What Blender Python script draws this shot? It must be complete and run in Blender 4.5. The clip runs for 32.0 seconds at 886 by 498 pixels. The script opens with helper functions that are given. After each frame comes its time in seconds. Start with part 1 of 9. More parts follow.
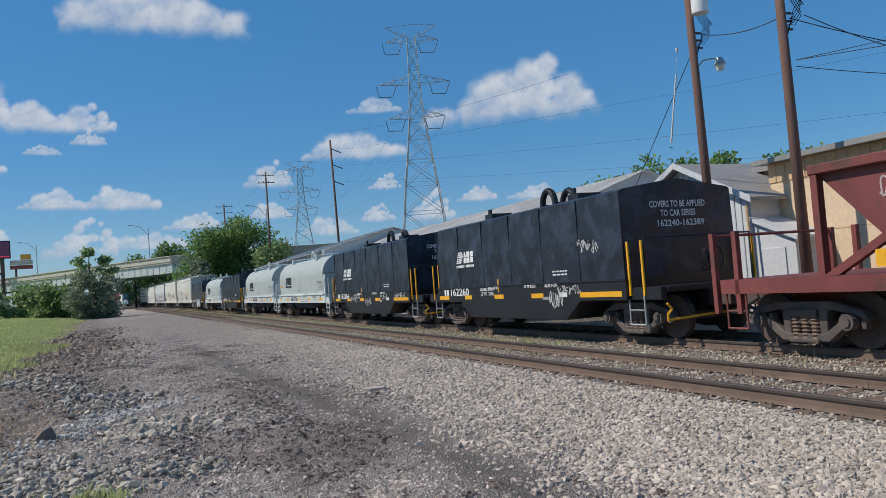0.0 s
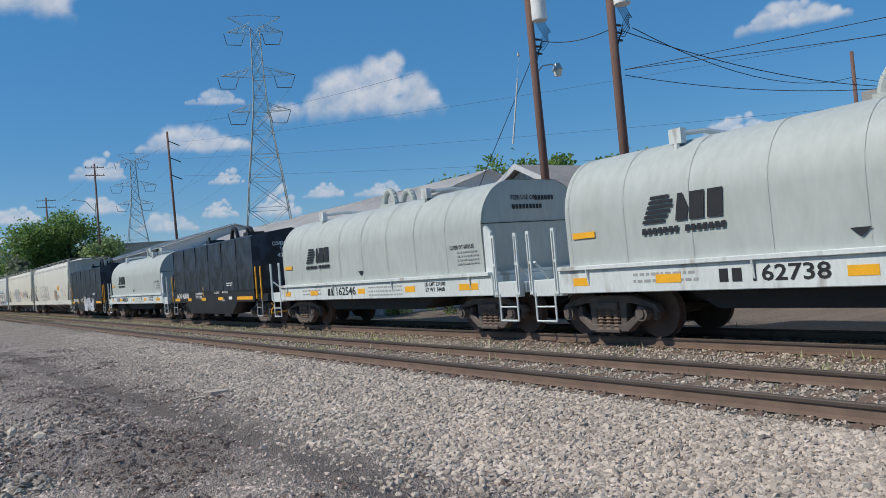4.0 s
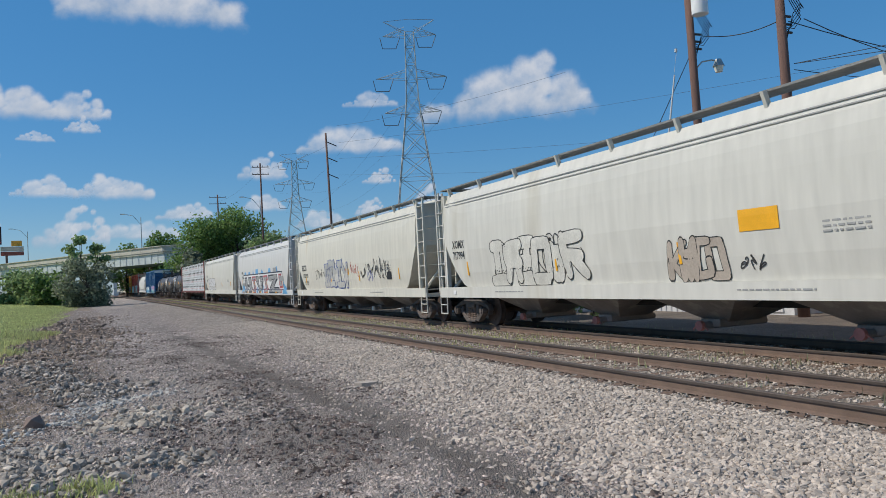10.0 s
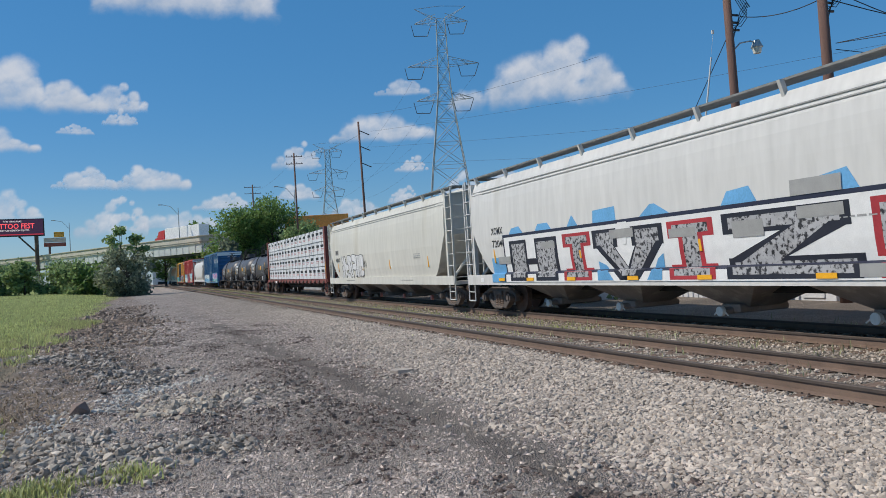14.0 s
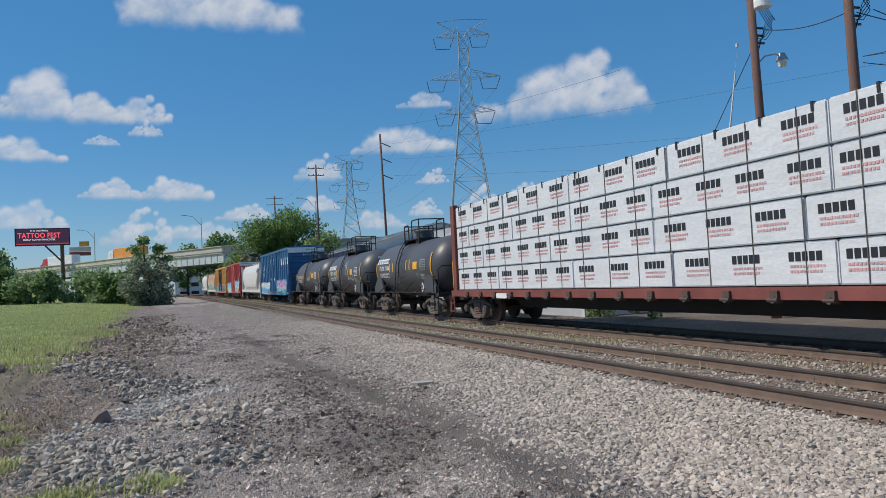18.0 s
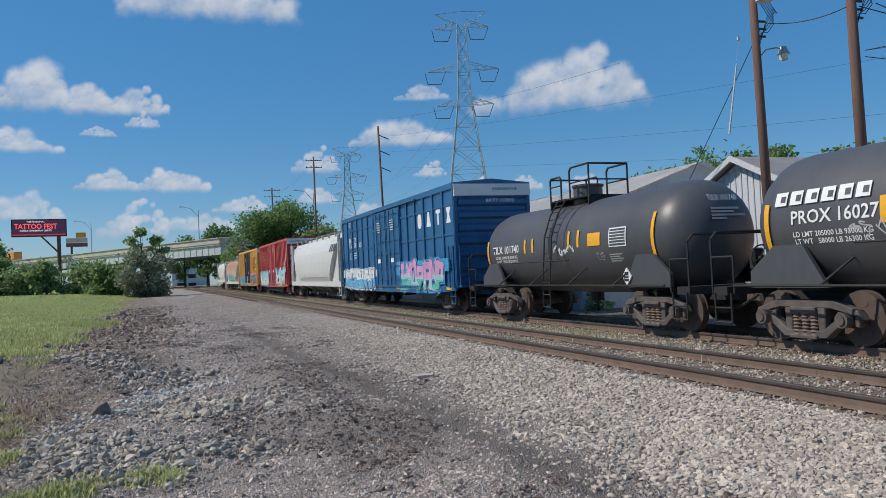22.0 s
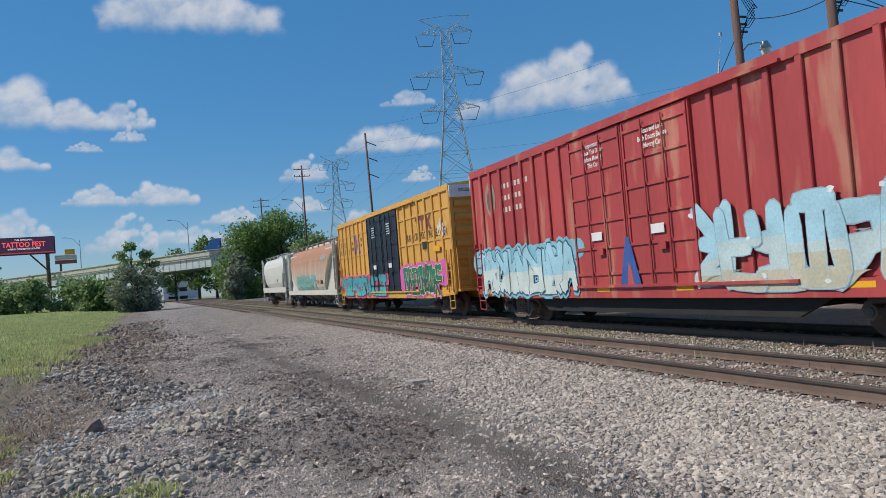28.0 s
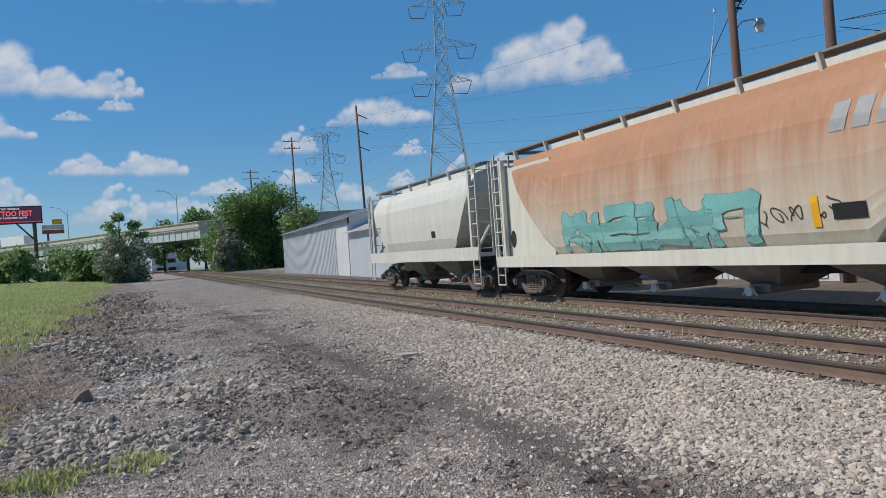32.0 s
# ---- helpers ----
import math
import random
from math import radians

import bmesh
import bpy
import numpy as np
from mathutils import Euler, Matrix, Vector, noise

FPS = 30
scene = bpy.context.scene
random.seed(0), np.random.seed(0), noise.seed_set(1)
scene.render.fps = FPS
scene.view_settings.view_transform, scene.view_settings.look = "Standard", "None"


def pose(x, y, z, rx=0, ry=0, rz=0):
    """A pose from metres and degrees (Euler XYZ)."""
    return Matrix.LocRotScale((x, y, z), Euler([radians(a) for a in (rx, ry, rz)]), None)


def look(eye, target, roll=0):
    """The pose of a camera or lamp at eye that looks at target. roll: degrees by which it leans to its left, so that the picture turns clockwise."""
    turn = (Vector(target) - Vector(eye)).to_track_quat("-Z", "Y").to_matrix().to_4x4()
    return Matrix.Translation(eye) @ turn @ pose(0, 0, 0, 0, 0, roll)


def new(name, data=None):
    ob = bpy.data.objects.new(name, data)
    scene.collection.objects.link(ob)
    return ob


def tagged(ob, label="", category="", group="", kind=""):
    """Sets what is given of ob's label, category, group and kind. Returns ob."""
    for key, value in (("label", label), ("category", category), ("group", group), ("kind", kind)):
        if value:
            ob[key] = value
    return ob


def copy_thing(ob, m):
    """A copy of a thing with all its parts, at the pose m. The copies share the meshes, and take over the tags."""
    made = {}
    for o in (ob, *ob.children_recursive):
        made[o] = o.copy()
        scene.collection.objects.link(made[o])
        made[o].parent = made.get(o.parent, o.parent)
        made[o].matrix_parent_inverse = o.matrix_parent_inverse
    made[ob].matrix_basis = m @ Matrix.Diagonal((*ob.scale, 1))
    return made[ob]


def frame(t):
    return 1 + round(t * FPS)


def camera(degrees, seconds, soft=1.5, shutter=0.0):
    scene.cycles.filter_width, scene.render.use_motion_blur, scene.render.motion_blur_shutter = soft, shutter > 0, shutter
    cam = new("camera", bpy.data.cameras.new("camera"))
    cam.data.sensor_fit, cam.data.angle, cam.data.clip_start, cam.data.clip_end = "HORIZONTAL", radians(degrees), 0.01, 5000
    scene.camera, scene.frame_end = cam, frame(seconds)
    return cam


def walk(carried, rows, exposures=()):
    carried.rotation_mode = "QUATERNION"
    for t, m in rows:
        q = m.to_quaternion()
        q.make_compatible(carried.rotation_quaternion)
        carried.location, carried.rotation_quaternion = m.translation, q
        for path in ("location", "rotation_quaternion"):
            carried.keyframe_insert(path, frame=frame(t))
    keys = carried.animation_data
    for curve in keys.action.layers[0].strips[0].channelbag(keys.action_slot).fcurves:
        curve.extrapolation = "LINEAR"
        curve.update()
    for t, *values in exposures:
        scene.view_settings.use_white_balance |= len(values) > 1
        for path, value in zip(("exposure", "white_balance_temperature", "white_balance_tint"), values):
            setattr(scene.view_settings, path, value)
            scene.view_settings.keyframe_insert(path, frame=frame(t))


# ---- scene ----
cam = camera(60.47, 32.0, soft=0.6)
PATH = [
    (0.0, pose(0.041, -0.132, 1.800, 92.49, 4.32, -23.06)),
    (0.5, pose(0.047, -0.128, 1.800, 92.29, 4.73, -25.89)),
    (1.0, pose(0.060, -0.126, 1.800, 91.99, 5.10, -29.18)),
    (1.5, pose(0.068, -0.117, 1.800, 91.66, 5.28, -32.31)),
    (2.0, pose(0.069, -0.107, 1.800, 91.48, 5.38, -33.05)),
    (2.5, pose(0.066, -0.097, 1.800, 91.40, 5.25, -33.21)),
    (4.5, pose(0.058, -0.071, 1.800, 91.38, 4.14, -36.38)),
    (5.0, pose(0.061, -0.066, 1.800, 91.50, 3.60, -39.88)),
    (5.5, pose(0.062, -0.082, 1.800, 91.69, 3.37, -40.66)),
    (6.0, pose(0.067, -0.096, 1.800, 91.79, 3.49, -41.07)),
    (6.5, pose(0.052, -0.112, 1.800, 91.84, 3.58, -41.24)),
    (7.0, pose(0.051, -0.113, 1.800, 91.74, 3.69, -41.47)),
    (7.5, pose(0.046, -0.116, 1.800, 91.69, 3.77, -41.46)),
    (8.0, pose(0.043, -0.090, 1.800, 91.84, 3.85, -36.51)),
    (8.5, pose(0.025, -0.070, 1.800, 92.15, 3.54, -29.84)),
    (9.0, pose(0.014, -0.055, 1.800, 92.16, 3.17, -26.18)),
    (9.5, pose(0.022, -0.056, 1.800, 92.13, 3.05, -24.71)),
    (10.0, pose(0.026, -0.057, 1.800, 92.14, 3.07, -23.63)),
    (10.5, pose(0.029, -0.062, 1.800, 92.07, 3.21, -23.01)),
    (11.0, pose(0.030, -0.054, 1.800, 91.97, 3.42, -22.68)),
    (11.5, pose(0.026, -0.043, 1.800, 91.81, 3.52, -22.50)),
    (12.0, pose(0.021, -0.043, 1.800, 91.67, 3.40, -22.22)),
    (12.5, pose(0.011, -0.043, 1.800, 91.55, 3.43, -21.85)),
    (13.0, pose(0.003, -0.041, 1.800, 91.44, 3.43, -21.63)),
    (13.5, pose(0.002, -0.047, 1.800, 91.33, 3.46, -21.39)),
    (14.0, pose(0.007, -0.046, 1.800, 91.35, 3.46, -21.12)),
    (14.5, pose(0.004, -0.046, 1.800, 91.38, 3.45, -20.85)),
    (16.5, pose(-0.005, -0.050, 1.800, 92.45, 3.27, -20.20)),
    (17.0, pose(-0.002, -0.052, 1.800, 92.40, 3.14, -20.02)),
    (17.5, pose(0.011, -0.038, 1.800, 92.34, 3.01, -19.81)),
    (18.0, pose(0.006, -0.000, 1.800, 92.36, 2.94, -19.61)),
    (18.5, pose(-0.022, 0.070, 1.800, 92.51, 2.95, -19.64)),
    (19.0, pose(-0.021, 0.089, 1.800, 92.51, 2.93, -19.62)),
    (19.5, pose(-0.017, 0.091, 1.800, 92.43, 2.85, -19.54)),
    (20.0, pose(-0.038, 0.093, 1.800, 92.27, 2.78, -19.27)),
    (20.5, pose(-0.060, 0.093, 1.800, 92.06, 2.67, -19.34)),
    (21.0, pose(-0.065, 0.082, 1.800, 91.92, 2.71, -19.49)),
    (21.5, pose(-0.052, 0.081, 1.800, 91.82, 2.73, -19.67)),
    (22.0, pose(-0.042, 0.081, 1.800, 91.81, 2.69, -19.83)),
    (22.5, pose(-0.049, 0.086, 1.800, 91.73, 2.76, -19.90)),
    (23.0, pose(-0.055, 0.090, 1.800, 91.72, 2.72, -19.92)),
    (23.5, pose(-0.057, 0.095, 1.800, 91.76, 2.54, -20.03)),
    (24.0, pose(-0.058, 0.097, 1.800, 91.81, 2.35, -20.19)),
    (24.5, pose(-0.064, 0.082, 1.800, 91.99, 2.48, -20.31)),
    (25.0, pose(-0.066, 0.089, 1.800, 92.15, 2.46, -20.38)),
    (25.5, pose(-0.064, 0.092, 1.800, 92.16, 2.60, -20.36)),
    (27.5, pose(-0.038, 0.095, 1.800, 92.15, 3.57, -20.35)),
    (28.0, pose(-0.021, 0.089, 1.800, 92.10, 4.64, -20.43)),
    (28.5, pose(-0.025, 0.089, 1.800, 91.86, 5.09, -20.78)),
    (29.0, pose(-0.025, 0.091, 1.800, 91.54, 5.19, -20.99)),
    (29.5, pose(-0.023, 0.093, 1.800, 91.34, 5.10, -20.87)),
    (30.0, pose(-0.030, 0.101, 1.800, 91.15, 4.79, -20.58)),
    (30.5, pose(-0.026, 0.101, 1.800, 91.00, 4.60, -20.50)),
    (31.0, pose(-0.034, 0.093, 1.800, 90.80, 4.44, -20.68)),
    (31.5, pose(-0.040, 0.092, 1.800, 90.39, 4.27, -21.02)),
    (32.0, pose(-0.029, 0.103, 1.800, 90.11, 3.99, -21.21)),
]
walk(cam, PATH)

RAIL = 0.25          # height of the rail heads
TRAIN_X = 11.52      # centre line of the train's track at y = 0
NEAR_X = 7.82        # centre line of the empty track at y = 0
SPEED = 9.85


def rise(y):
    """The line climbs gently away from the viewer."""
    y = min(y, 260.0)
    return 0.0065 * (math.sqrt((y - 30) ** 2 + 400) + (y - 30)) / 2 - 0.02


def bend(y):
    return -1.26e-4 * y * y


# ---- light ----
world = bpy.data.worlds.new("sky")
scene.world = world
world.use_nodes = True
wn = world.node_tree
sky = wn.nodes.new("ShaderNodeTexSky")
sky.sky_type, sky.sun_disc = "NISHITA", False
SUN_DIR = Vector((-0.66, 0.22, 0.72)).normalized()
sky.sun_elevation = math.asin(SUN_DIR.z)
sky.sun_rotation = math.atan2(SUN_DIR.x, SUN_DIR.y)
sky.air_density, sky.dust_density, sky.ozone_density = 1.0, 0.25, 4.0
tint = wn.nodes.new("ShaderNodeHueSaturation")
tint.inputs["Saturation"].default_value = 1.36
wn.links.new(sky.outputs[0], tint.inputs["Color"])
even = wn.nodes.new("ShaderNodeMix")
even.data_type = "RGBA"
even.inputs[0].default_value, even.inputs[7].default_value = 0.45, (1.05, 3.15, 6.2, 1)
wn.links.new(tint.outputs[0], even.inputs[6])
wn.links.new(even.outputs[2], wn.nodes["Background"].inputs[0])
wn.nodes["Background"].inputs[1].default_value = 0.095
sun = new("sun", bpy.data.lights.new("sun", "SUN"))
sun.data.energy, sun.data.angle, sun.data.color = 3.6, radians(0.55), (1.0, 0.92, 0.80)
sun.rotation_euler = SUN_DIR.to_track_quat("Z", "Y").to_euler()
scene.view_settings.exposure = 0.0


# ---- materials ----
def rgb(c):
    return (*c, 1.0)


def material(name, colour, rough=0.6, metal=0.0, var=0.15, scale=3.0, bump=0.0, bump_scale=40.0, second=None,
             second_amount=0.5, stretch=(1, 1, 1), coord="Object", island=0.0, spec=0.5, fine=0.08, thin=0.0):
    """A procedural surface: base colour with large and fine variation, an optional second colour in patches, and relief."""
    m = bpy.data.materials.new(name)
    m.use_nodes = True
    nt = m.node_tree
    N, L = nt.nodes, nt.links
    b = N["Principled BSDF"]
    b.inputs["Metallic"].default_value = metal
    b.inputs["Specular IOR Level"].default_value = spec
    tc, mp = N.new("ShaderNodeTexCoord"), N.new("ShaderNodeMapping")
    mp.inputs["Scale"].default_value = stretch
    L.new(tc.outputs[coord], mp.inputs[0])
    n1, n2 = N.new("ShaderNodeTexNoise"), N.new("ShaderNodeTexNoise")
    n1.inputs["Scale"].default_value, n1.inputs["Detail"].default_value = scale, 5
    n2.inputs["Scale"].default_value, n2.inputs["Detail"].default_value = scale * 14, 3
    for n in (n1, n2):
        L.new(mp.outputs[0], n.inputs["Vector"])
    # brightness factor
    r1, r2 = N.new("ShaderNodeMapRange"), N.new("ShaderNodeMapRange")
    for r, n, v in ((r1, n1, var), (r2, n2, fine)):
        r.inputs[1].default_value, r.inputs[2].default_value = 0.25, 0.75
        r.inputs[3].default_value, r.inputs[4].default_value = 1 - v, 1 + v
        L.new(n.outputs[0], r.inputs[0])
    mul = N.new("ShaderNodeMath")
    mul.operation = "MULTIPLY"
    L.new(r1.outputs[0], mul.inputs[0]), L.new(r2.outputs[0], mul.inputs[1])
    last = mul.outputs[0]
    if island:
        g, ri, m2 = N.new("ShaderNodeNewGeometry"), N.new("ShaderNodeMapRange"), N.new("ShaderNodeMath")
        ri.inputs[3].default_value, ri.inputs[4].default_value = 1 - island, 1 + island
        L.new(g.outputs["Random Per Island"], ri.inputs[0])
        m2.operation = "MULTIPLY"
        L.new(last, m2.inputs[0]), L.new(ri.outputs[0], m2.inputs[1])
        last = m2.outputs[0]
    mix = N.new("ShaderNodeMix")
    mix.data_type = "RGBA"
    mix.inputs[6].default_value, mix.inputs[7].default_value = rgb(colour), rgb(second or colour)
    mix.inputs[0].default_value = 0.0
    if second:
        ramp = N.new("ShaderNodeMapRange")
        n3 = N.new("ShaderNodeTexNoise")
        n3.inputs["Scale"].default_value, n3.inputs["Detail"].default_value = scale * 2.3, 8
        L.new(mp.outputs[0], n3.inputs["Vector"])
        ramp.inputs[1].default_value, ramp.inputs[2].default_value = 0.72 - 0.4 * second_amount, 0.82 - 0.4 * second_amount
        L.new(n3.outputs[0], ramp.inputs[0]), L.new(ramp.outputs[0], mix.inputs[0])
    hsv = N.new("ShaderNodeHueSaturation")
    L.new(mix.outputs[2], hsv.inputs["Color"]), L.new(last, hsv.inputs["Value"])
    L.new(hsv.outputs[0], b.inputs["Base Color"])
    rr = N.new("ShaderNodeMapRange")
    rr.inputs[3].default_value, rr.inputs[4].default_value = max(0.02, rough - 0.1), min(1, rough + 0.1)
    L.new(n1.outputs[0], rr.inputs[0]), L.new(rr.outputs[0], b.inputs["Roughness"])
    if bump:
        bp, nb = N.new("ShaderNodeBump"), N.new("ShaderNodeTexNoise")
        nb.inputs["Scale"].default_value, nb.inputs["Detail"].default_value = bump_scale, 4
        L.new(mp.outputs[0], nb.inputs["Vector"])
        bp.inputs["Distance"].default_value = bump
        L.new(nb.outputs[0], bp.inputs["Height"]), L.new(bp.outputs[0], b.inputs["Normal"])
    if thin:
        tl, ms = N.new("ShaderNodeBsdfTranslucent"), N.new("ShaderNodeMixShader")
        L.new(hsv.outputs[0], tl.inputs[0])
        ms.inputs[0].default_value = thin
        L.new(b.outputs[0], ms.inputs[1]), L.new(tl.outputs[0], ms.inputs[2])
        L.new(ms.outputs[0], N["Material Output"].inputs[0])
    return m


def glow(name, colour, strength):
    m = bpy.data.materials.new(name)
    m.use_nodes = True
    b = m.node_tree.nodes["Principled BSDF"]
    b.inputs["Base Color"].default_value = rgb((0.02, 0.02, 0.02))
    b.inputs["Emission Color"].default_value = rgb(colour)
    b.inputs["Emission Strength"].default_value = strength
    return m


M = {}
# second colour: bluish patches that paint the sky's sheen onto the wavy black sheets
M["black"] = material("black_car_paint_sky_sheen", (0.017, 0.0195, 0.028), 0.40, var=0.35, scale=0.9, bump=0.10, bump_scale=0.75, fine=0.1, second=(0.033, 0.041, 0.062), second_amount=0.6, spec=0.42)
M["black_sill"] = material("black_sill_paint", (0.016, 0.016, 0.019), 0.42, var=0.3, scale=1.5, fine=0.2)
M["coilwhite"] = material("pale_grey_green_paint", (0.42, 0.455, 0.435), 0.6, var=0.05, scale=0.5, second=(0.39, 0.42, 0.395), second_amount=0.35, stretch=(1, 1, 0.3))
M["sillwhite"] = material("dirty_white_paint", (0.62, 0.66, 0.65), 0.5, var=0.1, scale=1.2, second=(0.38, 0.37, 0.34), second_amount=0.35, stretch=(1, 1, 0.3))
M["cream"] = material("cream_hopper_paint", (0.635, 0.62, 0.56), 0.5, var=0.06, scale=0.35, second=(0.57, 0.545, 0.47), second_amount=0.4, stretch=(1, 1, 0.15))
M["cream2"] = material("stained_cream_paint", (0.655, 0.63, 0.545), 0.5, var=0.07, scale=0.4, second=(0.6, 0.48, 0.30), second_amount=0.22, stretch=(1, 1, 0.15))
M["hopwhite"] = material("white_hopper_paint", (0.64, 0.63, 0.605), 0.45, var=0.05, scale=0.4, second=(0.56, 0.545, 0.51), second_amount=0.3, stretch=(1, 1, 0.15))
M["rust"] = material("rust_streaked_paint", (0.60, 0.55, 0.45), 0.65, var=0.08, scale=0.7, stretch=(1, 1, 0.12))
N, L = M["rust"].node_tree.nodes, M["rust"].node_tree.links
old = next(l.from_socket for l in L if l.to_node.type == "HUE_SAT" and l.to_socket.name == "Color")
hs = next(n for n in N if n.type == "HUE_SAT")
tcr, sx, mpr, nr, add = N.new("ShaderNodeTexCoord"), N.new("ShaderNodeSeparateXYZ"), N.new("ShaderNodeMapping"), N.new("ShaderNodeTexNoise"), N.new("ShaderNodeMath")
mpr.inputs["Scale"].default_value = (1, 1, 0.10)
nr.inputs["Scale"].default_value, nr.inputs["Detail"].default_value, nr.inputs["Roughness"].default_value = 1.6, 7, 0.65
add.operation = "MULTIPLY_ADD"
add.inputs[1].default_value = 2.6
L.new(tcr.outputs["Object"], sx.inputs[0]), L.new(tcr.outputs["Object"], mpr.inputs[0]), L.new(mpr.outputs[0], nr.inputs["Vector"])
L.new(nr.outputs[0], add.inputs[0]), L.new(sx.outputs[2], add.inputs[2])
rp, mr = N.new("ShaderNodeMapRange"), N.new("ShaderNodeMix")
rp.inputs[1].default_value, rp.inputs[2].default_value, rp.inputs[4].default_value = 2.7, 4.6, 1.0
mr.data_type = "RGBA"
mr.inputs[7].default_value = rgb((0.42, 0.21, 0.115))
L.new(add.outputs[0], rp.inputs[0]), L.new(rp.outputs[0], mr.inputs[0]), L.new(old, mr.inputs[6]), L.new(mr.outputs[2], hs.inputs["Color"])
M["red"] = material("faded_red_paint", (0.44, 0.062, 0.062), 0.55, var=0.18, scale=0.8, second=(0.50, 0.19, 0.13), second_amount=0.4, stretch=(1, 1, 0.2))
M["yellow"] = material("mustard_yellow_paint", (0.68, 0.36, 0.075), 0.5, var=0.07, scale=0.7, second=(0.56, 0.31, 0.08), second_amount=0.35, stretch=(1, 1, 0.2))
M["blue"] = material("blue_boxcar_paint", (0.019, 0.108, 0.25), 0.42, var=0.12, scale=0.7, second=(0.032, 0.135, 0.28), second_amount=0.35, stretch=(1, 1, 0.2))
M["door_dark"] = material("dark_navy_door_paint", (0.014, 0.018, 0.032), 0.45, var=0.2, scale=1.0)
M["tank"] = material("satin_black_tank", (0.080, 0.080, 0.087), 0.46, var=0.2, scale=0.5, second=(0.085, 0.082, 0.082), second_amount=0.35, stretch=(1, 1, 0.3))
M["oxide"] = material("red_oxide_frame", (0.20, 0.058, 0.048), 0.65, var=0.25, scale=1.2)
M["brownred"] = material("brown_red_gondola_paint", (0.20, 0.052, 0.047), 0.6, var=0.25, scale=0.8, second=(0.13, 0.052, 0.042), second_amount=0.4)
M["steel"] = material("grimy_truck_steel", (0.105, 0.088, 0.079), 0.7, var=0.4, scale=3, bump=0.004, bump_scale=60, second=(0.13, 0.095, 0.08), second_amount=0.3)
M["rusty"] = material("rusty_steel", (0.095, 0.066, 0.054), 0.75, var=0.35, scale=3, bump=0.003, bump_scale=60)
M["tread"] = material("polished_wheel_steel", (0.22, 0.19, 0.17), 0.35, 0.9, var=0.25, scale=4)
M["dark"] = material("dark_underframe", (0.022, 0.021, 0.021), 0.75, var=0.3, scale=2)
M["yellow_tape"] = material("yellow_reflector_tape", (0.85, 0.42, 0.02), 0.4, var=0.08, scale=4)
M["white_ink"] = material("white_stencil_paint", (0.78, 0.78, 0.77), 0.5, var=0.06, scale=5)
M["black_ink"] = material("black_stencil_paint", (0.02, 0.02, 0.023), 0.5, var=0.1, scale=5)
M["grey_ink"] = material("grey_stencil_paint", (0.34, 0.34, 0.33), 0.5, var=0.1, scale=5)
M["red_ink"] = material("red_stencil_paint", (0.5, 0.05, 0.05), 0.5, var=0.1, scale=5)
M["galv"] = material("galvanised_steel", (0.42, 0.43, 0.43), 0.5, 0.5, var=0.12, scale=4)
M["grating"] = material("roof_walkway_grating", (0.25, 0.25, 0.24), 0.6, 0.4, var=0.25, scale=6)
M["wrap"] = material("white_lumber_wrap", (0.665, 0.68, 0.70), 0.42, var=0.06, scale=1.2, bump=0.028, bump_scale=2.6, stretch=(1, 0.6, 1.6))
M["rail"] = material("rusty_rail_web", (0.165, 0.113, 0.085), 0.75, var=0.2, scale=4, bump=0.002)
M["railhead"] = material("worn_rail_head", (0.10, 0.078, 0.066), 0.55, 0.4, var=0.2, scale=3)
M["tie"] = material("weathered_tie", (0.17, 0.115, 0.085), 0.9, var=0.35, scale=4, bump=0.006, stretch=(0.3, 4, 1), second=(0.22, 0.18, 0.15), second_amount=0.4)
M["concrete"] = material("weathered_concrete", (0.50, 0.47, 0.41), 0.85, var=0.12, scale=0.4, bump=0.004, second=(0.36, 0.34, 0.30), second_amount=0.35)
M["girder"] = material("pale_girder_paint", (0.50, 0.54, 0.54), 0.6, var=0.1, scale=0.5)
M["girder_dark"] = material("blue_grey_girder_paint", (0.12, 0.17, 0.20), 0.6, var=0.12, scale=0.5)
M["wood"] = material("creosoted_pole_wood", (0.16, 0.092, 0.074), 0.9, var=0.25, scale=2, stretch=(4, 4, 0.3), bump=0.008, bump_scale=12)
M["shed"] = material("pale_corrugated_sheet", (0.46, 0.49, 0.53), 0.55, var=0.06, scale=0.5, second=(0.40, 0.43, 0.47), second_amount=0.35)
M["roofgrey"] = material("weathered_metal_roof", (0.60, 0.59, 0.575), 0.55, var=0.12, scale=0.35, second=(0.48, 0.45, 0.42), second_amount=0.35, stretch=(0.3, 1, 1))
M["stucco"] = material("tan_painted_block", (0.72, 0.54, 0.37), 0.85, var=0.05, scale=0.6, bump=0.004, bump_scale=25)
M["fascia"] = material("tan_fascia_panel", (0.62, 0.43, 0.26), 0.6, var=0.08, scale=2)
M["whitewall"] = material("white_sheet_wall", (0.58, 0.59, 0.605), 0.6, var=0.05, scale=0.7)
M["brick"] = material("white_block_building", (0.62, 0.63, 0.62), 0.8, var=0.1, scale=0.5)
M["leaf"] = material("spring_leaves", (0.19, 0.29, 0.085), 0.6, var=0.25, scale=0.5, island=0.45, thin=0.52)
M["leaf_dark"] = material("dusty_bush_leaves", (0.27, 0.36, 0.155), 0.7, var=0.25, scale=0.6, island=0.45, thin=0.5)
M["leaf_grey"] = material("greyish_scrub_leaves", (0.25, 0.28, 0.19), 0.75, var=0.25, scale=0.6, island=0.45, thin=0.48)
M["bark"] = material("bark", (0.09, 0.07, 0.055), 0.9, var=0.3, scale=3, bump=0.01)
M["grass"] = material("spring_grass", (0.48, 0.50, 0.21), 0.7, var=0.3, scale=0.4, island=0.5, thin=0.4)
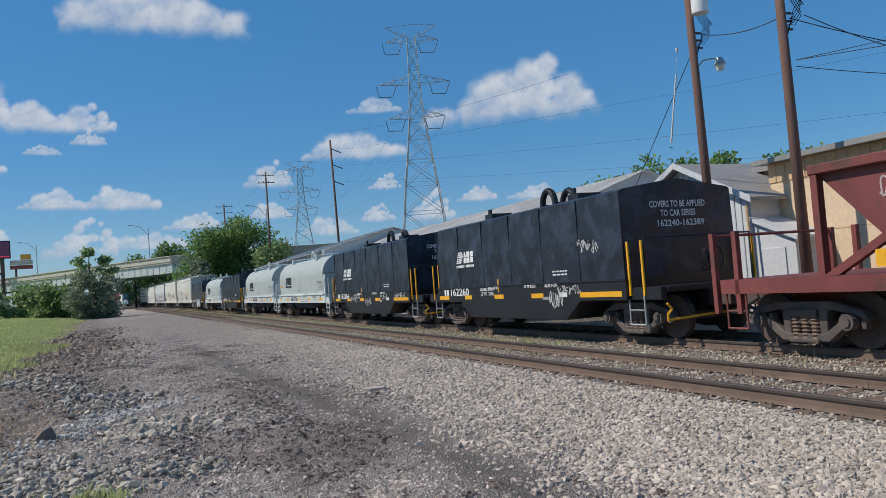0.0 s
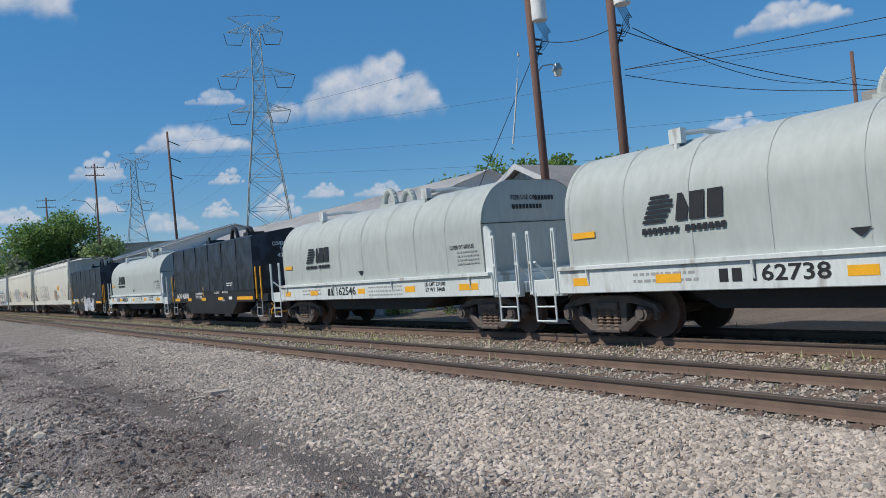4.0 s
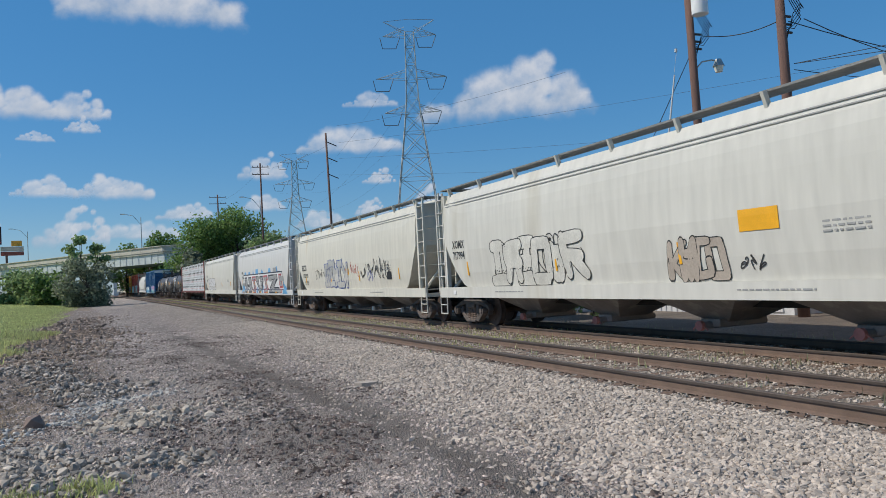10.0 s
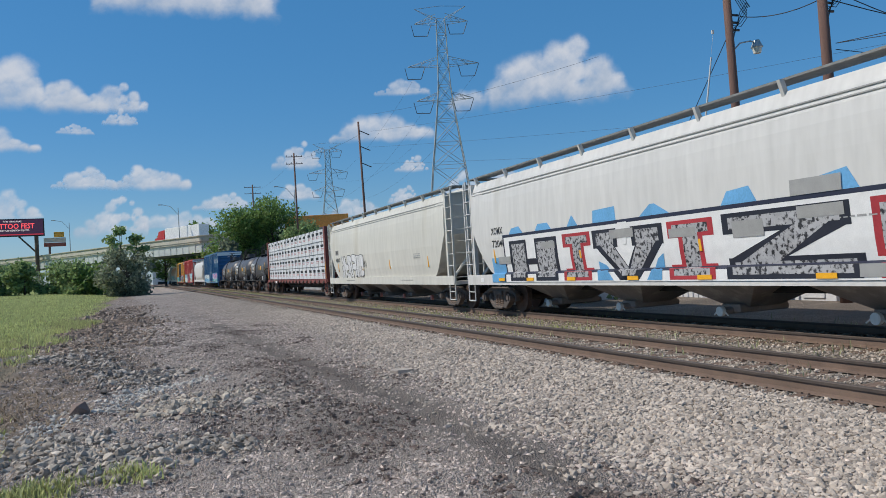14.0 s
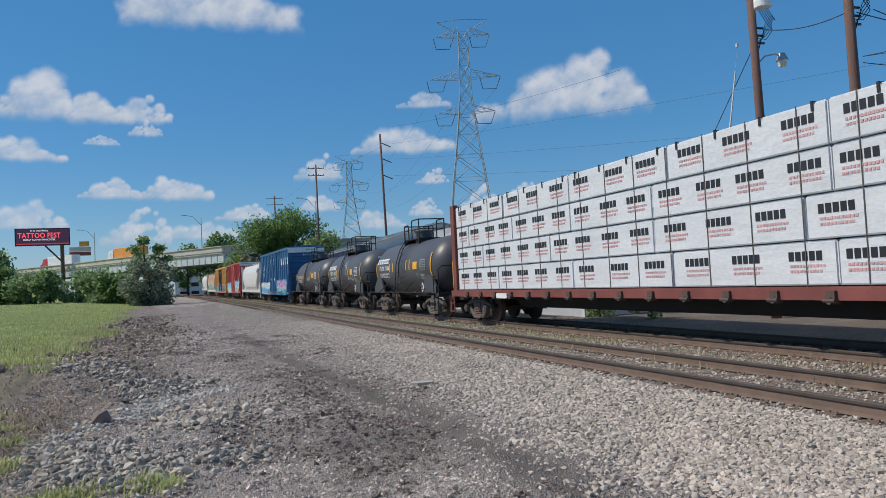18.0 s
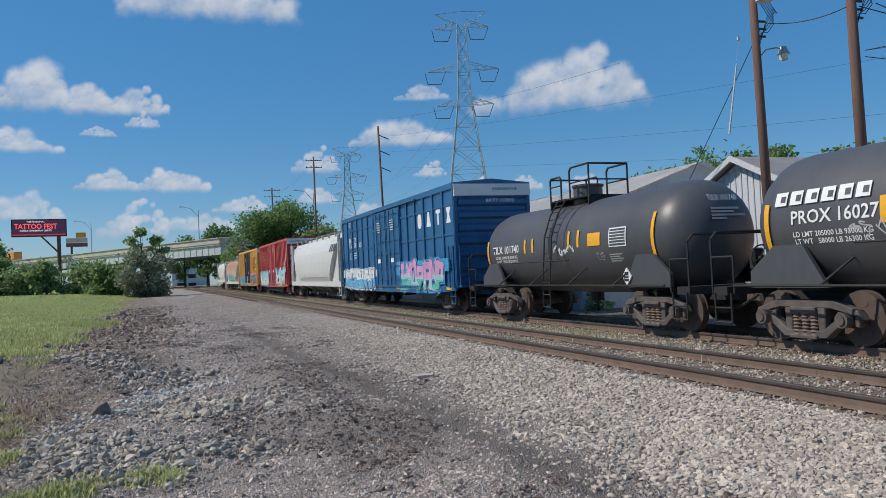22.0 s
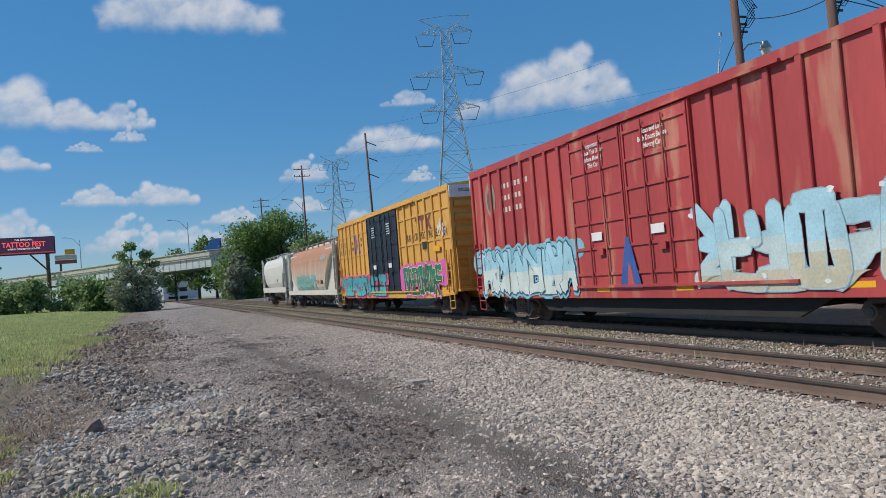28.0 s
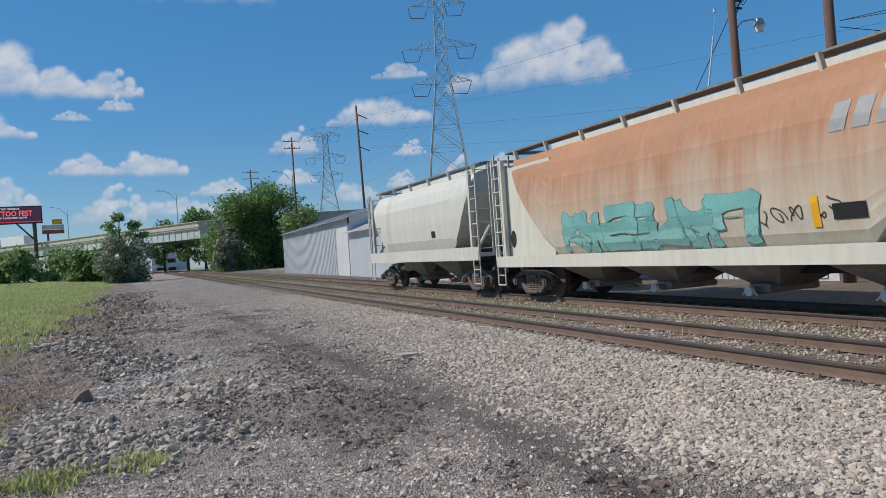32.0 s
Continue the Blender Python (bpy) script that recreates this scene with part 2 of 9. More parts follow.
M["drygrass"] = material("pale_weed_stems", (0.36, 0.37, 0.20), 0.8, var=0.25, scale=0.8, island=0.4)
M["ballast"] = material("limestone_ballast", (0.455, 0.385, 0.32), 0.9, var=0.12, scale=0.8, island=0.36, fine=0.12)
M["rubble"] = material("grey_broken_stone", (0.42, 0.36, 0.30), 0.9, var=0.2, scale=4.0, island=0.5, fine=0.15, second=(0.15, 0.135, 0.12), second_amount=0.6)
M["pebble"] = material("dirt_road_pebbles", (0.49, 0.405, 0.35), 0.9, var=0.25, scale=0.7, island=0.6)
M["pale_rubble"] = material("pale_grey_stone", (0.54, 0.50, 0.445), 0.9, var=0.15, scale=1.0, island=0.3)
M["soil"] = material("dark_lumpy_soil", (0.165, 0.122, 0.102), 0.95, var=0.3, scale=1.0, island=0.5)
M["grey_rubble"] = material("mid_grey_broken_stone", (0.40, 0.345, 0.285), 0.9, var=0.2, scale=3.0, island=0.5, fine=0.15)
M["tan_rubble"] = material("tan_grey_broken_stone", (0.47, 0.40, 0.32), 0.9, var=0.2, scale=3.0, island=0.4, fine=0.15)
M["tower"] = material("dull_tower_steel", (0.32, 0.35, 0.375), 0.65, 0.2, var=0.12, scale=2)
M["chute"] = material("grimy_hopper_steel", (0.22, 0.205, 0.20), 0.7, var=0.25, scale=1.5, second=(0.30, 0.28, 0.26), second_amount=0.4)
M["outlet"] = material("dusty_red_outlet_cap", (0.42, 0.17, 0.15), 0.7, var=0.2, scale=5)
M["clod"] = material("brown_earth_clods", (0.25, 0.188, 0.145), 0.95, var=0.3, scale=1.0, island=0.5)
M["wire"] = material("black_cable", (0.02, 0.02, 0.022), 0.6)
M["insul"] = material("dark_insulator", (0.05, 0.045, 0.045), 0.4)
M["glasslamp"] = material("lamp_lens", (0.75, 0.73, 0.65), 0.25)
M["unit"] = material("grey_rooftop_unit", (0.30, 0.29, 0.28), 0.5, 0.2, var=0.08, scale=1.0)


# ---- mesh helpers ----
def box(bm, x0, x1, y0, y1, z0, z1):
    v = [bm.verts.new((x, y, z)) for x in (x0, x1) for y in (y0, y1) for z in (z0, z1)]
    for f in ((0, 1, 3, 2), (4, 6, 7, 5), (0, 4, 5, 1), (2, 3, 7, 6), (0, 2, 6, 4), (1, 5, 7, 3)):
        bm.faces.new([v[i] for i in f])


def tube(bm, p, q, r, n=8, r2=None, cap=True):
    p, q = Vector(p), Vector(q)
    m = (q - p).to_track_quat("Z", "Y").to_matrix()
    r2 = r if r2 is None else r2
    rings = []
    for c, rad in ((p, r), (q, r2)):
        rings.append([bm.verts.new(c + m @ Vector((rad * math.cos(a), rad * math.sin(a), 0))) for a in (2 * math.pi * i / n for i in range(n))])
    for i in range(n):
        j = (i + 1) % n
        bm.faces.new((rings[0][i], rings[0][j], rings[1][j], rings[1][i]))
    if cap:
        bm.faces.new(rings[0][::-1]), bm.faces.new(rings[1])


def pipe(bm, pts, r, n=6):
    for a, b in zip(pts, pts[1:]):
        tube(bm, a, b, r, n)


def prism(bm, outline, axis, a0, a1):
    """Extrudes a closed outline of (u, v) along an axis: x takes (y, z), y takes (x, z), z takes (x, y)."""
    def at(u, v, a):
        return {"x": (a, u, v), "y": (u, a, v), "z": (u, v, a)}[axis]
    one = [bm.verts.new(at(u, v, a0)) for u, v in outline]
    two = [bm.verts.new(at(u, v, a1)) for u, v in outline]
    n = len(outline)
    bm.faces.new(one), bm.faces.new(two[::-1])
    for i in range(n):
        bm.faces.new((one[i], two[i], two[(i + 1) % n], one[(i + 1) % n]))


def sheet(bm, rows, closed=False):
    """A skin over rows of points."""
    vs = [[bm.verts.new(p) for p in r] for r in rows]
    for a, b in zip(vs, vs[1:]):
        n = len(a)
        for i in range(n if closed else n - 1):
            j = (i + 1) % n
            bm.faces.new((a[i], a[j], b[j], b[i]))
    return vs


def finish(bm, name, mats, bevel=0.0, smooth=False):
    bmesh.ops.recalc_face_normals(bm, faces=bm.faces[:])
    if bevel:
        bmesh.ops.bevel(bm, geom=bm.edges[:], offset=bevel, segments=1, affect="EDGES", clamp_overlap=True)
    me = bpy.data.meshes.new(name)
    bm.to_mesh(me)
    bm.free()
    for m in mats if isinstance(mats, (list, tuple)) else [mats]:
        me.materials.append(m)
    if smooth:
        me.polygons.foreach_set("use_smooth", [True] * len(me.polygons))
    return me


def part(name, bm, mat, parent, label="", bevel=0.0, smooth=False):
    """Links a bmesh (or a ready mesh) as one mesh object under a thing or a part."""
    me = bm if isinstance(bm, bpy.types.Mesh) else finish(bm, name, mat, bevel, smooth)
    ob = new(name, me)
    ob.parent = parent
    if label:
        ob["label"] = label
    return ob


def thing(name, label, category, group="", kind="", m=None):
    ob = new(name)
    ob.empty_display_size = 0.3
    if m is not None:
        ob.matrix_basis = m
    return tagged(ob, label, category, group, kind)


def solid(name, bm, mat, label, category, group="", kind="", bevel=0.0, smooth=False, m=None):
    ob = new(name, finish(bm, name, mat, bevel, smooth))
    if m is not None:
        ob.matrix_basis = m
    return tagged(ob, label, category, group, kind)


def fast_mesh(name, verts, faces, mat):
    """A large mesh from numpy arrays of points and triangles or quads."""
    me = bpy.data.meshes.new(name)
    verts, faces = np.asarray(verts, np.float32), np.asarray(faces, np.int32)
    nf, k = faces.shape
    me.vertices.add(len(verts)), me.loops.add(nf * k), me.polygons.add(nf)
    me.vertices.foreach_set("co", verts.ravel())
    me.loops.foreach_set("vertex_index", faces.ravel())
    me.polygons.foreach_set("loop_start", np.arange(0, nf * k, k, dtype=np.int32))
    me.update(calc_edges=True)
    me.polygons.foreach_set("use_smooth", np.zeros(nf, bool))
    me.materials.append(mat)
    return me


def writing(name, text, size, mat, parent, m, label="", width=None, spacing=1.0, skin=None):
    """Painted lettering as a thin mesh. m: its pose in the parent's space; skin: the x of a curved side by height, which it follows."""
    cu = bpy.data.curves.new(name, "FONT")
    cu.body, cu.size, cu.align_x, cu.align_y, cu.resolution_u = text, size, "CENTER", "CENTER", 2
    cu.space_character, cu.offset = spacing, 0.016 * size
    tmp = bpy.data.objects.new(name, cu)
    scene.collection.objects.link(tmp)
    dg = bpy.context.evaluated_depsgraph_get()
    me = bpy.data.meshes.new_from_object(tmp.evaluated_get(dg))
    bpy.data.objects.remove(tmp)
    me.materials.clear()
    me.materials.append(mat)
    if width:
        xs = [v.co.x for v in me.vertices]
        k = width / max(1e-6, max(xs) - min(xs))
        for v in me.vertices:
            v.co.x *= k
    if skin:
        for v in me.vertices:
            v.co.z = m.translation.x - skin(m.translation.z + v.co.y) + 0.007
    ob = new(name, me)
    ob.parent, ob.matrix_basis = parent, m
    if label:
        ob["label"] = label
    return ob


def on_side(x, y, z):
    """Pose of lettering on a face that looks towards -x."""
    return Matrix.Translation((x, y, z)) @ Matrix(((0, 0, -1, 0), (-1, 0, 0, 0), (0, 1, 0, 0), (0, 0, 0, 1)))


def on_end(x, y, z):
    """Pose of lettering on a face that looks towards -y."""
    return Matrix.Translation((x, y, z)) @ Matrix(((1, 0, 0, 0), (0, 0, -1, 0), (0, 1, 0, 0), (0, 0, 0, 1)))


# ---- stones, leaves and blades in bulk ----
rng = np.random.default_rng(7)
ICO = np.array([(0, 0, 1), (0.894, 0, 0.447), (0.276, 0.851, 0.447), (-0.724, 0.526, 0.447), (-0.724, -0.526, 0.447), (0.276, -0.851, 0.447),
                (0.724, 0.526, -0.447), (-0.276, 0.851, -0.447), (-0.894, 0, -0.447), (-0.276, -0.851, -0.447), (0.724, -0.526, -0.447), (0, 0, -1)])
ICO_F = np.array([(0, 1, 2), (0, 2, 3), (0, 3, 4), (0, 4, 5), (0, 5, 1), (1, 6, 2), (2, 7, 3), (3, 8, 4), (4, 9, 5), (5, 10, 1),
                  (2, 6, 7), (3, 7, 8), (4, 8, 9), (5, 9, 10), (1, 10, 6), (11, 7, 6), (11, 8, 7), (11, 9, 8), (11, 10, 9), (11, 6, 10)])
OCT = np.array([(1, 0, 0), (0, 1, 0), (-1, 0, 0), (0, -1, 0), (0, 0, 1), (0, 0, -1)], float)
OCT_F = np.array([(0, 1, 4), (1, 2, 4), (2, 3, 4), (3, 0, 4), (1, 0, 5), (2, 1, 5), (3, 2, 5), (0, 3, 5)])


def turns(n):
    q = rng.normal(size=(n, 4))
    q /= np.linalg.norm(q, axis=1)[:, None]
    w, x, y, z = q.T
    return np.stack([1 - 2 * (y * y + z * z), 2 * (x * y - z * w), 2 * (x * z + y * w), 2 * (x * y + z * w), 1 - 2 * (x * x + z * z), 2 * (y * z - x * w),
                     2 * (x * z - y * w), 2 * (y * z + x * w), 1 - 2 * (x * x + y * y)], 1).reshape(n, 3, 3)


def stones(name, xyz, size, mat, label, category, coarse=False):
    """Broken stones: jittered lumps of the given sizes at the given places, as one object."""
    base, tri = (OCT, OCT_F) if coarse else (ICO, ICO_F)
    n, k = len(xyz), len(base)
    v = base[None] * (1 + rng.uniform(-0.42, 0.38, (n, k, 1))) * rng.uniform(0.5, 1.2, (n, 1, 3)) * np.asarray(size)[:, None, None] * 0.5
    v = np.einsum("nij,nkj->nki", turns(n), v) * np.array((1, 1, 0.8)) + np.asarray(xyz)[:, None]
    f = tri[None] + (np.arange(n) * k)[:, None, None]
    ob = new(name, fast_mesh(name, v.reshape(-1, 3), f.reshape(-1, 3), mat))
    return tagged(ob, label, category, "", "stuff")


def leaf_mesh(name, centres, size, mat, flat=0.0):
    n = len(centres)
    quad = np.array([(-0.5, -0.32, 0), (0.5, -0.22, 0.08), (0.45, 0.3, 0), (-0.4, 0.34, -0.08)])
    v = quad[None] * np.asarray(size)[:, None, None]
    v = np.einsum("nij,nkj->nki", turns(n), v) + centres[:, None]
    f = np.arange(n * 4).reshape(n, 4)
    return fast_mesh(name, v.reshape(-1, 3), f, mat)


def blade_mesh(name, roots, height, mat, lean=0.35, width=0.02):
    n = len(roots)
    a = rng.uniform(0, 2 * np.pi, n)
    d = np.stack([np.cos(a), np.sin(a), np.zeros(n)], 1)
    side = np.stack([-np.sin(a), np.cos(a), np.zeros(n)], 1) * width * rng.uniform(0.6, 1.4, (n, 1))
    h = np.asarray(height)[:, None]
    le = rng.uniform(0, lean, (n, 1)) * h
    up = np.array((0, 0, 1.0))
    v = np.stack([roots - side, roots + side, roots + d * le * 0.4 + up * h * 0.6 + side * 0.7, roots + d * le * 0.4 + up * h * 0.6 - side * 0.7, roots + d * le + up * h], 1)
    i = (np.arange(n) * 5)[:, None]
    tri = np.concatenate([i + np.array((0, 1, 2)), i + np.array((0, 2, 3)), i + np.array((3, 2, 4))], 1).reshape(-1, 3)
    return fast_mesh(name, v.reshape(-1, 3), tri, mat)


# ---- ground ----
def grass_edge(y):
    return -5.3 + 0.035 * min(y, 42) + 0.5 * noise.noise(Vector((0.3, y * 0.35, 0))) + 0.9 * noise.noise(Vector((0.7, y * 0.11, 2)))


def road_mid(y):
    """The smooth, dark wheel track of the dirt road."""
    return float(np.interp(y, (4, 7, 10, 14.5, 22, 40), (3.1, 3.15, 3.25, 2.85, 2.7, 2.3)))


def ballast_edge(y):
    """Where the ballast shoulder thins out, measured from the bending line."""
    return float(np.interp(y, (0, 9, 13, 22, 38, 75), (3.7, 3.6, 3.8, 4.45, 5.0, 5.6)))


def ground_height(x, y):
    z = rise(y)
    xb = x - bend(min(max(y, -200), 260))
    up = min(max((xb - 4.9) / 1.2, 0), 1) * min(max((15.2 - xb) / 1.4, 0), 1)
    z += 0.06 * up * up * (3 - 2 * up)
    dip = max(0, 1 - abs(xb - 9.67) / 0.7)
    z -= 0.03 * dip
    if -8 < x < 4.5 and 2 < y < 26:
        near = min(1, (4.5 - x) / 1.5) * min(1, (26 - y) / 6, (y - 2) / 2)
        z += near * (0.10 * noise.noise(Vector((x * 0.5, y * 0.45, 3))) + 0.055 * noise.noise(Vector((x * 1.9, y * 1.6, 1))) + 0.035 * noise.noise(Vector((x * 4.7, y * 4.1, 2))) + 0.018 * noise.noise(Vector((x * 11, y * 10, 4))))
        z += 0.16 * math.exp(-((x - 1.6) / 0.9) ** 2 - ((y - 13.5) / 3.5) ** 2) - 0.12 * math.exp(-((x + 0.1) / 0.8) ** 2 - ((y - 12.4) / 0.7) ** 2)
        z += 0.14 * math.exp(-((x - 0.2) / 1.0) ** 2 - ((y - 10.2) / 1.3) ** 2)
        z -= 0.05 * near * math.exp(-((x - road_mid(y)) / 0.38) ** 2)
        churned = math.exp(-((x - 2.1) / 0.8) ** 2 - ((y - 10.5) / 4.0) ** 2)
        z += churned * (0.07 * abs(noise.noise(Vector((x * 2.6, y * 1.3, 11)))) + 0.05 * noise.noise(Vector((x * 6.5, y * 5.5, 12))))
        clods = min(1, max(0, (0.3 - x) / 1.0)) * min(1, max(0, (y - 13) / 3))
        z += clods * (0.10 * abs(noise.noise(Vector((x * 1.7, y * 1.1, 21)))) + 0.06 * noise.noise(Vector((x * 4.2, y * 3.0, 22))))
    if x < grass_edge(y):
        z += min(0.5, 0.02 * (grass_edge(y) - x)) + min(1.2, max(0, y - 30) * 0.006) * min(1, (grass_edge(y) - x) / 8)
    return z


def steps(parts):
    out = []
    for a, b, d in parts:
        out += list(np.arange(a, b, d))
    return out + [parts[-1][1]]


gx = steps([(-1600, -400, 200), (-400, -100, 50), (-100, -30, 7), (-30, -8, 1.2), (-8, -3.4, 0.2), (-3.4, 4.6, 0.085), (4.6, 8, 0.2), (8, 16, 0.35), (16, 40, 3), (40, 160, 15), (160, 1600, 180)])
gy = steps([(-400, -60, 60), (-60, 0, 6), (0, 3, 0.6), (3, 5, 0.2), (5, 15, 0.085), (15, 26, 0.16), (26, 60, 0.7), (60, 140, 3), (140, 300, 10), (300, 900, 60), (900, 3400, 250)])
verts = [(x, y, ground_height(x, y)) for y in gy for x in gx]
nx = len(gx)
quads = [(j * nx + i, j * nx + i + 1, (j + 1) * nx + i + 1, (j + 1) * nx + i) for j in range(len(gy) - 1) for i in range(nx - 1)]
gm = bpy.data.materials.new("ground_dirt_gravel_grass")
ground = tagged(new("ground", fast_mesh("ground", verts, quads, gm)), "grey dirt and gravel ground with grass verge beside the tracks", "ground", "", "structure")
ground.data.polygons.foreach_set("use_smooth", [True] * len(ground.data.polygons))
zone = ground.data.color_attributes.new("zone", "FLOAT_COLOR", "POINT")
cols = []
for x, y, z in verts:
    w = 0.45 * noise.noise(Vector((x * 0.8, y * 0.5, 5))) + 0.2 * noise.noise(Vector((x * 3, y * 3, 5)))
    xb = x - bend(min(max(y, -200), 260))
    edge = ballast_edge(y) + 0.35
    ball = min(max((xb + w - edge) / 0.5, 0), 1) * min(max((17.0 - xb + 3 * w) / 1.0, 0), 1)
    far_gravel = 0.75 if 17 < xb < 60 and y > -60 else 0.0
    grass = min(max((grass_edge(y) - x + w * 1.5) / 0.9, 0), 1) if y > 22 or x < -9 else min(max((-2.9 - x + w * 2) / 0.5, 0), 1) * (0.35 if y < 9 else 0.15)
    if xb > 62 or y > 320:
        grass = 1.0
    mud_and_shade = 1.1 * math.exp(-((x - road_mid(y)) / 0.42) ** 2) * min(1, max(0, (44 - y) / 14)) + 0.95 * math.exp(-((x - 2.15) / 0.5) ** 2 - ((y - 10.5) / 2.6) ** 2) + 0.9 * math.exp(-((x - 1.6) / 0.3) ** 2 - ((y - 7.3) / 0.5) ** 2)
    # the train's shadow, painted as a dark strip under and behind it
    mud_and_shade += 1.1 * min(1, max(0, (xb - 12.5) / 0.5)) * min(1, max(0, (20.0 - xb + 4 * w) / 0.8))
    mud_and_shade += 0.7 * math.exp(-((x - 4.5) / 0.35) ** 2 - ((y - 7.4) / 0.35) ** 2) + 0.8 * math.exp(-((x + 0.3) / 0.3) ** 2 - ((y - 7.5) / 0.3) ** 2) + 0.45 * math.exp(-((x - 1.6) / 0.4) ** 2) * min(1, max(0, (60 - y) / 25)) * (y > 14)
    patch_ = max(0, noise.noise(Vector((x * 0.75, y * 0.4, 8))) + 0.6 * noise.noise(Vector((x * 2.2, y * 1.5, 6))) - 0.12) * 1.3 if y < 60 else 0
    brown = min(1, max(0, (float(np.interp(y, (8, 13, 18, 60, 90), (-1.6, -0.6, 0.2, 0.1, -1.5))) + w * 1.4 - x) / 0.6)) * (1 if y > 8 else 0.5)
    cols += [max(ball, far_gravel), grass, min(1, mud_and_shade * (0.62 + 0.7 * w) + patch_ * (1 - ball) * 0.55), brown]
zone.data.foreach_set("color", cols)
gm.use_nodes = True
N, L = gm.node_tree.nodes, gm.node_tree.links
bs = N["Principled BSDF"]
bs.inputs["Roughness"].default_value, bs.inputs["Specular IOR Level"].default_value = 0.92, 0.25
at = N.new("ShaderNodeAttribute")
at.attribute_name = "zone"
sep = N.new("ShaderNodeSeparateColor")
L.new(at.outputs["Color"], sep.inputs[0])
tc = N.new("ShaderNodeTexCoord")


def tex(kind, scale, detail=4):
    n = N.new(kind)
    n.inputs["Scale"].default_value = scale
    if kind == "ShaderNodeTexNoise":
        n.inputs["Detail"].default_value = detail
    L.new(tc.outputs["Object"], n.inputs["Vector"])
    return n


def blend(fac, a, b):
    n = N.new("ShaderNodeMix")
    n.data_type = "RGBA"
    for sock, v in ((n.inputs[0], fac), (n.inputs[6], a), (n.inputs[7], b)):
        if isinstance(v, tuple):
            sock.default_value = rgb(v)
        else:
            L.new(v, sock)
    return n.outputs[2]


vor, vor2, nz, nz2, nz3 = tex("ShaderNodeTexVoronoi", 22), tex("ShaderNodeTexVoronoi", 55), tex("ShaderNodeTexNoise", 0.9, 6), tex("ShaderNodeTexNoise", 9, 6), tex("ShaderNodeTexNoise", 0.12, 5)
cell = N.new("ShaderNodeSeparateColor")
L.new(vor.outputs["Color"], cell.inputs[0])
cell2 = N.new("ShaderNodeSeparateColor")
L.new(vor2.outputs["Color"], cell2.inputs[0])
dirt = blend(nz.outputs[0], (0.39, 0.325, 0.278), (0.63, 0.54, 0.465))
dirt = blend(nz2.outputs[0], dirt, (0.37, 0.30, 0.258))
peb = N.new("ShaderNodeMapRange")
peb.inputs[1].default_value, peb.inputs[2].default_value = 0.62, 0.75
L.new(cell2.outputs[0], peb.inputs[0])
dirt = blend(peb.outputs[0], dirt, (0.55, 0.48, 0.41))
gravel = blend(cell.outputs[0], (0.26, 0.218, 0.18), (0.54, 0.46, 0.38))
gcol = blend(nz3.outputs[0], (0.29, 0.34, 0.11), (0.54, 0.56, 0.22))
gcol = blend(nz2.outputs[0], gcol, (0.33, 0.39, 0.12))
base = blend(sep.outputs[0], dirt, gravel)
base = blend(at.outputs["Alpha"], base, blend(nz2.outputs[0], (0.24, 0.185, 0.145), (0.50, 0.40, 0.32)))
# dark channel: mud, bare soil patches and the train's painted-in shadow
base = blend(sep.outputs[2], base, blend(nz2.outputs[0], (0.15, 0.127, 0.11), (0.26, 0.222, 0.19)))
base = blend(sep.outputs[1], base, gcol)
L.new(base, bs.inputs["Base Color"])
bmp = N.new("ShaderNodeBump")
bmp.inputs["Distance"].default_value = 0.09
bmp.inputs["Strength"].default_value = 0.8
hm = N.new("ShaderNodeMath")
hm.operation = "ADD"
L.new(vor2.outputs["Distance"], hm.inputs[0]), L.new(nz2.outputs[0], hm.inputs[1])
L.new(hm.outputs[0], bmp.inputs["Height"]), L.new(bmp.outputs[0], bs.inputs["Normal"])


# ---- tracks ----
def rail_profile(bm_base, x_off, centre, y0, y1, step):
    prof_web = [(-0.07, 0.0), (0.07, 0.0), (0.065, 0.014), (0.012, 0.03), (0.012, 0.125), (-0.012, 0.125), (-0.012, 0.03), (-0.065, 0.014)]
    prof_head = [(-0.036, 0.125), (0.036, 0.125), (0.036, 0.158), (0.026, 0.168), (-0.026, 0.168), (-0.036, 0.158)]
    for prof, bm in ((prof_web, bm_base[0]), (prof_head, bm_base[1])):
        rows = []
        y = y0
        while y <= y1:
            rows.append([(centre + x_off + bend(y) + u, y, RAIL - 0.168 + v + rise(y)) for u, v in prof])
            y += step
        sheet(bm, rows, closed=True)


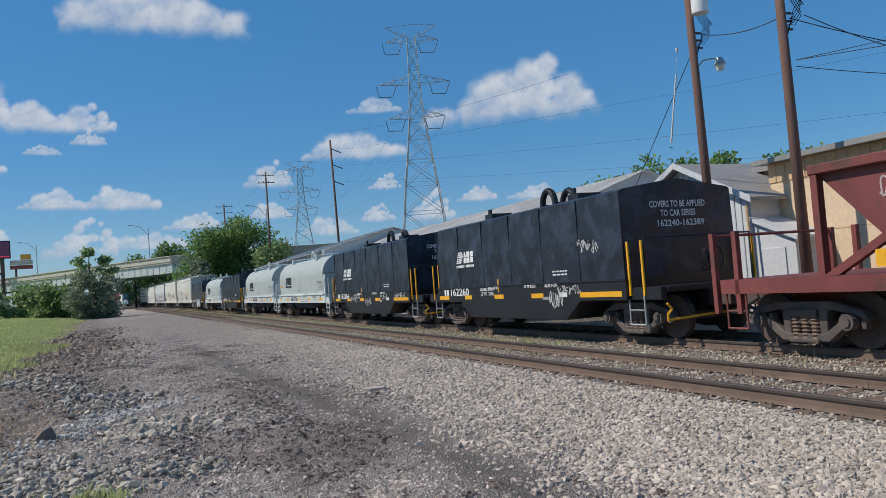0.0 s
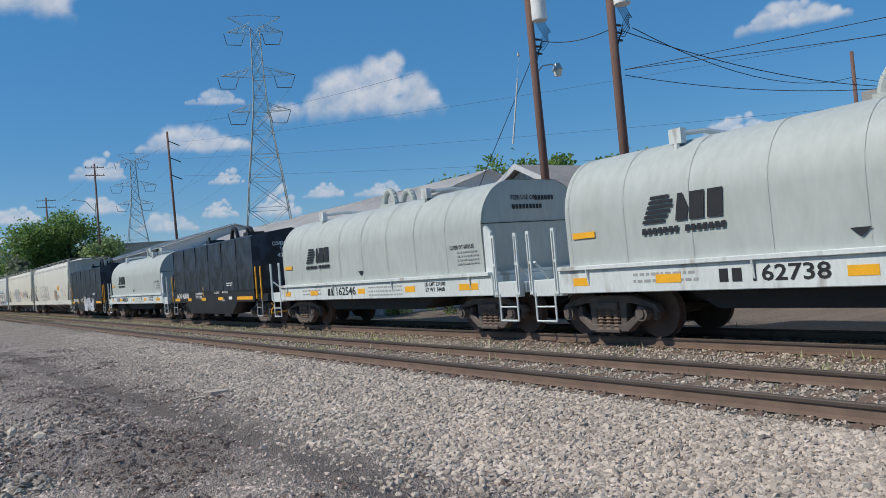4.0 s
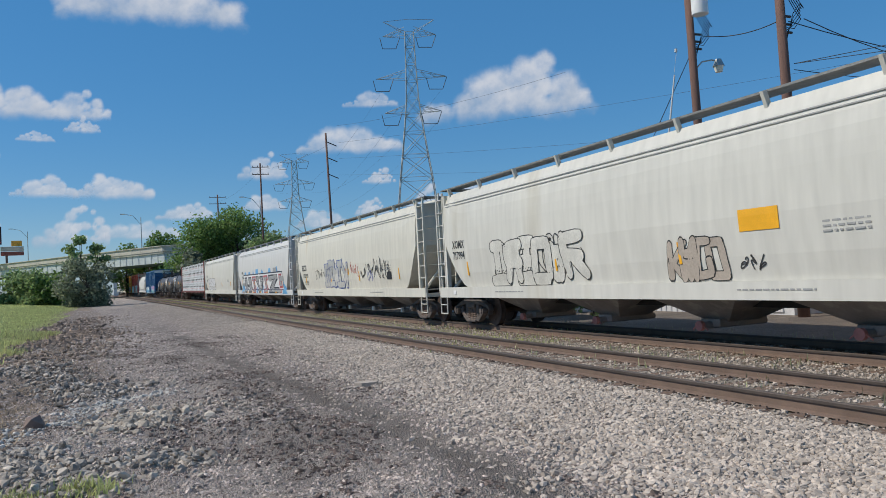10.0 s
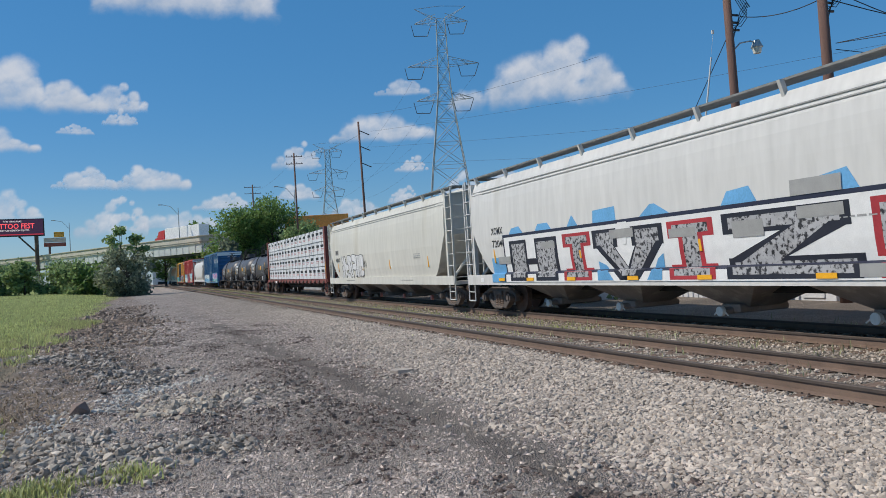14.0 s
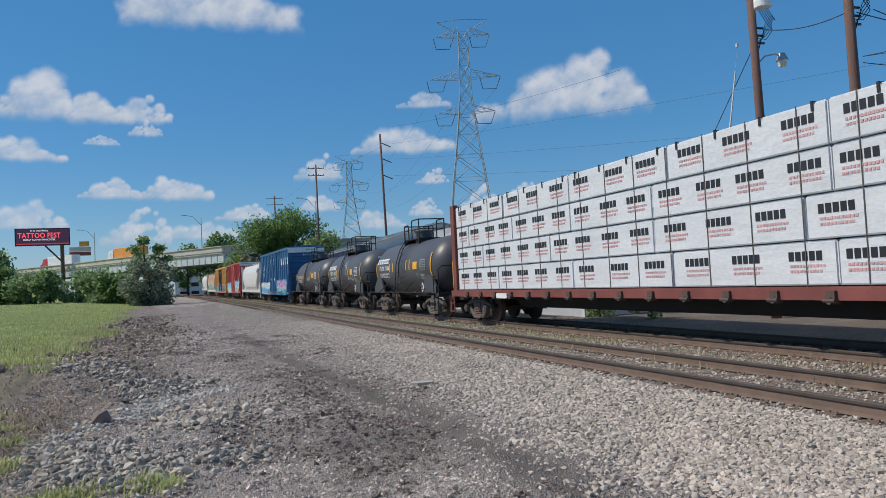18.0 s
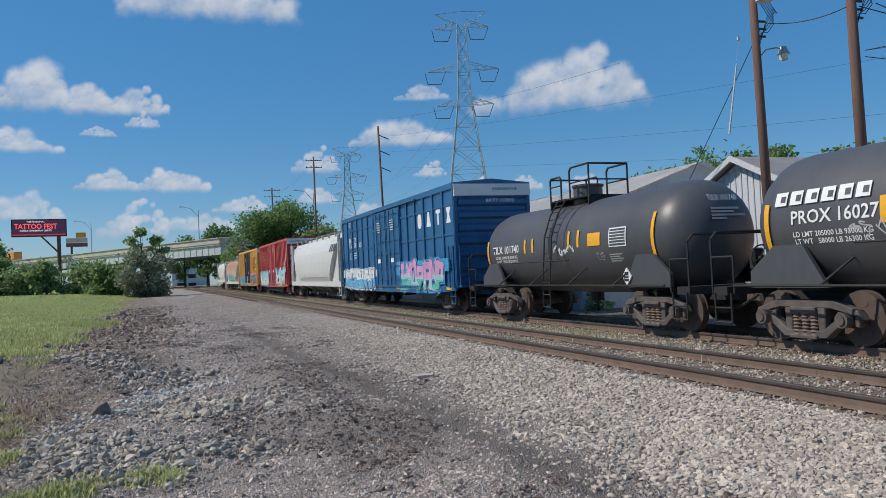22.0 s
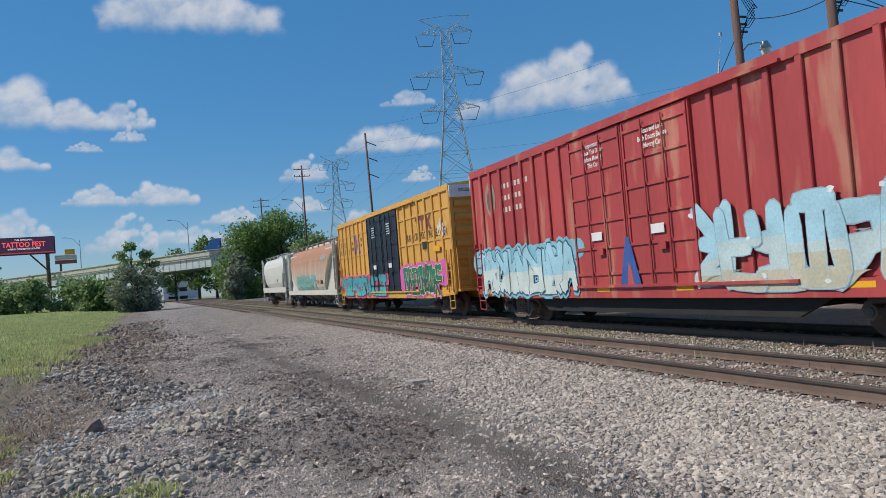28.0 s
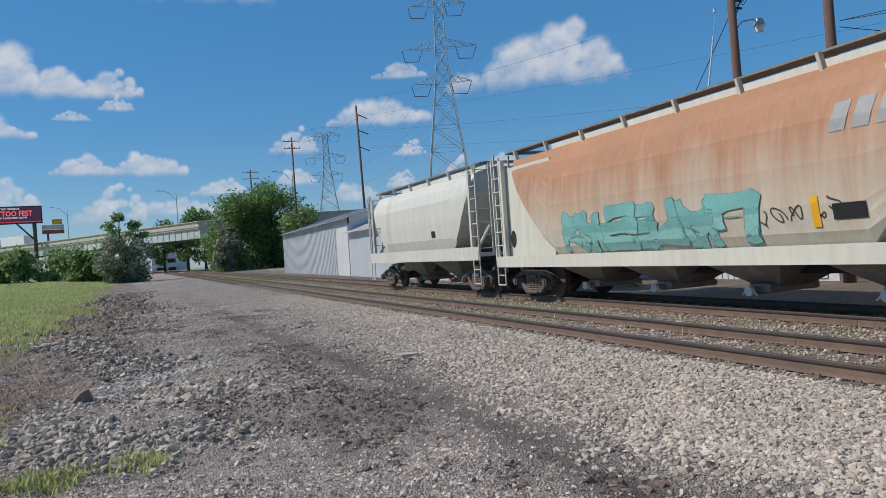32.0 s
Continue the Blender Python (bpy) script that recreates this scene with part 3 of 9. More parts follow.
for label, centre in (("empty railway track with rusty rails on wooden ties", NEAR_X), ("railway track under the passing freight train", TRAIN_X)):
    tr = thing("railway_track", label, "track", "railway tracks", "structure")
    for off in (-0.7525, 0.7525):
        web, head = bmesh.new(), bmesh.new()
        rail_profile((web, head), off, centre, -60, 300, 3.0)
        r = part("rail", web, M["rail"], tr)
        part("rail_head", head, M["railhead"], r)
    bm = bmesh.new()
    box(bm, -1.3, 1.3, -0.115, 0.115, -0.14, 0.0)
    tie_mesh = finish(bm, "tie", M["tie"], 0.012)
    bm = bmesh.new()
    for sx in (-0.7525, 0.7525):
        box(bm, sx - 0.17, sx + 0.17, -0.09, 0.09, 0.0, 0.016)
        for dx in (-0.11, 0.11):
            for dy in (-0.05, 0.05):
                box(bm, sx + dx - 0.014, sx + dx + 0.014, dy - 0.014, dy + 0.014, 0.016, 0.034)
    plate_mesh = finish(bm, "tie_plate", M["rail"])
    y, i = -14.0, 0
    tie_bm = bmesh.new()
    random.seed(5)
    while y < 170:
        j = random.uniform(-0.05, 0.05)
        z = RAIL - 0.178 + rise(y)
        if y < 55:
            t = part("tie", tie_mesh, None, tr)
            t.matrix_basis = pose(centre + bend(y) + j, y, z - random.uniform(0, 0.008), 0, 0, random.uniform(-1.2, 1.2))
            p = part("tie_plate", plate_mesh, None, t)
            p.location.x = -j
        else:
            box(tie_bm, centre + bend(y) - 1.3, centre + bend(y) + 1.3, y - 0.11, y + 0.11, z - 0.1, z)
        y += 0.53
    far = part("far_ties", tie_bm, M["tie"], tr)
    tagged(far, kind="stuff")


# ballast and rubble
def scatter(n, x0, x1, y0, y1, power=1.0):
    """Random places, thinning out with distance."""
    x = rng.uniform(x0, x1, n)
    y = y0 + (y1 - y0) * rng.uniform(0, 1, n) ** power
    return x, y


def on_ground(x, y, dz=0.0):
    return np.array([(a + bend(b), b, ground_height(a + bend(b), b) + dz) for a, b in zip(x, y)])


x, y = scatter(80000, 3.1, 6.75, 2.2, 38, 1.7)
loose = np.array([noise.noise(Vector((a * 1.1, b * 0.6, 4))) + 0.6 * noise.noise(Vector((a * 3.1, b * 2.2, 7))) for a, b in zip(x, y)])
foot = np.array([ballast_edge(b) for b in y])
keep = rng.uniform(size=len(x)) < np.clip((x - foot - 0.7 * loose + rng.normal(0, 0.2, len(x))) / 0.9, 0.04, 1)
x, y = x[keep], y[keep]
stones("ballast_stones", on_ground(x, y, 0.004), rng.uniform(0.032, 0.078, len(x)) * rng.choice((1, 1, 1, 1.3), len(x)), M["ballast"], "pale limestone ballast beside the empty track", "ballast")
x, y = scatter(56000, 6.5, 13.2, 0.5, 60, 1.6)
on_tie = (np.abs((y + 14 + 0.265) % 0.53 - 0.265) < 0.13) & ((np.abs(x - NEAR_X) < 1.3) | (np.abs(x - TRAIN_X) < 1.3))
keep = ~on_tie | (rng.uniform(size=len(x)) < 0.4)
x, y = x[keep], y[keep]
stones("ballast_stones", on_ground(x, y, 0.012), rng.uniform(0.03, 0.075, len(x)), M["ballast"], "pale limestone ballast between the rails", "ballast", coarse=True)
x, y = scatter(12000, 3.3, 6.6, 30, 95, 1.6)
stones("ballast_stones", on_ground(x, y, 0.0), rng.uniform(0.05, 0.11, len(x)), M["ballast"], "pale limestone ballast along the empty track", "ballast", coarse=True)
x, y = scatter(112000, -2.6, 5.4, 4.4, 36, 1.9)
bare = np.array([noise.noise(Vector((a * 0.75, b * 0.4, 8))) + 0.6 * noise.noise(Vector((a * 2.2, b * 1.5, 6))) for a, b in zip(x, y)])
track = np.array([math.exp(-((a - road_mid(b)) / 0.36) ** 2) + math.exp(-((a - 1.6) / 0.25) ** 2 - ((b - 7.3) / 0.45) ** 2) for a, b in zip(x, y)])
keep = rng.uniform(size=len(x)) < np.clip(0.8 - 1.1 * bare, 0.3, 1) * np.clip(1 - 0.93 * track, 0, 1)
x, y = x[keep], y[keep]
stones("road_pebbles", on_ground(x, y, 0.002), (rng.uniform(0.011, 0.030, len(x)) + 0.0006 * y) * rng.choice((1, 1, 1, 1.5, 1.9), len(x)), M["pebble"], "small grey pebbles pressed into the dirt road", "pebbles", coarse=True)


x, y = scatter(7000, 4.2, 6.75, -16, 2.6)
stones("ballast_stones", on_ground(x, y, 0.0), rng.uniform(0.03, 0.07, len(x)), M["ballast"], "pale limestone ballast beside the empty track", "ballast", coarse=True)
x, y = scatter(9000, -2.6, 5.2, -14, 4.8)
stones("road_pebbles", on_ground(x, y, 0.0), rng.uniform(0.012, 0.04, len(x)), M["pebble"], "small grey pebbles pressed into the dirt road", "pebbles", coarse=True)
x, y = scatter(16000, -2.4, 4.2, 32, 85, 1.5)
stones("road_pebbles", on_ground(x, y, 0.0), rng.uniform(0.03, 0.09, len(x)), M["pebble"], "grey gravel on the far dirt road", "pebbles", coarse=True)


x, y = scatter(60000, -1.6, 4.3, 4.8, 30, 1.5)
bare = np.array([noise.noise(Vector((a * 0.75, b * 0.4, 8))) + 0.6 * noise.noise(Vector((a * 2.2, b * 1.5, 6))) + 0.5 * noise.noise(Vector((a * 6, b * 5, 3))) for a, b in zip(x, y)])
churn = np.array([0.45 * math.exp(-((a - 2.1) / 0.6) ** 2 - ((b - 10.5) / 3.2) ** 2) for a, b in zip(x, y)])
keep = bare + churn > 0.2
x, y = x[keep], y[keep]
stones("soil_clods", on_ground(x, y, 0.0), rng.uniform(0.015, 0.05, len(x)) * rng.choice((1, 1, 1, 1.8), len(x)), M["soil"], "dark lumps of churned soil on the dirt road", "soil", coarse=True)


def spread(n, line, wide, lo, hi, mat, label, dz=0.0):
    """Broken stone tipped along a line of places on the ground, thickest in its middle."""
    k = rng.uniform(0, len(line) - 1, n)
    x = np.interp(k, range(len(line)), [p[0] for p in line]) + rng.normal(0, wide, n)
    y = np.interp(k, range(len(line)), [p[1] for p in line]) + rng.normal(0, wide, n)
    pts = np.array([(a, b, ground_height(a, b) + dz + rng.uniform(-0.04, 0.035)) for a, b in zip(x, y)])
    return stones("rubble", pts, rng.uniform(lo, hi, n) * rng.choice((0.5, 0.7, 1, 1, 1.5), n), mat, label, "rubble")


spread(2300, ((-2.9, 22.0), (-1.6, 20.4), (-0.8, 16.8), (0.1, 14.3)), 0.42, 0.05, 0.125, M["rubble"], "dark grey broken stone tipped on the dirt verge", 0.02)
spread(2100, ((-1.5, 10.4), (-1.0, 12.6), (-0.2, 13.7), (0.8, 13.5)), 0.22, 0.03, 0.075, M["pale_rubble"], "pale grey broken stone in a shallow hollow", -0.01)
spread(1900, ((-0.1, 12.6), (0.5, 11.6), (0.2, 10.2)), 0.34, 0.045, 0.10, M["tan_rubble"], "tan grey broken stone heaped on the dirt verge")
spread(2800, ((-1.5, 10.0), (-0.8, 9.0), (-0.3, 8.0)), 0.30, 0.04, 0.095, M["grey_rubble"], "grey broken stone heaped on the dirt verge")
spread(700, ((0.2, 8.8), (0.9, 8.4)), 0.17, 0.04, 0.085, M["grey_rubble"], "small heap of grey broken stone")
spread(900, ((0.9, 11.8), (1.6, 11.4), (1.4, 9.6)), 0.4, 0.03, 0.07, M["ballast"], "loose pale stones on the churned dirt")
spread(2300, ((-3.4, 30), (-1.2, 36), (-2.2, 46), (-1.4, 62)), 0.9, 0.07, 0.22, M["clod"], "clods of brown earth between the grass and the road")
spread(1500, ((-3.6, 27), (-1.5, 24), (-0.6, 30), (-1.0, 42)), 0.9, 0.06, 0.17, M["clod"], "lumps of brown earth along the grass edge")
spread(1100, ((-4.0, 26), (-1.6, 22), (-0.5, 34)), 0.9, 0.04, 0.12, M["tan_rubble"], "scattered pale stones along the grass edge")
bm = bmesh.new()
bmesh.ops.create_icosphere(bm, subdivisions=1, radius=0.16)
for v in bm.verts:
    v.co *= 1 + 0.35 * noise.noise(v.co * 9)
rock = solid("boulder", bm, M["soil"], "dark angular rock on the rubble", "rock", m=pose(-1.0, 12.1, 0.03, 10, 20, 30))
copy_thing(rock, pose(-4.2, 22.2, ground_height(-4.2, 22.2) + 0.08, 40, 10, 80))
bm = bmesh.new()
prism(bm, [(-0.2, -0.1), (-0.06, -0.16), (0.18, -0.1), (0.22, 0.06), (0.04, 0.17), (-0.17, 0.1)], "z", 0, 0.05)
solid("flat_stone", bm, M["ballast"], "flat pale stone lying on the dirt road", "stone", m=pose(4.05, 12.75, ground_height(4.05, 12.75), 0, 0, -20))

# grass field, tufts and weeds
n = 42000
yy = 22.5 + 96 * rng.uniform(size=n) ** 1.8
xx = np.array([grass_edge(b) for b in yy]) - rng.exponential(1.0, n) * (1.5 + yy * 0.16) + 0.3
pts = np.array([(a, b, ground_height(a, b)) for a, b in zip(xx, yy)])
tagged(new("grass_field", blade_mesh("grass_field", pts, rng.uniform(0.03, 0.11, n) + 0.0004 * yy, M["grass"], 1.1, 0.018)), "bright green rough grass field beside the dirt", "grass", "", "stuff")
n = 6500
c = rng.integers(0, 46, n)
cy_ = rng.uniform(21, 44, 46)
cx_ = np.array([grass_edge(b) for b in cy_]) + rng.normal(0.3, 0.55, 46) + np.where(cy_ < 17, 0.9, 0)
px, py = cx_[c] + rng.normal(0, 0.22, n), cy_[c] + rng.normal(0, 0.35, n)
pts = np.array([(a, b, ground_height(a, b)) for a, b in zip(px, py)])
tagged(new("grass_tufts", blade_mesh("grass_tufts", pts, rng.uniform(0.06, 0.26, n), M["grass"], 0.9, 0.012)), "green grass tufts growing among the stones", "grass", "", "stuff")
n = 2600
c = rng.integers(0, 16, n)
cy_ = np.concatenate([rng.uniform(7.3, 8.0, 7), rng.uniform(8.0, 13.5, 9)])
cx_ = np.concatenate([rng.uniform(-1.3, 0.0, 7), rng.uniform(-0.35, 0.1, 9) - 0.6 - 0.13 * cy_[7:]])
px, py = cx_[c] + rng.normal(0, 0.13, n), cy_[c] + rng.normal(0, 0.13, n)
pts = np.array([(a, b, ground_height(a, b)) for a, b in zip(px, py)])
tagged(new("grass_tufts", blade_mesh("grass_tufts", pts, rng.uniform(0.03, 0.12, n), M["grass"], 1.2, 0.009)), "short green tufts at the foot of the rubble", "grass", "", "stuff")
n = 7000
py = 8 + 34 * rng.uniform(size=n) ** 1.4
px = np.where(py < 15, rng.normal(-2.1, 0.45, n), rng.normal(-2.2, 1.2, n))
pts = np.array([(a, b, ground_height(a, b)) for a, b in zip(px, py)])
M["litter"] = material("dead_brown_stems", (0.30, 0.22, 0.14), 0.85, var=0.3, scale=1.0, island=0.5)
tagged(new("dead_stems", blade_mesh("dead_stems", pts, rng.uniform(0.02, 0.11, n), M["litter"], 5.0, 0.008)), "dead brown stems lying on the bare earth", "litter", "", "stuff")
n = 7000
px = rng.choice((8.2, 9.6, 10.2, 10.45, 12.9, 13.6), n) + rng.normal(0, 0.32, n)
py = 2 + 105 * rng.uniform(size=n) ** 1.3
clump = np.array([noise.noise(Vector((a * 1.1, b * 0.8, 9))) for a, b in zip(px, py)])
keep = clump > 0.05 - 0.002 * py
px, py = px[keep], py[keep]
pts = on_ground(px, py)
tagged(new("track_weeds", blade_mesh("track_weeds", pts, rng.uniform(0.04, 0.19, len(pts)), M["drygrass"], 0.5, 0.008)), "thin pale weeds growing between the rails", "weeds", "", "stuff")
n = 11000
px = rng.choice((7.8, 9.67, 9.67, 11.5), n) + rng.normal(0, 0.45, n)
py = 16 + 110 * rng.uniform(size=n) ** 1.2
pts = on_ground(px, py)
tagged(new("track_grass", blade_mesh("track_grass", pts, rng.uniform(0.03, 0.10, n), M["grass"], 0.6, 0.012)), "low green growth between the tracks", "weeds", "", "stuff")


# ---- trees ----
def crown_points(n, blobs):
    w = np.array([b[3] * b[4] for b in blobs])
    pick = rng.choice(len(blobs), n, p=w / w.sum())
    d = rng.normal(size=(n, 3))
    d /= np.linalg.norm(d, axis=1)[:, None]
    rad = rng.uniform(0.55, 1.0, (n, 1)) ** 0.5
    b = np.array(blobs)[pick]
    return b[:, :3] + d * rad * b[:, [3, 3, 4]] * (1 + 0.25 * rng.normal(size=(n, 1)))


def tree(name, x, y, h, w, leaves, label, mat="leaf", size=0.4, seed=1, low=0.1, lobes=16, z=None, category="tree"):
    random.seed(seed)
    z = ground_height(x, y) if z is None else z
    t = thing(name, label, category, m=pose(x, y, z))
    bm = bmesh.new()
    top = Vector((0, 0, h * 0.55))
    tube(bm, (0, 0, -0.3), top, 0.022 * h + 0.05, 8, 0.012 * h)
    blobs = []
    for i in range(lobes):
        a, k = random.uniform(0, 6.28), random.uniform(0, 1)
        zz = h * (low + (0.93 - low) * k)
        r = w * 0.5 * math.sqrt(max(0.08, 1 - (2 * k - 0.9) ** 2)) * random.uniform(0.35, 0.85)
        c = Vector((r * math.cos(a), r * math.sin(a), zz))
        rad = w * random.uniform(0.13, 0.25)
        blobs.append((c.x, c.y, c.z, rad, rad * random.uniform(0.7, 1.0)))
        tube(bm, (0, 0, zz * 0.55), c, 0.02 + 0.006 * h, 5, 0.02)
    part("trunk", bm, M["bark"], t)
    pts = crown_points(leaves, blobs)
    part("crown", leaf_mesh("crown", pts, size * rng.uniform(0.6, 1.4, leaves), M[mat]), None, t)
    return t


tree("tree", 15.6, 146, 13.0, 13.5, 15000, "broad green tree beside the railway bridge", size=0.36, seed=3, low=0.06, lobes=26, z=0.6)
tree("tree", 22.5, 147, 16.0, 13.0, 15000, "tall green tree beside the railway bridge", size=0.36, seed=4, low=0.06, lobes=26, z=0.6)
tree("tree", 26.5, 140, 11.5, 9.0, 4200, "grey-green tree beside the shed", "leaf_dark", 0.45, seed=5, low=0.05, z=0.6)
tree("tree", 13.5, 140, 7.5, 6.0, 2200, "grey-green scrub tree beside the line", "leaf_grey", 0.55, seed=6, low=0.03, z=0.6)
tree("bush", -2.7, 106, 6.2, 6.4, 5200, "dusty dark bush at the edge of the field", "leaf_grey", 0.3, seed=7, low=0.03, lobes=20, category="bush")
tree("sapling", -3.4, 109, 9.4, 3.4, 420, "thin sapling rising above the bushes", "leaf_dark", 0.4, seed=8, low=0.55, lobes=9)
tree("sapling", -1.2, 109, 8.6, 2.8, 360, "thin sapling rising above the bushes", "leaf_dark", 0.4, seed=9, low=0.6, lobes=8)
random.seed(21)
for i in range(17):
    x = -6.5 - i * 3.1
    tree("bush", x + random.uniform(-1, 1), 118 + i * 1.2 + random.uniform(-3, 3), random.uniform(3.2, 4.8) + (1.0 if 4 < i < 9 else 0), random.uniform(5, 7.2), 2400,
         "dense green bush in the hedge behind the field", random.choice(("leaf", "leaf_dark", "leaf_dark")), 0.36, seed=30 + i, low=0.02, lobes=14, category="bush")
for i, (x, y, h) in enumerate(((-29, 150, 8.5), (-36, 152, 8.0), (-44, 156, 8.5), (9.5, 205, 17.5), (14, 207, 15.5), (4, 210, 13))):
    tree("tree", x, y, h, 9, 3200, "green tree behind the hedge and bridge", "leaf_dark" if i < 3 else "leaf", 0.5, seed=60 + i, low=0.2, lobes=18)
for i, (x, y, h) in enumerate(((37.8, 52, 9.4), (41, 51, 10.2), (44, 50, 10.8), (47.5, 48.6, 11), (51.3, 47.3, 10.6), (54.5, 45, 10.4))):
    tree("tree", x, y, h, 6.5, 3400, "green tree standing behind the warehouse", "leaf", 0.3, seed=80 + i, low=0.3, lobes=18)
for i, (x, y) in enumerate(((16.2, 44), (15.9, 47), (16.0, 26.5), (16.4, 23.6))):
    tree("shrub", x, y, 0.8, 1.5, 260, "low scrub growing beside the ballast", "leaf_dark", 0.16, seed=95 + i, low=0.05, lobes=6, category="shrub")

# ---- buildings ----
shed = thing("metal_shed", "long pale grey metal shed with a weathered gable roof", "building")
X0, X1, Y0, Y1, EV, RIDGE, RX = 15.6, 28.4, 61.9, 94.5, 5.1, 6.75, 22.0
for ya, yb, zb in ((66.5, Y1, 0), (Y0, 66.5, 4.6)):
    bm = bmesh.new()
    box(bm, X0, X0 + 0.15, ya, yb, zb, EV)
    part("wall", bm, M["shed"], shed)
bm = bmesh.new()
box(bm, X1 - 0.15, X1, Y0, Y1, 0, EV)
part("wall", bm, M["shed"], shed)
for ya, yb in ((Y0, Y0 + 0.15), (Y1 - 0.15, Y1)):
    bm = bmesh.new()
    prism(bm, [(X0, 0), (X1, 0), (X1, EV), (RX, RIDGE), (X0, EV)], "y", ya, yb)
    part("gable_wall", bm, M["whitewall"], shed, "white gable end wall")
bm = bmesh.new()
y = Y0
while y < Y1:
    if not 62 < y < 66.5:
        box(bm, X0 - 0.035, X0, y, y + 0.07, 0.05, EV - 0.1)
    y += 0.6
tagged(part("sheet_ribs", bm, M["shed"], shed), kind="stuff")
for xa in (X0 - 0.5, X1 + 0.5):
    za = EV - 0.12
    bm = bmesh.new()
    sheet(bm, [[(xa, Y0 - 0.4, za), (RX, Y0 - 0.4, RIDGE + 0.08)], [(xa, Y1 + 0.4, za), (RX, Y1 + 0.4, RIDGE + 0.08)]])
    bmesh.ops.solidify(bm, geom=bm.faces[:], thickness=0.05)
    r_ = part("roof", bm, M["roofgrey"], shed)
    bm = bmesh.new()
    y = Y0
    while y < Y1:
        prism(bm, [(xa, za + 0.06), (RX, RIDGE + 0.14), (RX, RIDGE + 0.18), (xa, za + 0.10)], "y", y, y + 0.06)
        y += 0.9
    tagged(part("roof_seams", bm, M["roofgrey"], r_), kind="stuff")
bm = bmesh.new()
box(bm, X0 + 0.04, X0 + 0.1, 62, 66.5, 0, 4.6)
part("door", bm, M["whitewall"], shed, "pale sliding door")

low = thing("low_shed", "low pale shed with a sagging white metal roof", "building")
bm = bmesh.new()
box(bm, 15.6, 15.75, 27.2, 61.6, 0, 3.85)
box(bm, 27.5, 27.65, 27.2, 61.6, 0, 3.85)
part("wall", bm, M["shed"], low)
for ya, yb in ((27.0, 27.2), (61.6, 61.8)):
    bm = bmesh.new()
    prism(bm, [(15.6, 0), (27.65, 0), (27.65, 3.85), (21.5, 5.98), (15.6, 3.85)], "y", ya, yb)
    part("gable_wall", bm, M["whitewall"], low, "white gable end wall")
M["paleroof"] = material("white_weathered_roof", (0.68, 0.66, 0.64), 0.6, var=0.12, scale=0.3, second=(0.55, 0.52, 0.48), second_amount=0.35, bump=0.03, bump_scale=1.5)
for xa in (15.1, 27.95):
    bm = bmesh.new()
    rows_ = []
    for y in np.linspace(26.6, 61.8, 24):
        sag = 0.06 * noise.noise(Vector((y * 0.25, xa, 2)))
        rows_.append([(xa + (21.5 - xa) * f, y, 3.75 + 2.3 * f + sag + 0.05 * noise.noise(Vector((y * 0.6, f * 4, xa)))) for f in np.linspace(0, 1, 8)])
    sheet(bm, rows_)
    bmesh.ops.solidify(bm, geom=bm.faces[:], thickness=0.05)
    part("roof", bm, M["paleroof"], low, "sagging pale metal roof slope")

ware = thing("warehouse", "tan painted block warehouse with a metal roof edge", "building")
WX, WY = 21.0, 19.5
bm = bmesh.new()
box(bm, WX, WX + 0.3, -60, WY, -0.1, 4.35)
box(bm, WX + 0.3, WX + 22, WY - 0.3, WY, -0.1, 5.2)
box(bm, WX + 21.7, WX + 22, -60, WY - 0.3, -0.1, 4.35)
part("wall", bm, M["stucco"], ware)
bm = bmesh.new()
box(bm, WX - 0.03, WX + 0.32, -60, WY + 0.02, 4.35, 5.0)
y = -58.0
while y < WY:
    box(bm, WX - 0.06, WX - 0.03, y, y + 0.05, 4.36, 4.98)
    y += 0.4
part("fascia", bm, M["fascia"], ware, "ribbed tan fascia panel")
bm = bmesh.new()
prism(bm, [(WX - 0.45, 5.0), (WX + 22.3, 5.6), (WX + 22.3, 5.75), (WX - 0.45, 5.17)], "y", -60.3, WY + 0.35)
part("roof", bm, M["unit"], ware, "low-pitched grey metal roof")
for y in (11.6, 1.5, -9, -20):
    bm = bmesh.new()
    box(bm, WX - 0.14, WX - 0.02, y, y + 0.12, 0.1, 4.4)
    part("downpipe", bm, M["fascia"], ware)
bm = bmesh.new()
box(bm, WX - 0.012, WX, -60, WY, 2.55, 2.59)
part("joint_strip", bm, M["fascia"], ware)

unit = thing("rooftop_unit", "grey metal air handling unit on the warehouse roof", "air unit")
bm = bmesh.new()
box(bm, 25.5, 27.3, 10.3, 12.2, 5.2, 6.35)
part("casing", bm, M["unit"], unit, bevel=0.03)
bm = bmesh.new()
box(bm, 25.6, 27.0, 12.2, 12.9, 5.2, 5.95)
part("hood", bm, M["unit"], unit, bevel=0.05)
bm = bmesh.new()
tube(bm, (26.4, 11.0, 6.35), (26.4, 11.0, 6.48), 0.45, 16)
part("fan_guard", bm, M["dark"], unit)

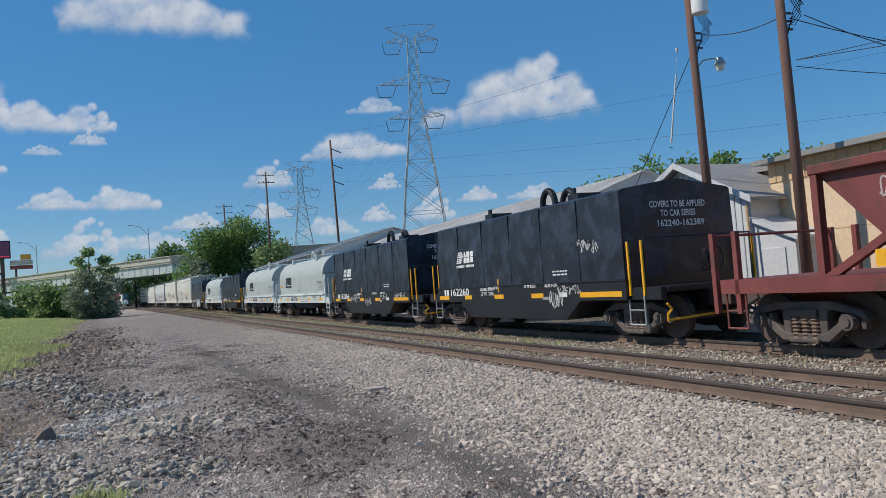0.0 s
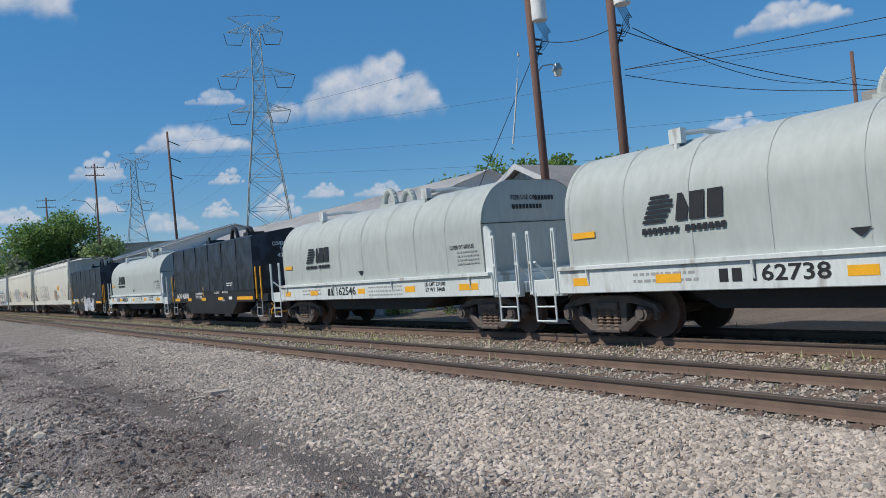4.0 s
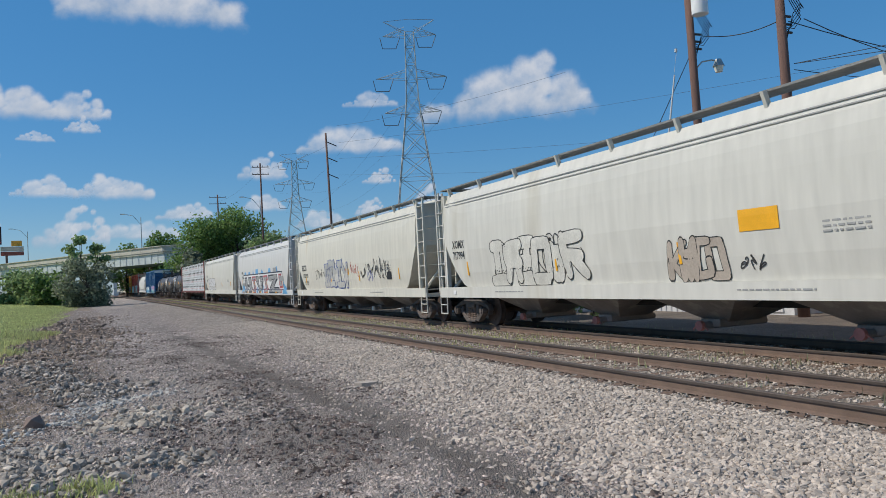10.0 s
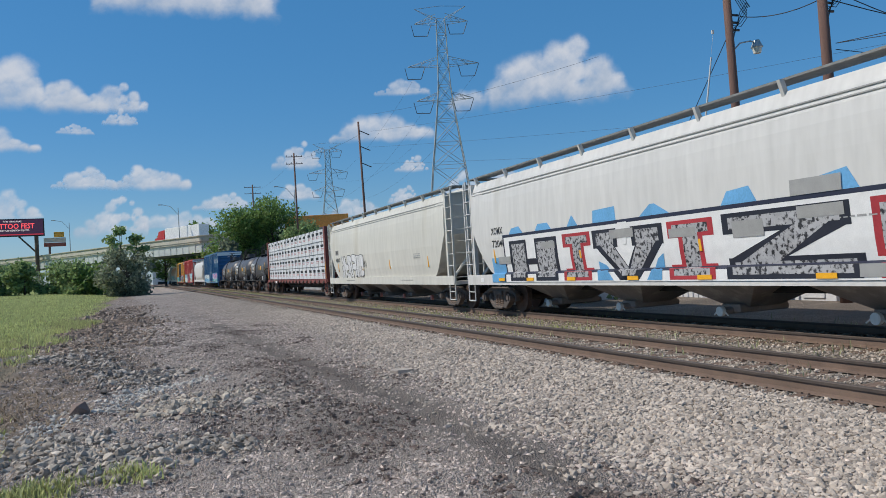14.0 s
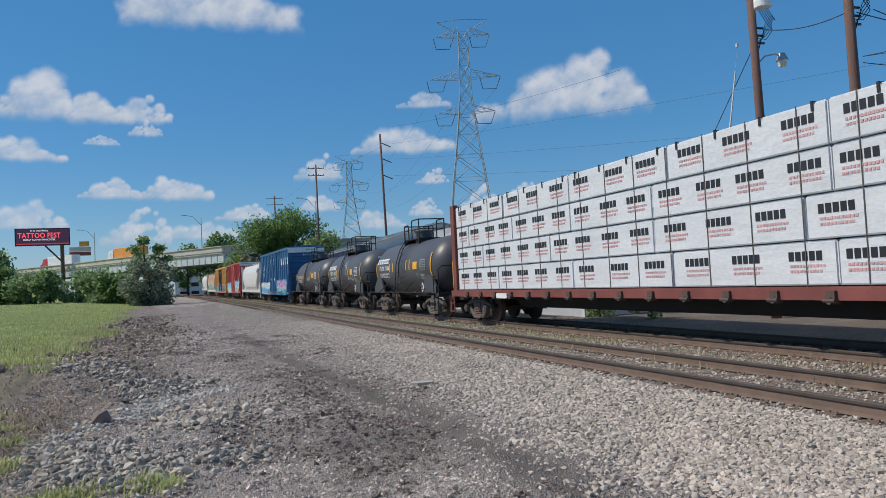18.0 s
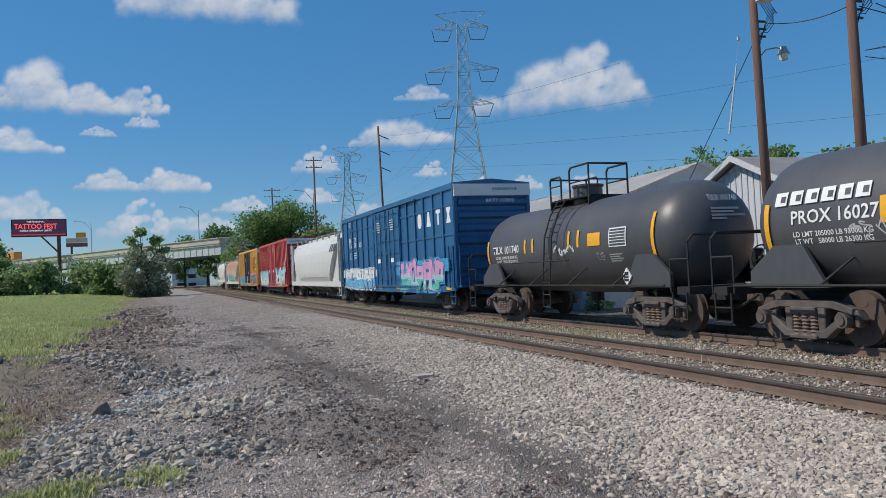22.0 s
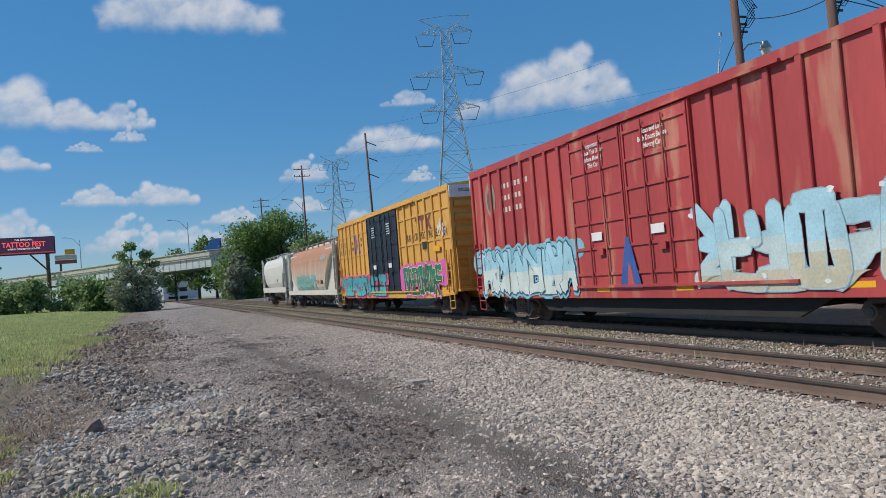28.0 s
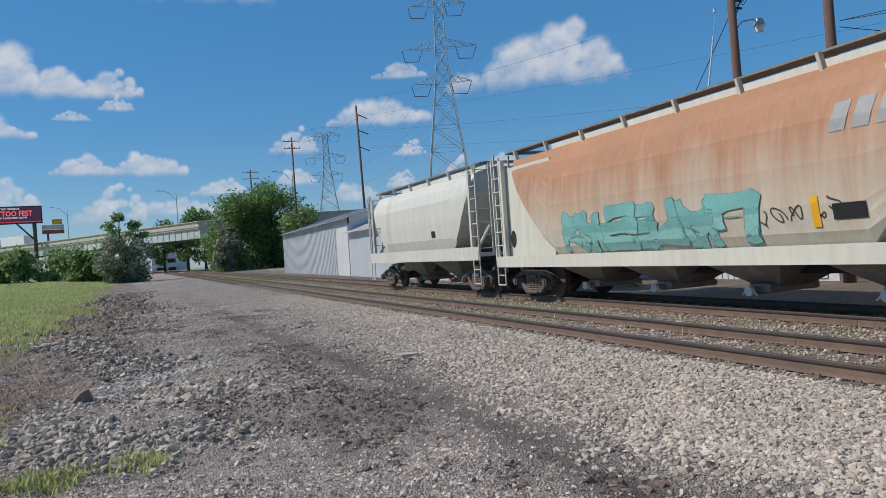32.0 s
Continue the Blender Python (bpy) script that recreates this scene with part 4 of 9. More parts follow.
annex = thing("small_building", "small white ribbed building with a brown gable roof and lean-to", "building")
GX = 19.7
bm = bmesh.new()
prism(bm, [(19.2, 0), (25.6, 0), (25.6, 3.9), (22.4, 5.35), (19.2, 3.9)], "x", GX, 30)
part("wall", bm, M["whitewall"], annex)
bm = bmesh.new()
for k in range(21):
    y = 19.3 + 0.3 * k
    box(bm, GX - 0.03, GX, y, y + 0.05, 0.05, 3.9 + 1.45 * (1 - abs(y - 22.4) / 3.2) - 0.12)
tagged(part("sheet_ribs", bm, M["shed"], annex), kind="stuff")
M["brownroof"] = material("brown_shingle_roof", (0.30, 0.28, 0.265), 0.85, var=0.15, scale=2, bump=0.01)
for ya, za in ((18.8, 3.72), (26.0, 3.72)):
    bm = bmesh.new()
    prism(bm, [(ya, za), (22.4, 5.42), (22.4, 5.54), (ya, za + 0.12)], "x", GX - 0.35, 30.4)
    part("roof", bm, M["brownroof"], annex, "brown roof slope")
    bm = bmesh.new()
    prism(bm, [(ya, za - 0.06), (22.4, 5.36), (22.4, 5.58), (ya, za + 0.16)], "x", GX - 0.41, GX - 0.35)
    part("bargeboard", bm, M["truckwhite"] if "truckwhite" in M else M["whitewall"], annex, "white bargeboard")
bm = bmesh.new()
prism(bm, [(17.5, 0), (19.17, 0), (19.17, 3.05), (17.5, 2.4)], "x", GX, 20.95)
part("lean_to", bm, M["whitewall"], annex)
bm = bmesh.new()
prism(bm, [(17.25, 2.28), (19.17, 3.06), (19.17, 3.2), (17.25, 2.42)], "x", GX - 0.2, 20.98)
part("lean_to_roof", bm, M["whitewall"], annex)
bm = bmesh.new()
box(bm, GX - 0.05, GX - 0.005, 17.9, 18.75, 0.1, 2.1)
dr = part("door", bm, M["truckwhite"] if "truckwhite" in M else M["whitewall"], annex, "white door", bevel=0.01)
bm = bmesh.new()
tube(bm, (GX - 0.1, 18.0, 1.05), (GX - 0.05, 18.0, 1.05), 0.03, 8)
part("handle", bm, M["galv"], dr)
bm = bmesh.new()
tube(bm, (GX - 0.3, 19.0, 0.2), (GX - 0.3, 19.1, 3.6), 0.05, 8)
part("downpipe", bm, M["fascia"], annex)
tan = thing("side_building", "low tan building block beside the warehouse", "building")
bm = bmesh.new()
box(bm, 22.5, 32, 19.6, 21.8, 0, 5.0)
part("wall", bm, M["stucco"], tan)
bm = bmesh.new()
box(bm, 22.2, 32.2, 19.55, 22.0, 5.0, 5.18)
part("roof", bm, M["unit"], tan)

house = thing("white_building", "white two-storey building beyond the bridge", "building")
bm = bmesh.new()
prism(bm, [(1.0, 0), (12.5, 0), (12.5, 6.0), (6.7, 8.6), (1.0, 6.0)], "y", 262, 282)
part("wall", bm, M["brick"], house)
for x in (2.5, 6.0):
    for z in (1.2, 4.0):
        bm = bmesh.new()
        box(bm, x, x + 2.4, 261.9, 262, z, z + 1.3)
        part("window", bm, M["dark"], house)
bm = bmesh.new()
prism(bm, [(0.6, 5.9), (6.7, 8.75), (12.9, 5.9), (12.9, 6.2), (6.7, 9.1), (0.6, 6.2)], "y", 261.6, 282.4)
part("roof", bm, M["roofgrey"], house)

# ---- highway bridge ----
bridge = thing("highway_bridge", "concrete highway bridge on pale steel girders over the railway", "bridge", "", "structure")
AXIS = [Vector(p) for p in ((-150, 390, 0), (-92, 322, 0), (-56, 272, 0), (-26, 229, 0), (-6, 194, 0), (10.5, 166.5, 0), (26, 157, 0), (50, 150, 0), (90, 143, 0), (160, 136, 0))]


def along(offset, z0, z1, a=0, b=None):
    pts = []
    for i, p in enumerate(AXIS):
        d = (AXIS[min(i + 1, len(AXIS) - 1)] - AXIS[max(i - 1, 0)]).normalized()
        nrm = Vector((d.y, -d.x, 0))
        pts.append(p + nrm * offset)
    return pts[a:b]


def ribbon(bm, off0, off1, z0, z1):
    a, b = along(off0, 0, 0), along(off1, 0, 0)
    rows = [[(p.x, p.y, z0), (q.x, q.y, z0), (q.x, q.y, z1), (p.x, p.y, z1)] for p, q in zip(a, b)]
    sheet(bm, rows, closed=True)
    bm.faces.new([bm.verts.new(v) for v in rows[0]]), bm.faces.new([bm.verts.new(v) for v in rows[-1]])


for nm, o0, o1, z0, z1, mt, lb in (("deck", 0.35, -11, 9.9, 10.25, "concrete", ""), ("parapet", 0.5, 0.15, 10.25, 11.35, "concrete", "beige concrete parapet"),
                                   ("parapet", -10.8, -11.15, 10.25, 11.35, "concrete", ""), ("girder", 0.0, -0.35, 7.9, 9.9, "girder", "pale painted plate girder"),
                                   ("girder", -5, -5.35, 7.9, 9.9, "girder_dark", ""), ("girder", -10.4, -10.75, 7.9, 9.9, "girder_dark", ""), ("ledge", 0.75, 0.1, 11.3, 11.45, "concrete", "")):
    bm = bmesh.new()
    ribbon(bm, o0, o1, z0, z1)
    part(nm, bm, M[mt], bridge, lb)
edge = along(0.0, 0, 0)
bm = bmesh.new()
rib_i = 0
for p, q in zip(edge[1:], edge[2:-1]):
    n = int((q - p).length / 2.2)
    for k in range(n):
        c = p.lerp(q, k / n)
        tube(bm, (c.x, c.y, 7.95), (c.x, c.y, 9.88), 0.14, 4)
tagged(part("stiffeners", bm, M["girder"], bridge), kind="stuff")
for x, y in ((17.6, 158.5), (21.5, 163), (13.8, 176), (-8, 194), (-28, 228), (-44, 252), (44, 149)):
    bm = bmesh.new()
    tube(bm, (x, y, -0.5), (x, y, 7.2), 0.75, 12)
    part("pier", bm, M["concrete"], bridge)
bm = bmesh.new()
prism(bm, [(19.5, -0.5), (40, -0.5), (40, 7.9), (24, 7.9)], "y", 156, 172)
part("abutment", bm, M["concrete"], bridge)
bm = bmesh.new()
box(bm, 13.0, 25.0, 157.6, 159.4, 7.1, 7.9)
part("pier_cap", bm, M["concrete"], bridge)

# ---- trucks on the bridge ----
def lorry(colour, cab, label):
    t = thing("lorry", label, "truck", "vehicles on the bridge")
    bm = bmesh.new()
    box(bm, -1.25, 1.25, -7, 6.2, 1.1, 4.0)
    part("trailer", bm, colour, t, bevel=0.05)
    bm = bmesh.new()
    prism(bm, [(6.6, 0.7), (10.4, 0.7), (10.4, 1.9), (9.4, 2.2), (8.8, 3.5), (6.6, 3.7)], "x", -1.2, 1.2)
    part("cab", bm, cab, t, bevel=0.05)
    for y in (-6, -4.8, 6.0, 7.2, 9.6):
        bm = bmesh.new()
        tube(bm, (-1.25, y, 0.5), (1.25, y, 0.5), 0.5, 14)
        part("axle_with_wheels", bm, M["dark"], t)
    return t


M["orange"] = material("orange_trailer", (0.75, 0.30, 0.06), 0.5)
M["truckwhite"] = material("white_trailer", (0.78, 0.78, 0.78), 0.4)
M["truckred"] = material("red_cab", (0.5, 0.03, 0.03), 0.35)
M["truckblue"] = material("blue_cab", (0.03, 0.12, 0.35), 0.35)
LORRIES = [(lorry(M["truckwhite"], M["truckred"], "white trailer lorry with a red cab on the bridge"), 14.0, 265.0, 18.0),
           (lorry(M["orange"], M["truckwhite"], "orange container lorry on the bridge"), 17.0, 247.0, 17.0),
           (lorry(M["truckwhite"], M["truckblue"], "white trailer lorry with a blue cab on the bridge"), 29.0, 257.0, 25.0)]


# ---- towers, poles, lamps, wires ----
def lattice(name, x, y, top, label, yaw):
    t = thing(name, label, "pylon", "transmission towers", m=pose(x, y, 0, 0, 0, yaw))
    levels = [(0, 4.9), (8, 4.0), (14, 3.3), (19, 2.75), (23, 2.2), (27, 1.7), (30, 1.35), (33, 1.05), (36, 0.95), (39, 0.85), (42, 0.8), (44.5, 0.75)]
    k = top / 45.5
    for sx, sy in ((-1, -1), (1, -1), (1, 1), (-1, 1)):
        bm = bmesh.new()
        sheet(bm, [[(sx * w + 0.085 * dx, sy * w + 0.085 * dy, z * k) for dx, dy in ((1, 0), (0, 1), (-1, 0), (0, -1))] for z, w in levels], closed=True)
        part("leg", bm, M["tower"], t)
    bm = bmesh.new()
    for (za, wa), (zb, wb) in zip(levels, levels[1:]):
        cs = ((-1, -1), (1, -1), (1, 1), (-1, 1))
        for (ax, ay), (bx, by) in zip(cs, cs[1:] + cs[:1]):
            tube(bm, (ax * wa, ay * wa, za * k), (bx * wb, by * wb, zb * k), 0.042, 4, cap=False)
            tube(bm, (bx * wa, by * wa, za * k), (ax * wb, ay * wb, zb * k), 0.042, 4, cap=False)
            tube(bm, (ax * wb, ay * wb, zb * k), (bx * wb, by * wb, zb * k), 0.038, 4, cap=False)
    part("bracing", bm, M["tower"], t)
    for z, w in ((44.0, 4.6), (36.6, 6.1), (30.6, 4.9)):
        for s in (-1, 1):
            bm = bmesh.new()
            a = z * k
            for sy in (-0.8, 0.8):
                tube(bm, (s * 0.8, sy, a - 0.2), (s * w, 0, a), 0.042, 4, cap=False)
                tube(bm, (s * 0.8, sy, a + 1.3), (s * w, 0, a), 0.042, 4, cap=False)
                for f in (0.35, 0.65):
                    tube(bm, (s * (0.8 + (w - 0.8) * f), sy * (1 - f), a - 0.15), (s * (0.8 + (w - 0.8) * (f - 0.2)), sy * (1.2 - f), a + 1.2 * (1.2 - f)), 0.032, 4, cap=False)
            arm = part("cross_arm", bm, M["tower"], t)
            bm = bmesh.new()
            o = s * (w - 1.5)
            pipe(bm, [(o + 1.5, 0, a - 0.1), (o + 0.7, 0, a - 2.2), (o - 1.6, 0, a - 2.1), (o - 2.0, 0, a - 0.2)], 0.06, 6)
            part("insulator_string", bm, M["insul"], arm)
    for s in (-1, 1):
        bm = bmesh.new()
        for sy in (-0.7, 0.7):
            tube(bm, (s * 0.7, sy, 44.5 * k), (s * 4.4, 0, 46.6 * k), 0.042, 4, cap=False)
            tube(bm, (0, 0, 46.9 * k), (s * 4.4, 0, 46.6 * k), 0.038, 4, cap=False)
        part("earth_wire_arm", bm, M["tower"], t)
    return t


lattice("transmission_tower", 48.8, 120.4, 45.3, "grey lattice steel transmission tower with six arms", -22)
lattice("transmission_tower", 54.2, 235.5, 41.8, "distant grey lattice transmission tower", -16)


def wood_pole(name, x, y, h, lean, label, arms=(), r=0.16):
    t = thing(name, label, "utility pole", "utility poles", m=pose(x, y, ground_height(x, y) - 0.2, 0, lean, 0))
    bm = bmesh.new()
    tube(bm, (0, 0, 0), (0, 0, h), r, 12, r * 0.7)
    part("pole", bm, M["wood"], t, smooth=True)
    for z, w, ang in arms:
        bm = bmesh.new()
        box(bm, -w / 2, w / 2, -0.06, 0.06, z - 0.06, z + 0.06)
        a = part("cross_arm", bm, M["wood"], t)
        a.rotation_euler.z = radians(ang)
        for k in (-0.45, -0.15, 0.15, 0.45):
            bm = bmesh.new()
            tube(bm, (k * w, 0, z + 0.06), (k * w, 0, z + 0.3), 0.05, 6)
            part("insulator", bm, M["insul"], a)
    return t


def side_pole(x, y, h, lean, label):
    t = wood_pole("utility_pole", x, y, h, lean, label, r=0.2)
    for k in (0.9, 3.2, 5.6):
        bm = bmesh.new()
        tube(bm, (0.1, 0, h - k - 0.4), (1.5, 0, h - k - 1.0), 0.07, 6)
        part("insulator", bm, M["insul"], t)
    return t


side_pole(29.6, 106.0, 23.2, -1.0, "tall leaning wooden pole with three side insulators")
wood_pole("utility_pole", 25.5, 137.6, 23.6, 0.0, "wooden utility pole with two cross arms", ((22.9, 3.0, -10), (21.6, 3.0, -10)), 0.2)
wood_pole("utility_pole", 25.7, 198.3, 24.9, 0.0, "distant wooden utility pole with cross arms", ((24.2, 4.2, -10), (22.6, 4.2, -10)), 0.24)
wood_pole("utility_pole", 40.5, 19.7, 11.4, 0.0, "wooden utility pole behind the warehouse", (), 0.13)
R1 = wood_pole("utility_pole", 18.45, 19.7, 13.2, -1.0, "brown wooden utility pole carrying a transformer and lamp", (), 0.17)
R2 = wood_pole("utility_pole", 19.25, 16.75, 13.2, -0.6, "brown wooden utility pole carrying a transformer", (), 0.18)
for pl, z in ((R1, 10.75), (R2, 10.45)):
    bm = bmesh.new()
    tube(bm, (0.05, -0.46, z - 0.5), (0.05, -0.46, z + 0.55), 0.27, 18)
    tr_ = part("transformer", bm, M["truckwhite"], pl, "pale grey pole transformer can", bevel=0.02)
    bm = bmesh.new()
    tube(bm, (0.05, -0.46, z + 0.55), (0.05, -0.46, z + 0.62), 0.2, 14)
    for s in (-0.1, 0.1):
        tube(bm, (0.05 + s, -0.46, z + 0.62), (0.05 + s, -0.46, z + 0.85), 0.04, 8)
    part("bushing", bm, M["insul"], tr_)
    random.seed(3 if pl is R1 else 4)
    for s in range(5):
        bm = bmesh.new()
        a = Vector((0.12, -0.1, z - 0.3 + 0.12 * s))
        pts = [a, a + Vector((0.25 + 0.1 * s, -0.1, -0.55 - 0.1 * s)), a + Vector((0.55, -0.05, -0.8)), a + Vector((0.3, 0, -1.1)), Vector((0.14, 0, z - 1.35 - 0.12 * s))]
        pipe(bm, pts, 0.012, 5)
        part("loose_cable", bm, M["wire"], pl)
    bm = bmesh.new()
    for s in range(3):
        tube(bm, (0.12, 0, z - 1.0 - 0.25 * s), (0.42, 0, z - 1.0 - 0.25 * s), 0.04, 6)
    part("insulator", bm, M["insul"], pl)
bm = bmesh.new()
pipe(bm, [(0.1, 0, 8.55), (0.35, -0.05, 8.8), (0.75, -0.1, 8.87), (0.98, -0.12, 8.81)], 0.025, 6)
part("lamp_arm", bm, M["galv"], R1)
bm = bmesh.new()
tube(bm, (1.0, -0.12, 8.9), (1.0, -0.12, 8.66), 0.1, 12, 0.2)
part("lamp_head", bm, M["galv"], R1)
bm = bmesh.new()
tube(bm, (1.0, -0.12, 8.66), (1.0, -0.12, 8.46), 0.17, 12, 0.12)
part("lamp_lens", bm, M["glasslamp"], R1, "frosted lamp lens")
def cable(a, b, sag, r=0.014, n=14, label="black overhead power cable", name="overhead_cable"):
    cu = bpy.data.curves.new(name, "CURVE")
    cu.dimensions, cu.bevel_depth, cu.bevel_resolution = "3D", r, 1
    sp = cu.splines.new("POLY")
    sp.points.add(n)
    for i in range(n + 1):
        t = i / n
        p = Vector(a).lerp(Vector(b), t)
        sp.points[i].co = (p.x, p.y, p.z - 4 * sag * t * (1 - t), 1)
    cu.materials.append(M["wire"])
    return tagged(new(name, cu), label, "cable", "overhead cables")


cable((19.84, 16.5, 9.15), (40.4, 19.8, 9.86), 0.9, 0.015)
cable((40.4, 19.8, 9.86), (75, 8, 9.0), 1.0, 0.015)
cable((18.7, 19.6, 9.5), (19.3, 16.85, 9.2), 0.2, 0.015)
cable((19.4, 16.7, 9.1), (37.4, 14.2, 7.9), 0.7, 0.015)
cable((19.5, 16.7, 7.6), (25.6, 11.5, 6.3), 0.25, 0.012)
cable((19.4, 16.6, 7.75), (29.5, -10.0, 7.8), 0.25, 0.011)
cable((19.4, 16.6, 7.75), (29.5, -10.0, 6.0), 0.25, 0.011)
for z0, end in ((22.1, (54, 47.4, 18.5)), (19.8, (59.4, 42.4, 13.9)), (17.4, (59.4, 46.3, 11.4))):
    p0 = Vector((31.0, 106, z0))
    cable(p0, p0 + (Vector(end) - p0) * 1.6, 0.9, 0.011)
cable((31.0, 106, 24.6), (40, 60, 20.5), 0.6, 0.012)
for s_, z in ((-5.2, 34.3), (5.2, 34.3), (-4.0, 28.5), (4.0, 28.5)):
    cable((48.8 + s_ * 0.93, 120.4 - s_ * 0.37, z), (54.2 + s_ * 0.95, 235.5 - s_ * 0.3, z - 3.6), 5, 0.012)
cable((25.5, 137.6, 22.9), (29.6, 106, 21.8), 0.6, 0.012)
cable((25.7, 198.3, 24), (25.5, 137.6, 22.9), 1.0, 0.012)
guy = thing("guy_wire", "pole guy wire with a white strain rod", "guy wire")
bm = bmesh.new()
pipe(bm, [(18.5, 19.72, 9.3), (18.74, 23.3, 5.7), (19.0, 27.0, 1.9), (19.1, 28.4, 0.2)], 0.014, 5)
part("wire", bm, M["wire"], guy)
bm = bmesh.new()
tube(bm, (18.25, 21.14, 6.1), (18.53, 20.9, 8.5), 0.035, 8, 0.025)
tube(bm, (18.53, 20.9, 8.6), (18.62, 20.82, 9.35), 0.006, 5)
tube(bm, (18.6, 20.83, 9.3), (18.6, 20.83, 9.42), 0.05, 8)
part("strain_rod", bm, M["whitewall"], guy, "long white fibreglass rod")


def street_lamp(x, y, z0, h, flip, label):
    t = thing("street_lamp", label, "street lamp", "highway lamps", m=pose(x, y, z0))
    bm = bmesh.new()
    tube(bm, (0, 0, 0), (0, 0, h), 0.11, 8, 0.07)
    part("pole", bm, M["galv"], t)
    bm = bmesh.new()
    pipe(bm, [(0, 0, h - 1.6), (flip * 1.6, 0, h + 0.3), (flip * 3.3, 0, h + 0.7)], 0.055, 6)
    part("arm", bm, M["galv"], t)
    bm = bmesh.new()
    box(bm, min(flip * 3.2, flip * 4.1), max(flip * 3.2, flip * 4.1), -0.15, 0.15, h + 0.6, h + 0.78)
    part("lamp_head", bm, M["galv"], t, bevel=0.04)
    return t


street_lamp(6.6, 176, 11.3, 7.0, -1, "tall highway lamp on the bridge")
street_lamp(-18.5, 216, 11.3, 7.6, -1, "tall highway lamp on the bridge approach")
street_lamp(28.6, 156.2, 11.3, 8.2, -1, "tall highway lamp above the trees")

# ---- billboards ----
bb = thing("billboard", "large dark digital billboard with red lettering on a post", "billboard", m=pose(-32.2, 228, 0, 0, 0, 4))
bm = bmesh.new()
box(bm, -6.6, 6.6, 0, 0.6, 16.6, 21.3)
part("cabinet", bm, M["dark"], bb)
bm = bmesh.new()
box(bm, -6.35, 6.35, -0.06, -0.01, 16.85, 21.1)
part("screen", bm, glow("dark_display", (0.035, 0.012, 0.04), 1.0), bb, "dark lit display")
bm = bmesh.new()
box(bm, -6.35, 6.35, -0.08, -0.065, 17.0, 17.25)
part("screen_band", bm, glow("red_display_band", (0.45, 0.03, 0.05), 1.0), bb)
bm = bmesh.new()
tube(bm, (4.6, 0.3, 0), (4.6, 0.3, 16.6), 0.5, 12)
tube(bm, (4.2, 0.3, 12.5), (0.5, 0.3, 16.6), 0.22, 8)
part("post", bm, M["rusty"], bb)
redlit = glow("red_display_letters", (0.95, 0.10, 0.12), 1.1)
whitelit = glow("white_display_letters", (0.75, 0.7, 0.72), 1.0)
writing("lettering", "TATTOO FEST", 1.9, redlit, bb, Matrix.Translation((-0.8, -0.075, 19.3)) @ pose(0, 0, 0, 90), width=10.2)
writing("lettering", "THE ORIGINAL", 0.55, whitelit, bb, Matrix.Translation((-0.8, -0.075, 20.6)) @ pose(0, 0, 0, 90), width=4.4)
writing("lettering", "ENERGY CONVENTION CENTER", 0.6, whitelit, bb, Matrix.Translation((-0.8, -0.075, 18.2)) @ pose(0, 0, 0, 90), width=7.6)
bb2 = thing("billboard", "small yellow and brown advertising sign on a post", "sign", m=pose(-24.6, 240, 0, 0, 0, 4))
for nm, x0, x1, z0, z1, c in (("panel", -2.6, 3.0, 15.4, 16.7, (0.55, 0.5, 0.42)), ("panel", -2.6, 3.0, 14.2, 15.3, (0.25, 0.07, 0.05)), ("panel", 0.0, 2.6, 16.8, 18.3, (0.75, 0.36, 0.05))):
    bm = bmesh.new()
    box(bm, x0, x1, 0, 0.3, z0, z1)
    part(nm, bm, material("sign_panel", c, 0.5, var=0.1, scale=0.5), bb2, bevel=0.04)
bm = bmesh.new()
tube(bm, (-1.2, 0.3, 0), (-1.2, 0.3, 15), 0.3, 10)
part("post", bm, M["rusty"], bb2)


# ---- clouds ----
cloud_mat = bpy.data.materials.new("cumulus")
cloud_mat.use_nodes = True
N, L = cloud_mat.node_tree.nodes, cloud_mat.node_tree.links
N.remove(N["Principled BSDF"])
a1, tc, nn, nn2 = N.new("ShaderNodeAttribute"), N.new("ShaderNodeTexCoord"), N.new("ShaderNodeTexNoise"), N.new("ShaderNodeTexNoise")
a1.attribute_name = "cloud"
nn.inputs["Scale"].default_value, nn.inputs["Detail"].default_value, nn.inputs["Roughness"].default_value = 0.013, 10, 0.6
nn2.inputs["Scale"].default_value, nn2.inputs["Detail"].default_value = 0.011, 6
L.new(tc.outputs["Object"], nn.inputs["Vector"]), L.new(tc.outputs["Object"], nn2.inputs["Vector"])
sp = N.new("ShaderNodeSeparateColor")
L.new(a1.outputs["Color"], sp.inputs[0])
ad = N.new("ShaderNodeMath")
ad.operation = "MULTIPLY_ADD"
ad.inputs[1].default_value = 1.6
L.new(nn.outputs[0], ad.inputs[0]), L.new(sp.outputs[0], ad.inputs[2])
al = N.new("ShaderNodeMapRange")
al.interpolation_type = "SMOOTHSTEP"
al.inputs[1].default_value, al.inputs[2].default_value, al.inputs[4].default_value = 0.55, 1.85, 0.90
L.new(ad.outputs[0], al.inputs[0])
hgt = N.new("ShaderNodeMath")
hgt.operation = "MULTIPLY_ADD"
hgt.inputs[1].default_value = 0.9
L.new(nn2.outputs[0], hgt.inputs[0]), L.new(sp.outputs[1], hgt.inputs[2])
rampc = N.new("ShaderNodeValToRGB")
rampc.color_ramp.elements[0].position, rampc.color_ramp.elements[0].color = 0.55, (0.36, 0.44, 0.56, 1)
rampc.color_ramp.elements[1].position, rampc.color_ramp.elements[1].color = 1.0, (0.62, 0.645, 0.70, 1)
L.new(hgt.outputs[0], rampc.inputs[0])
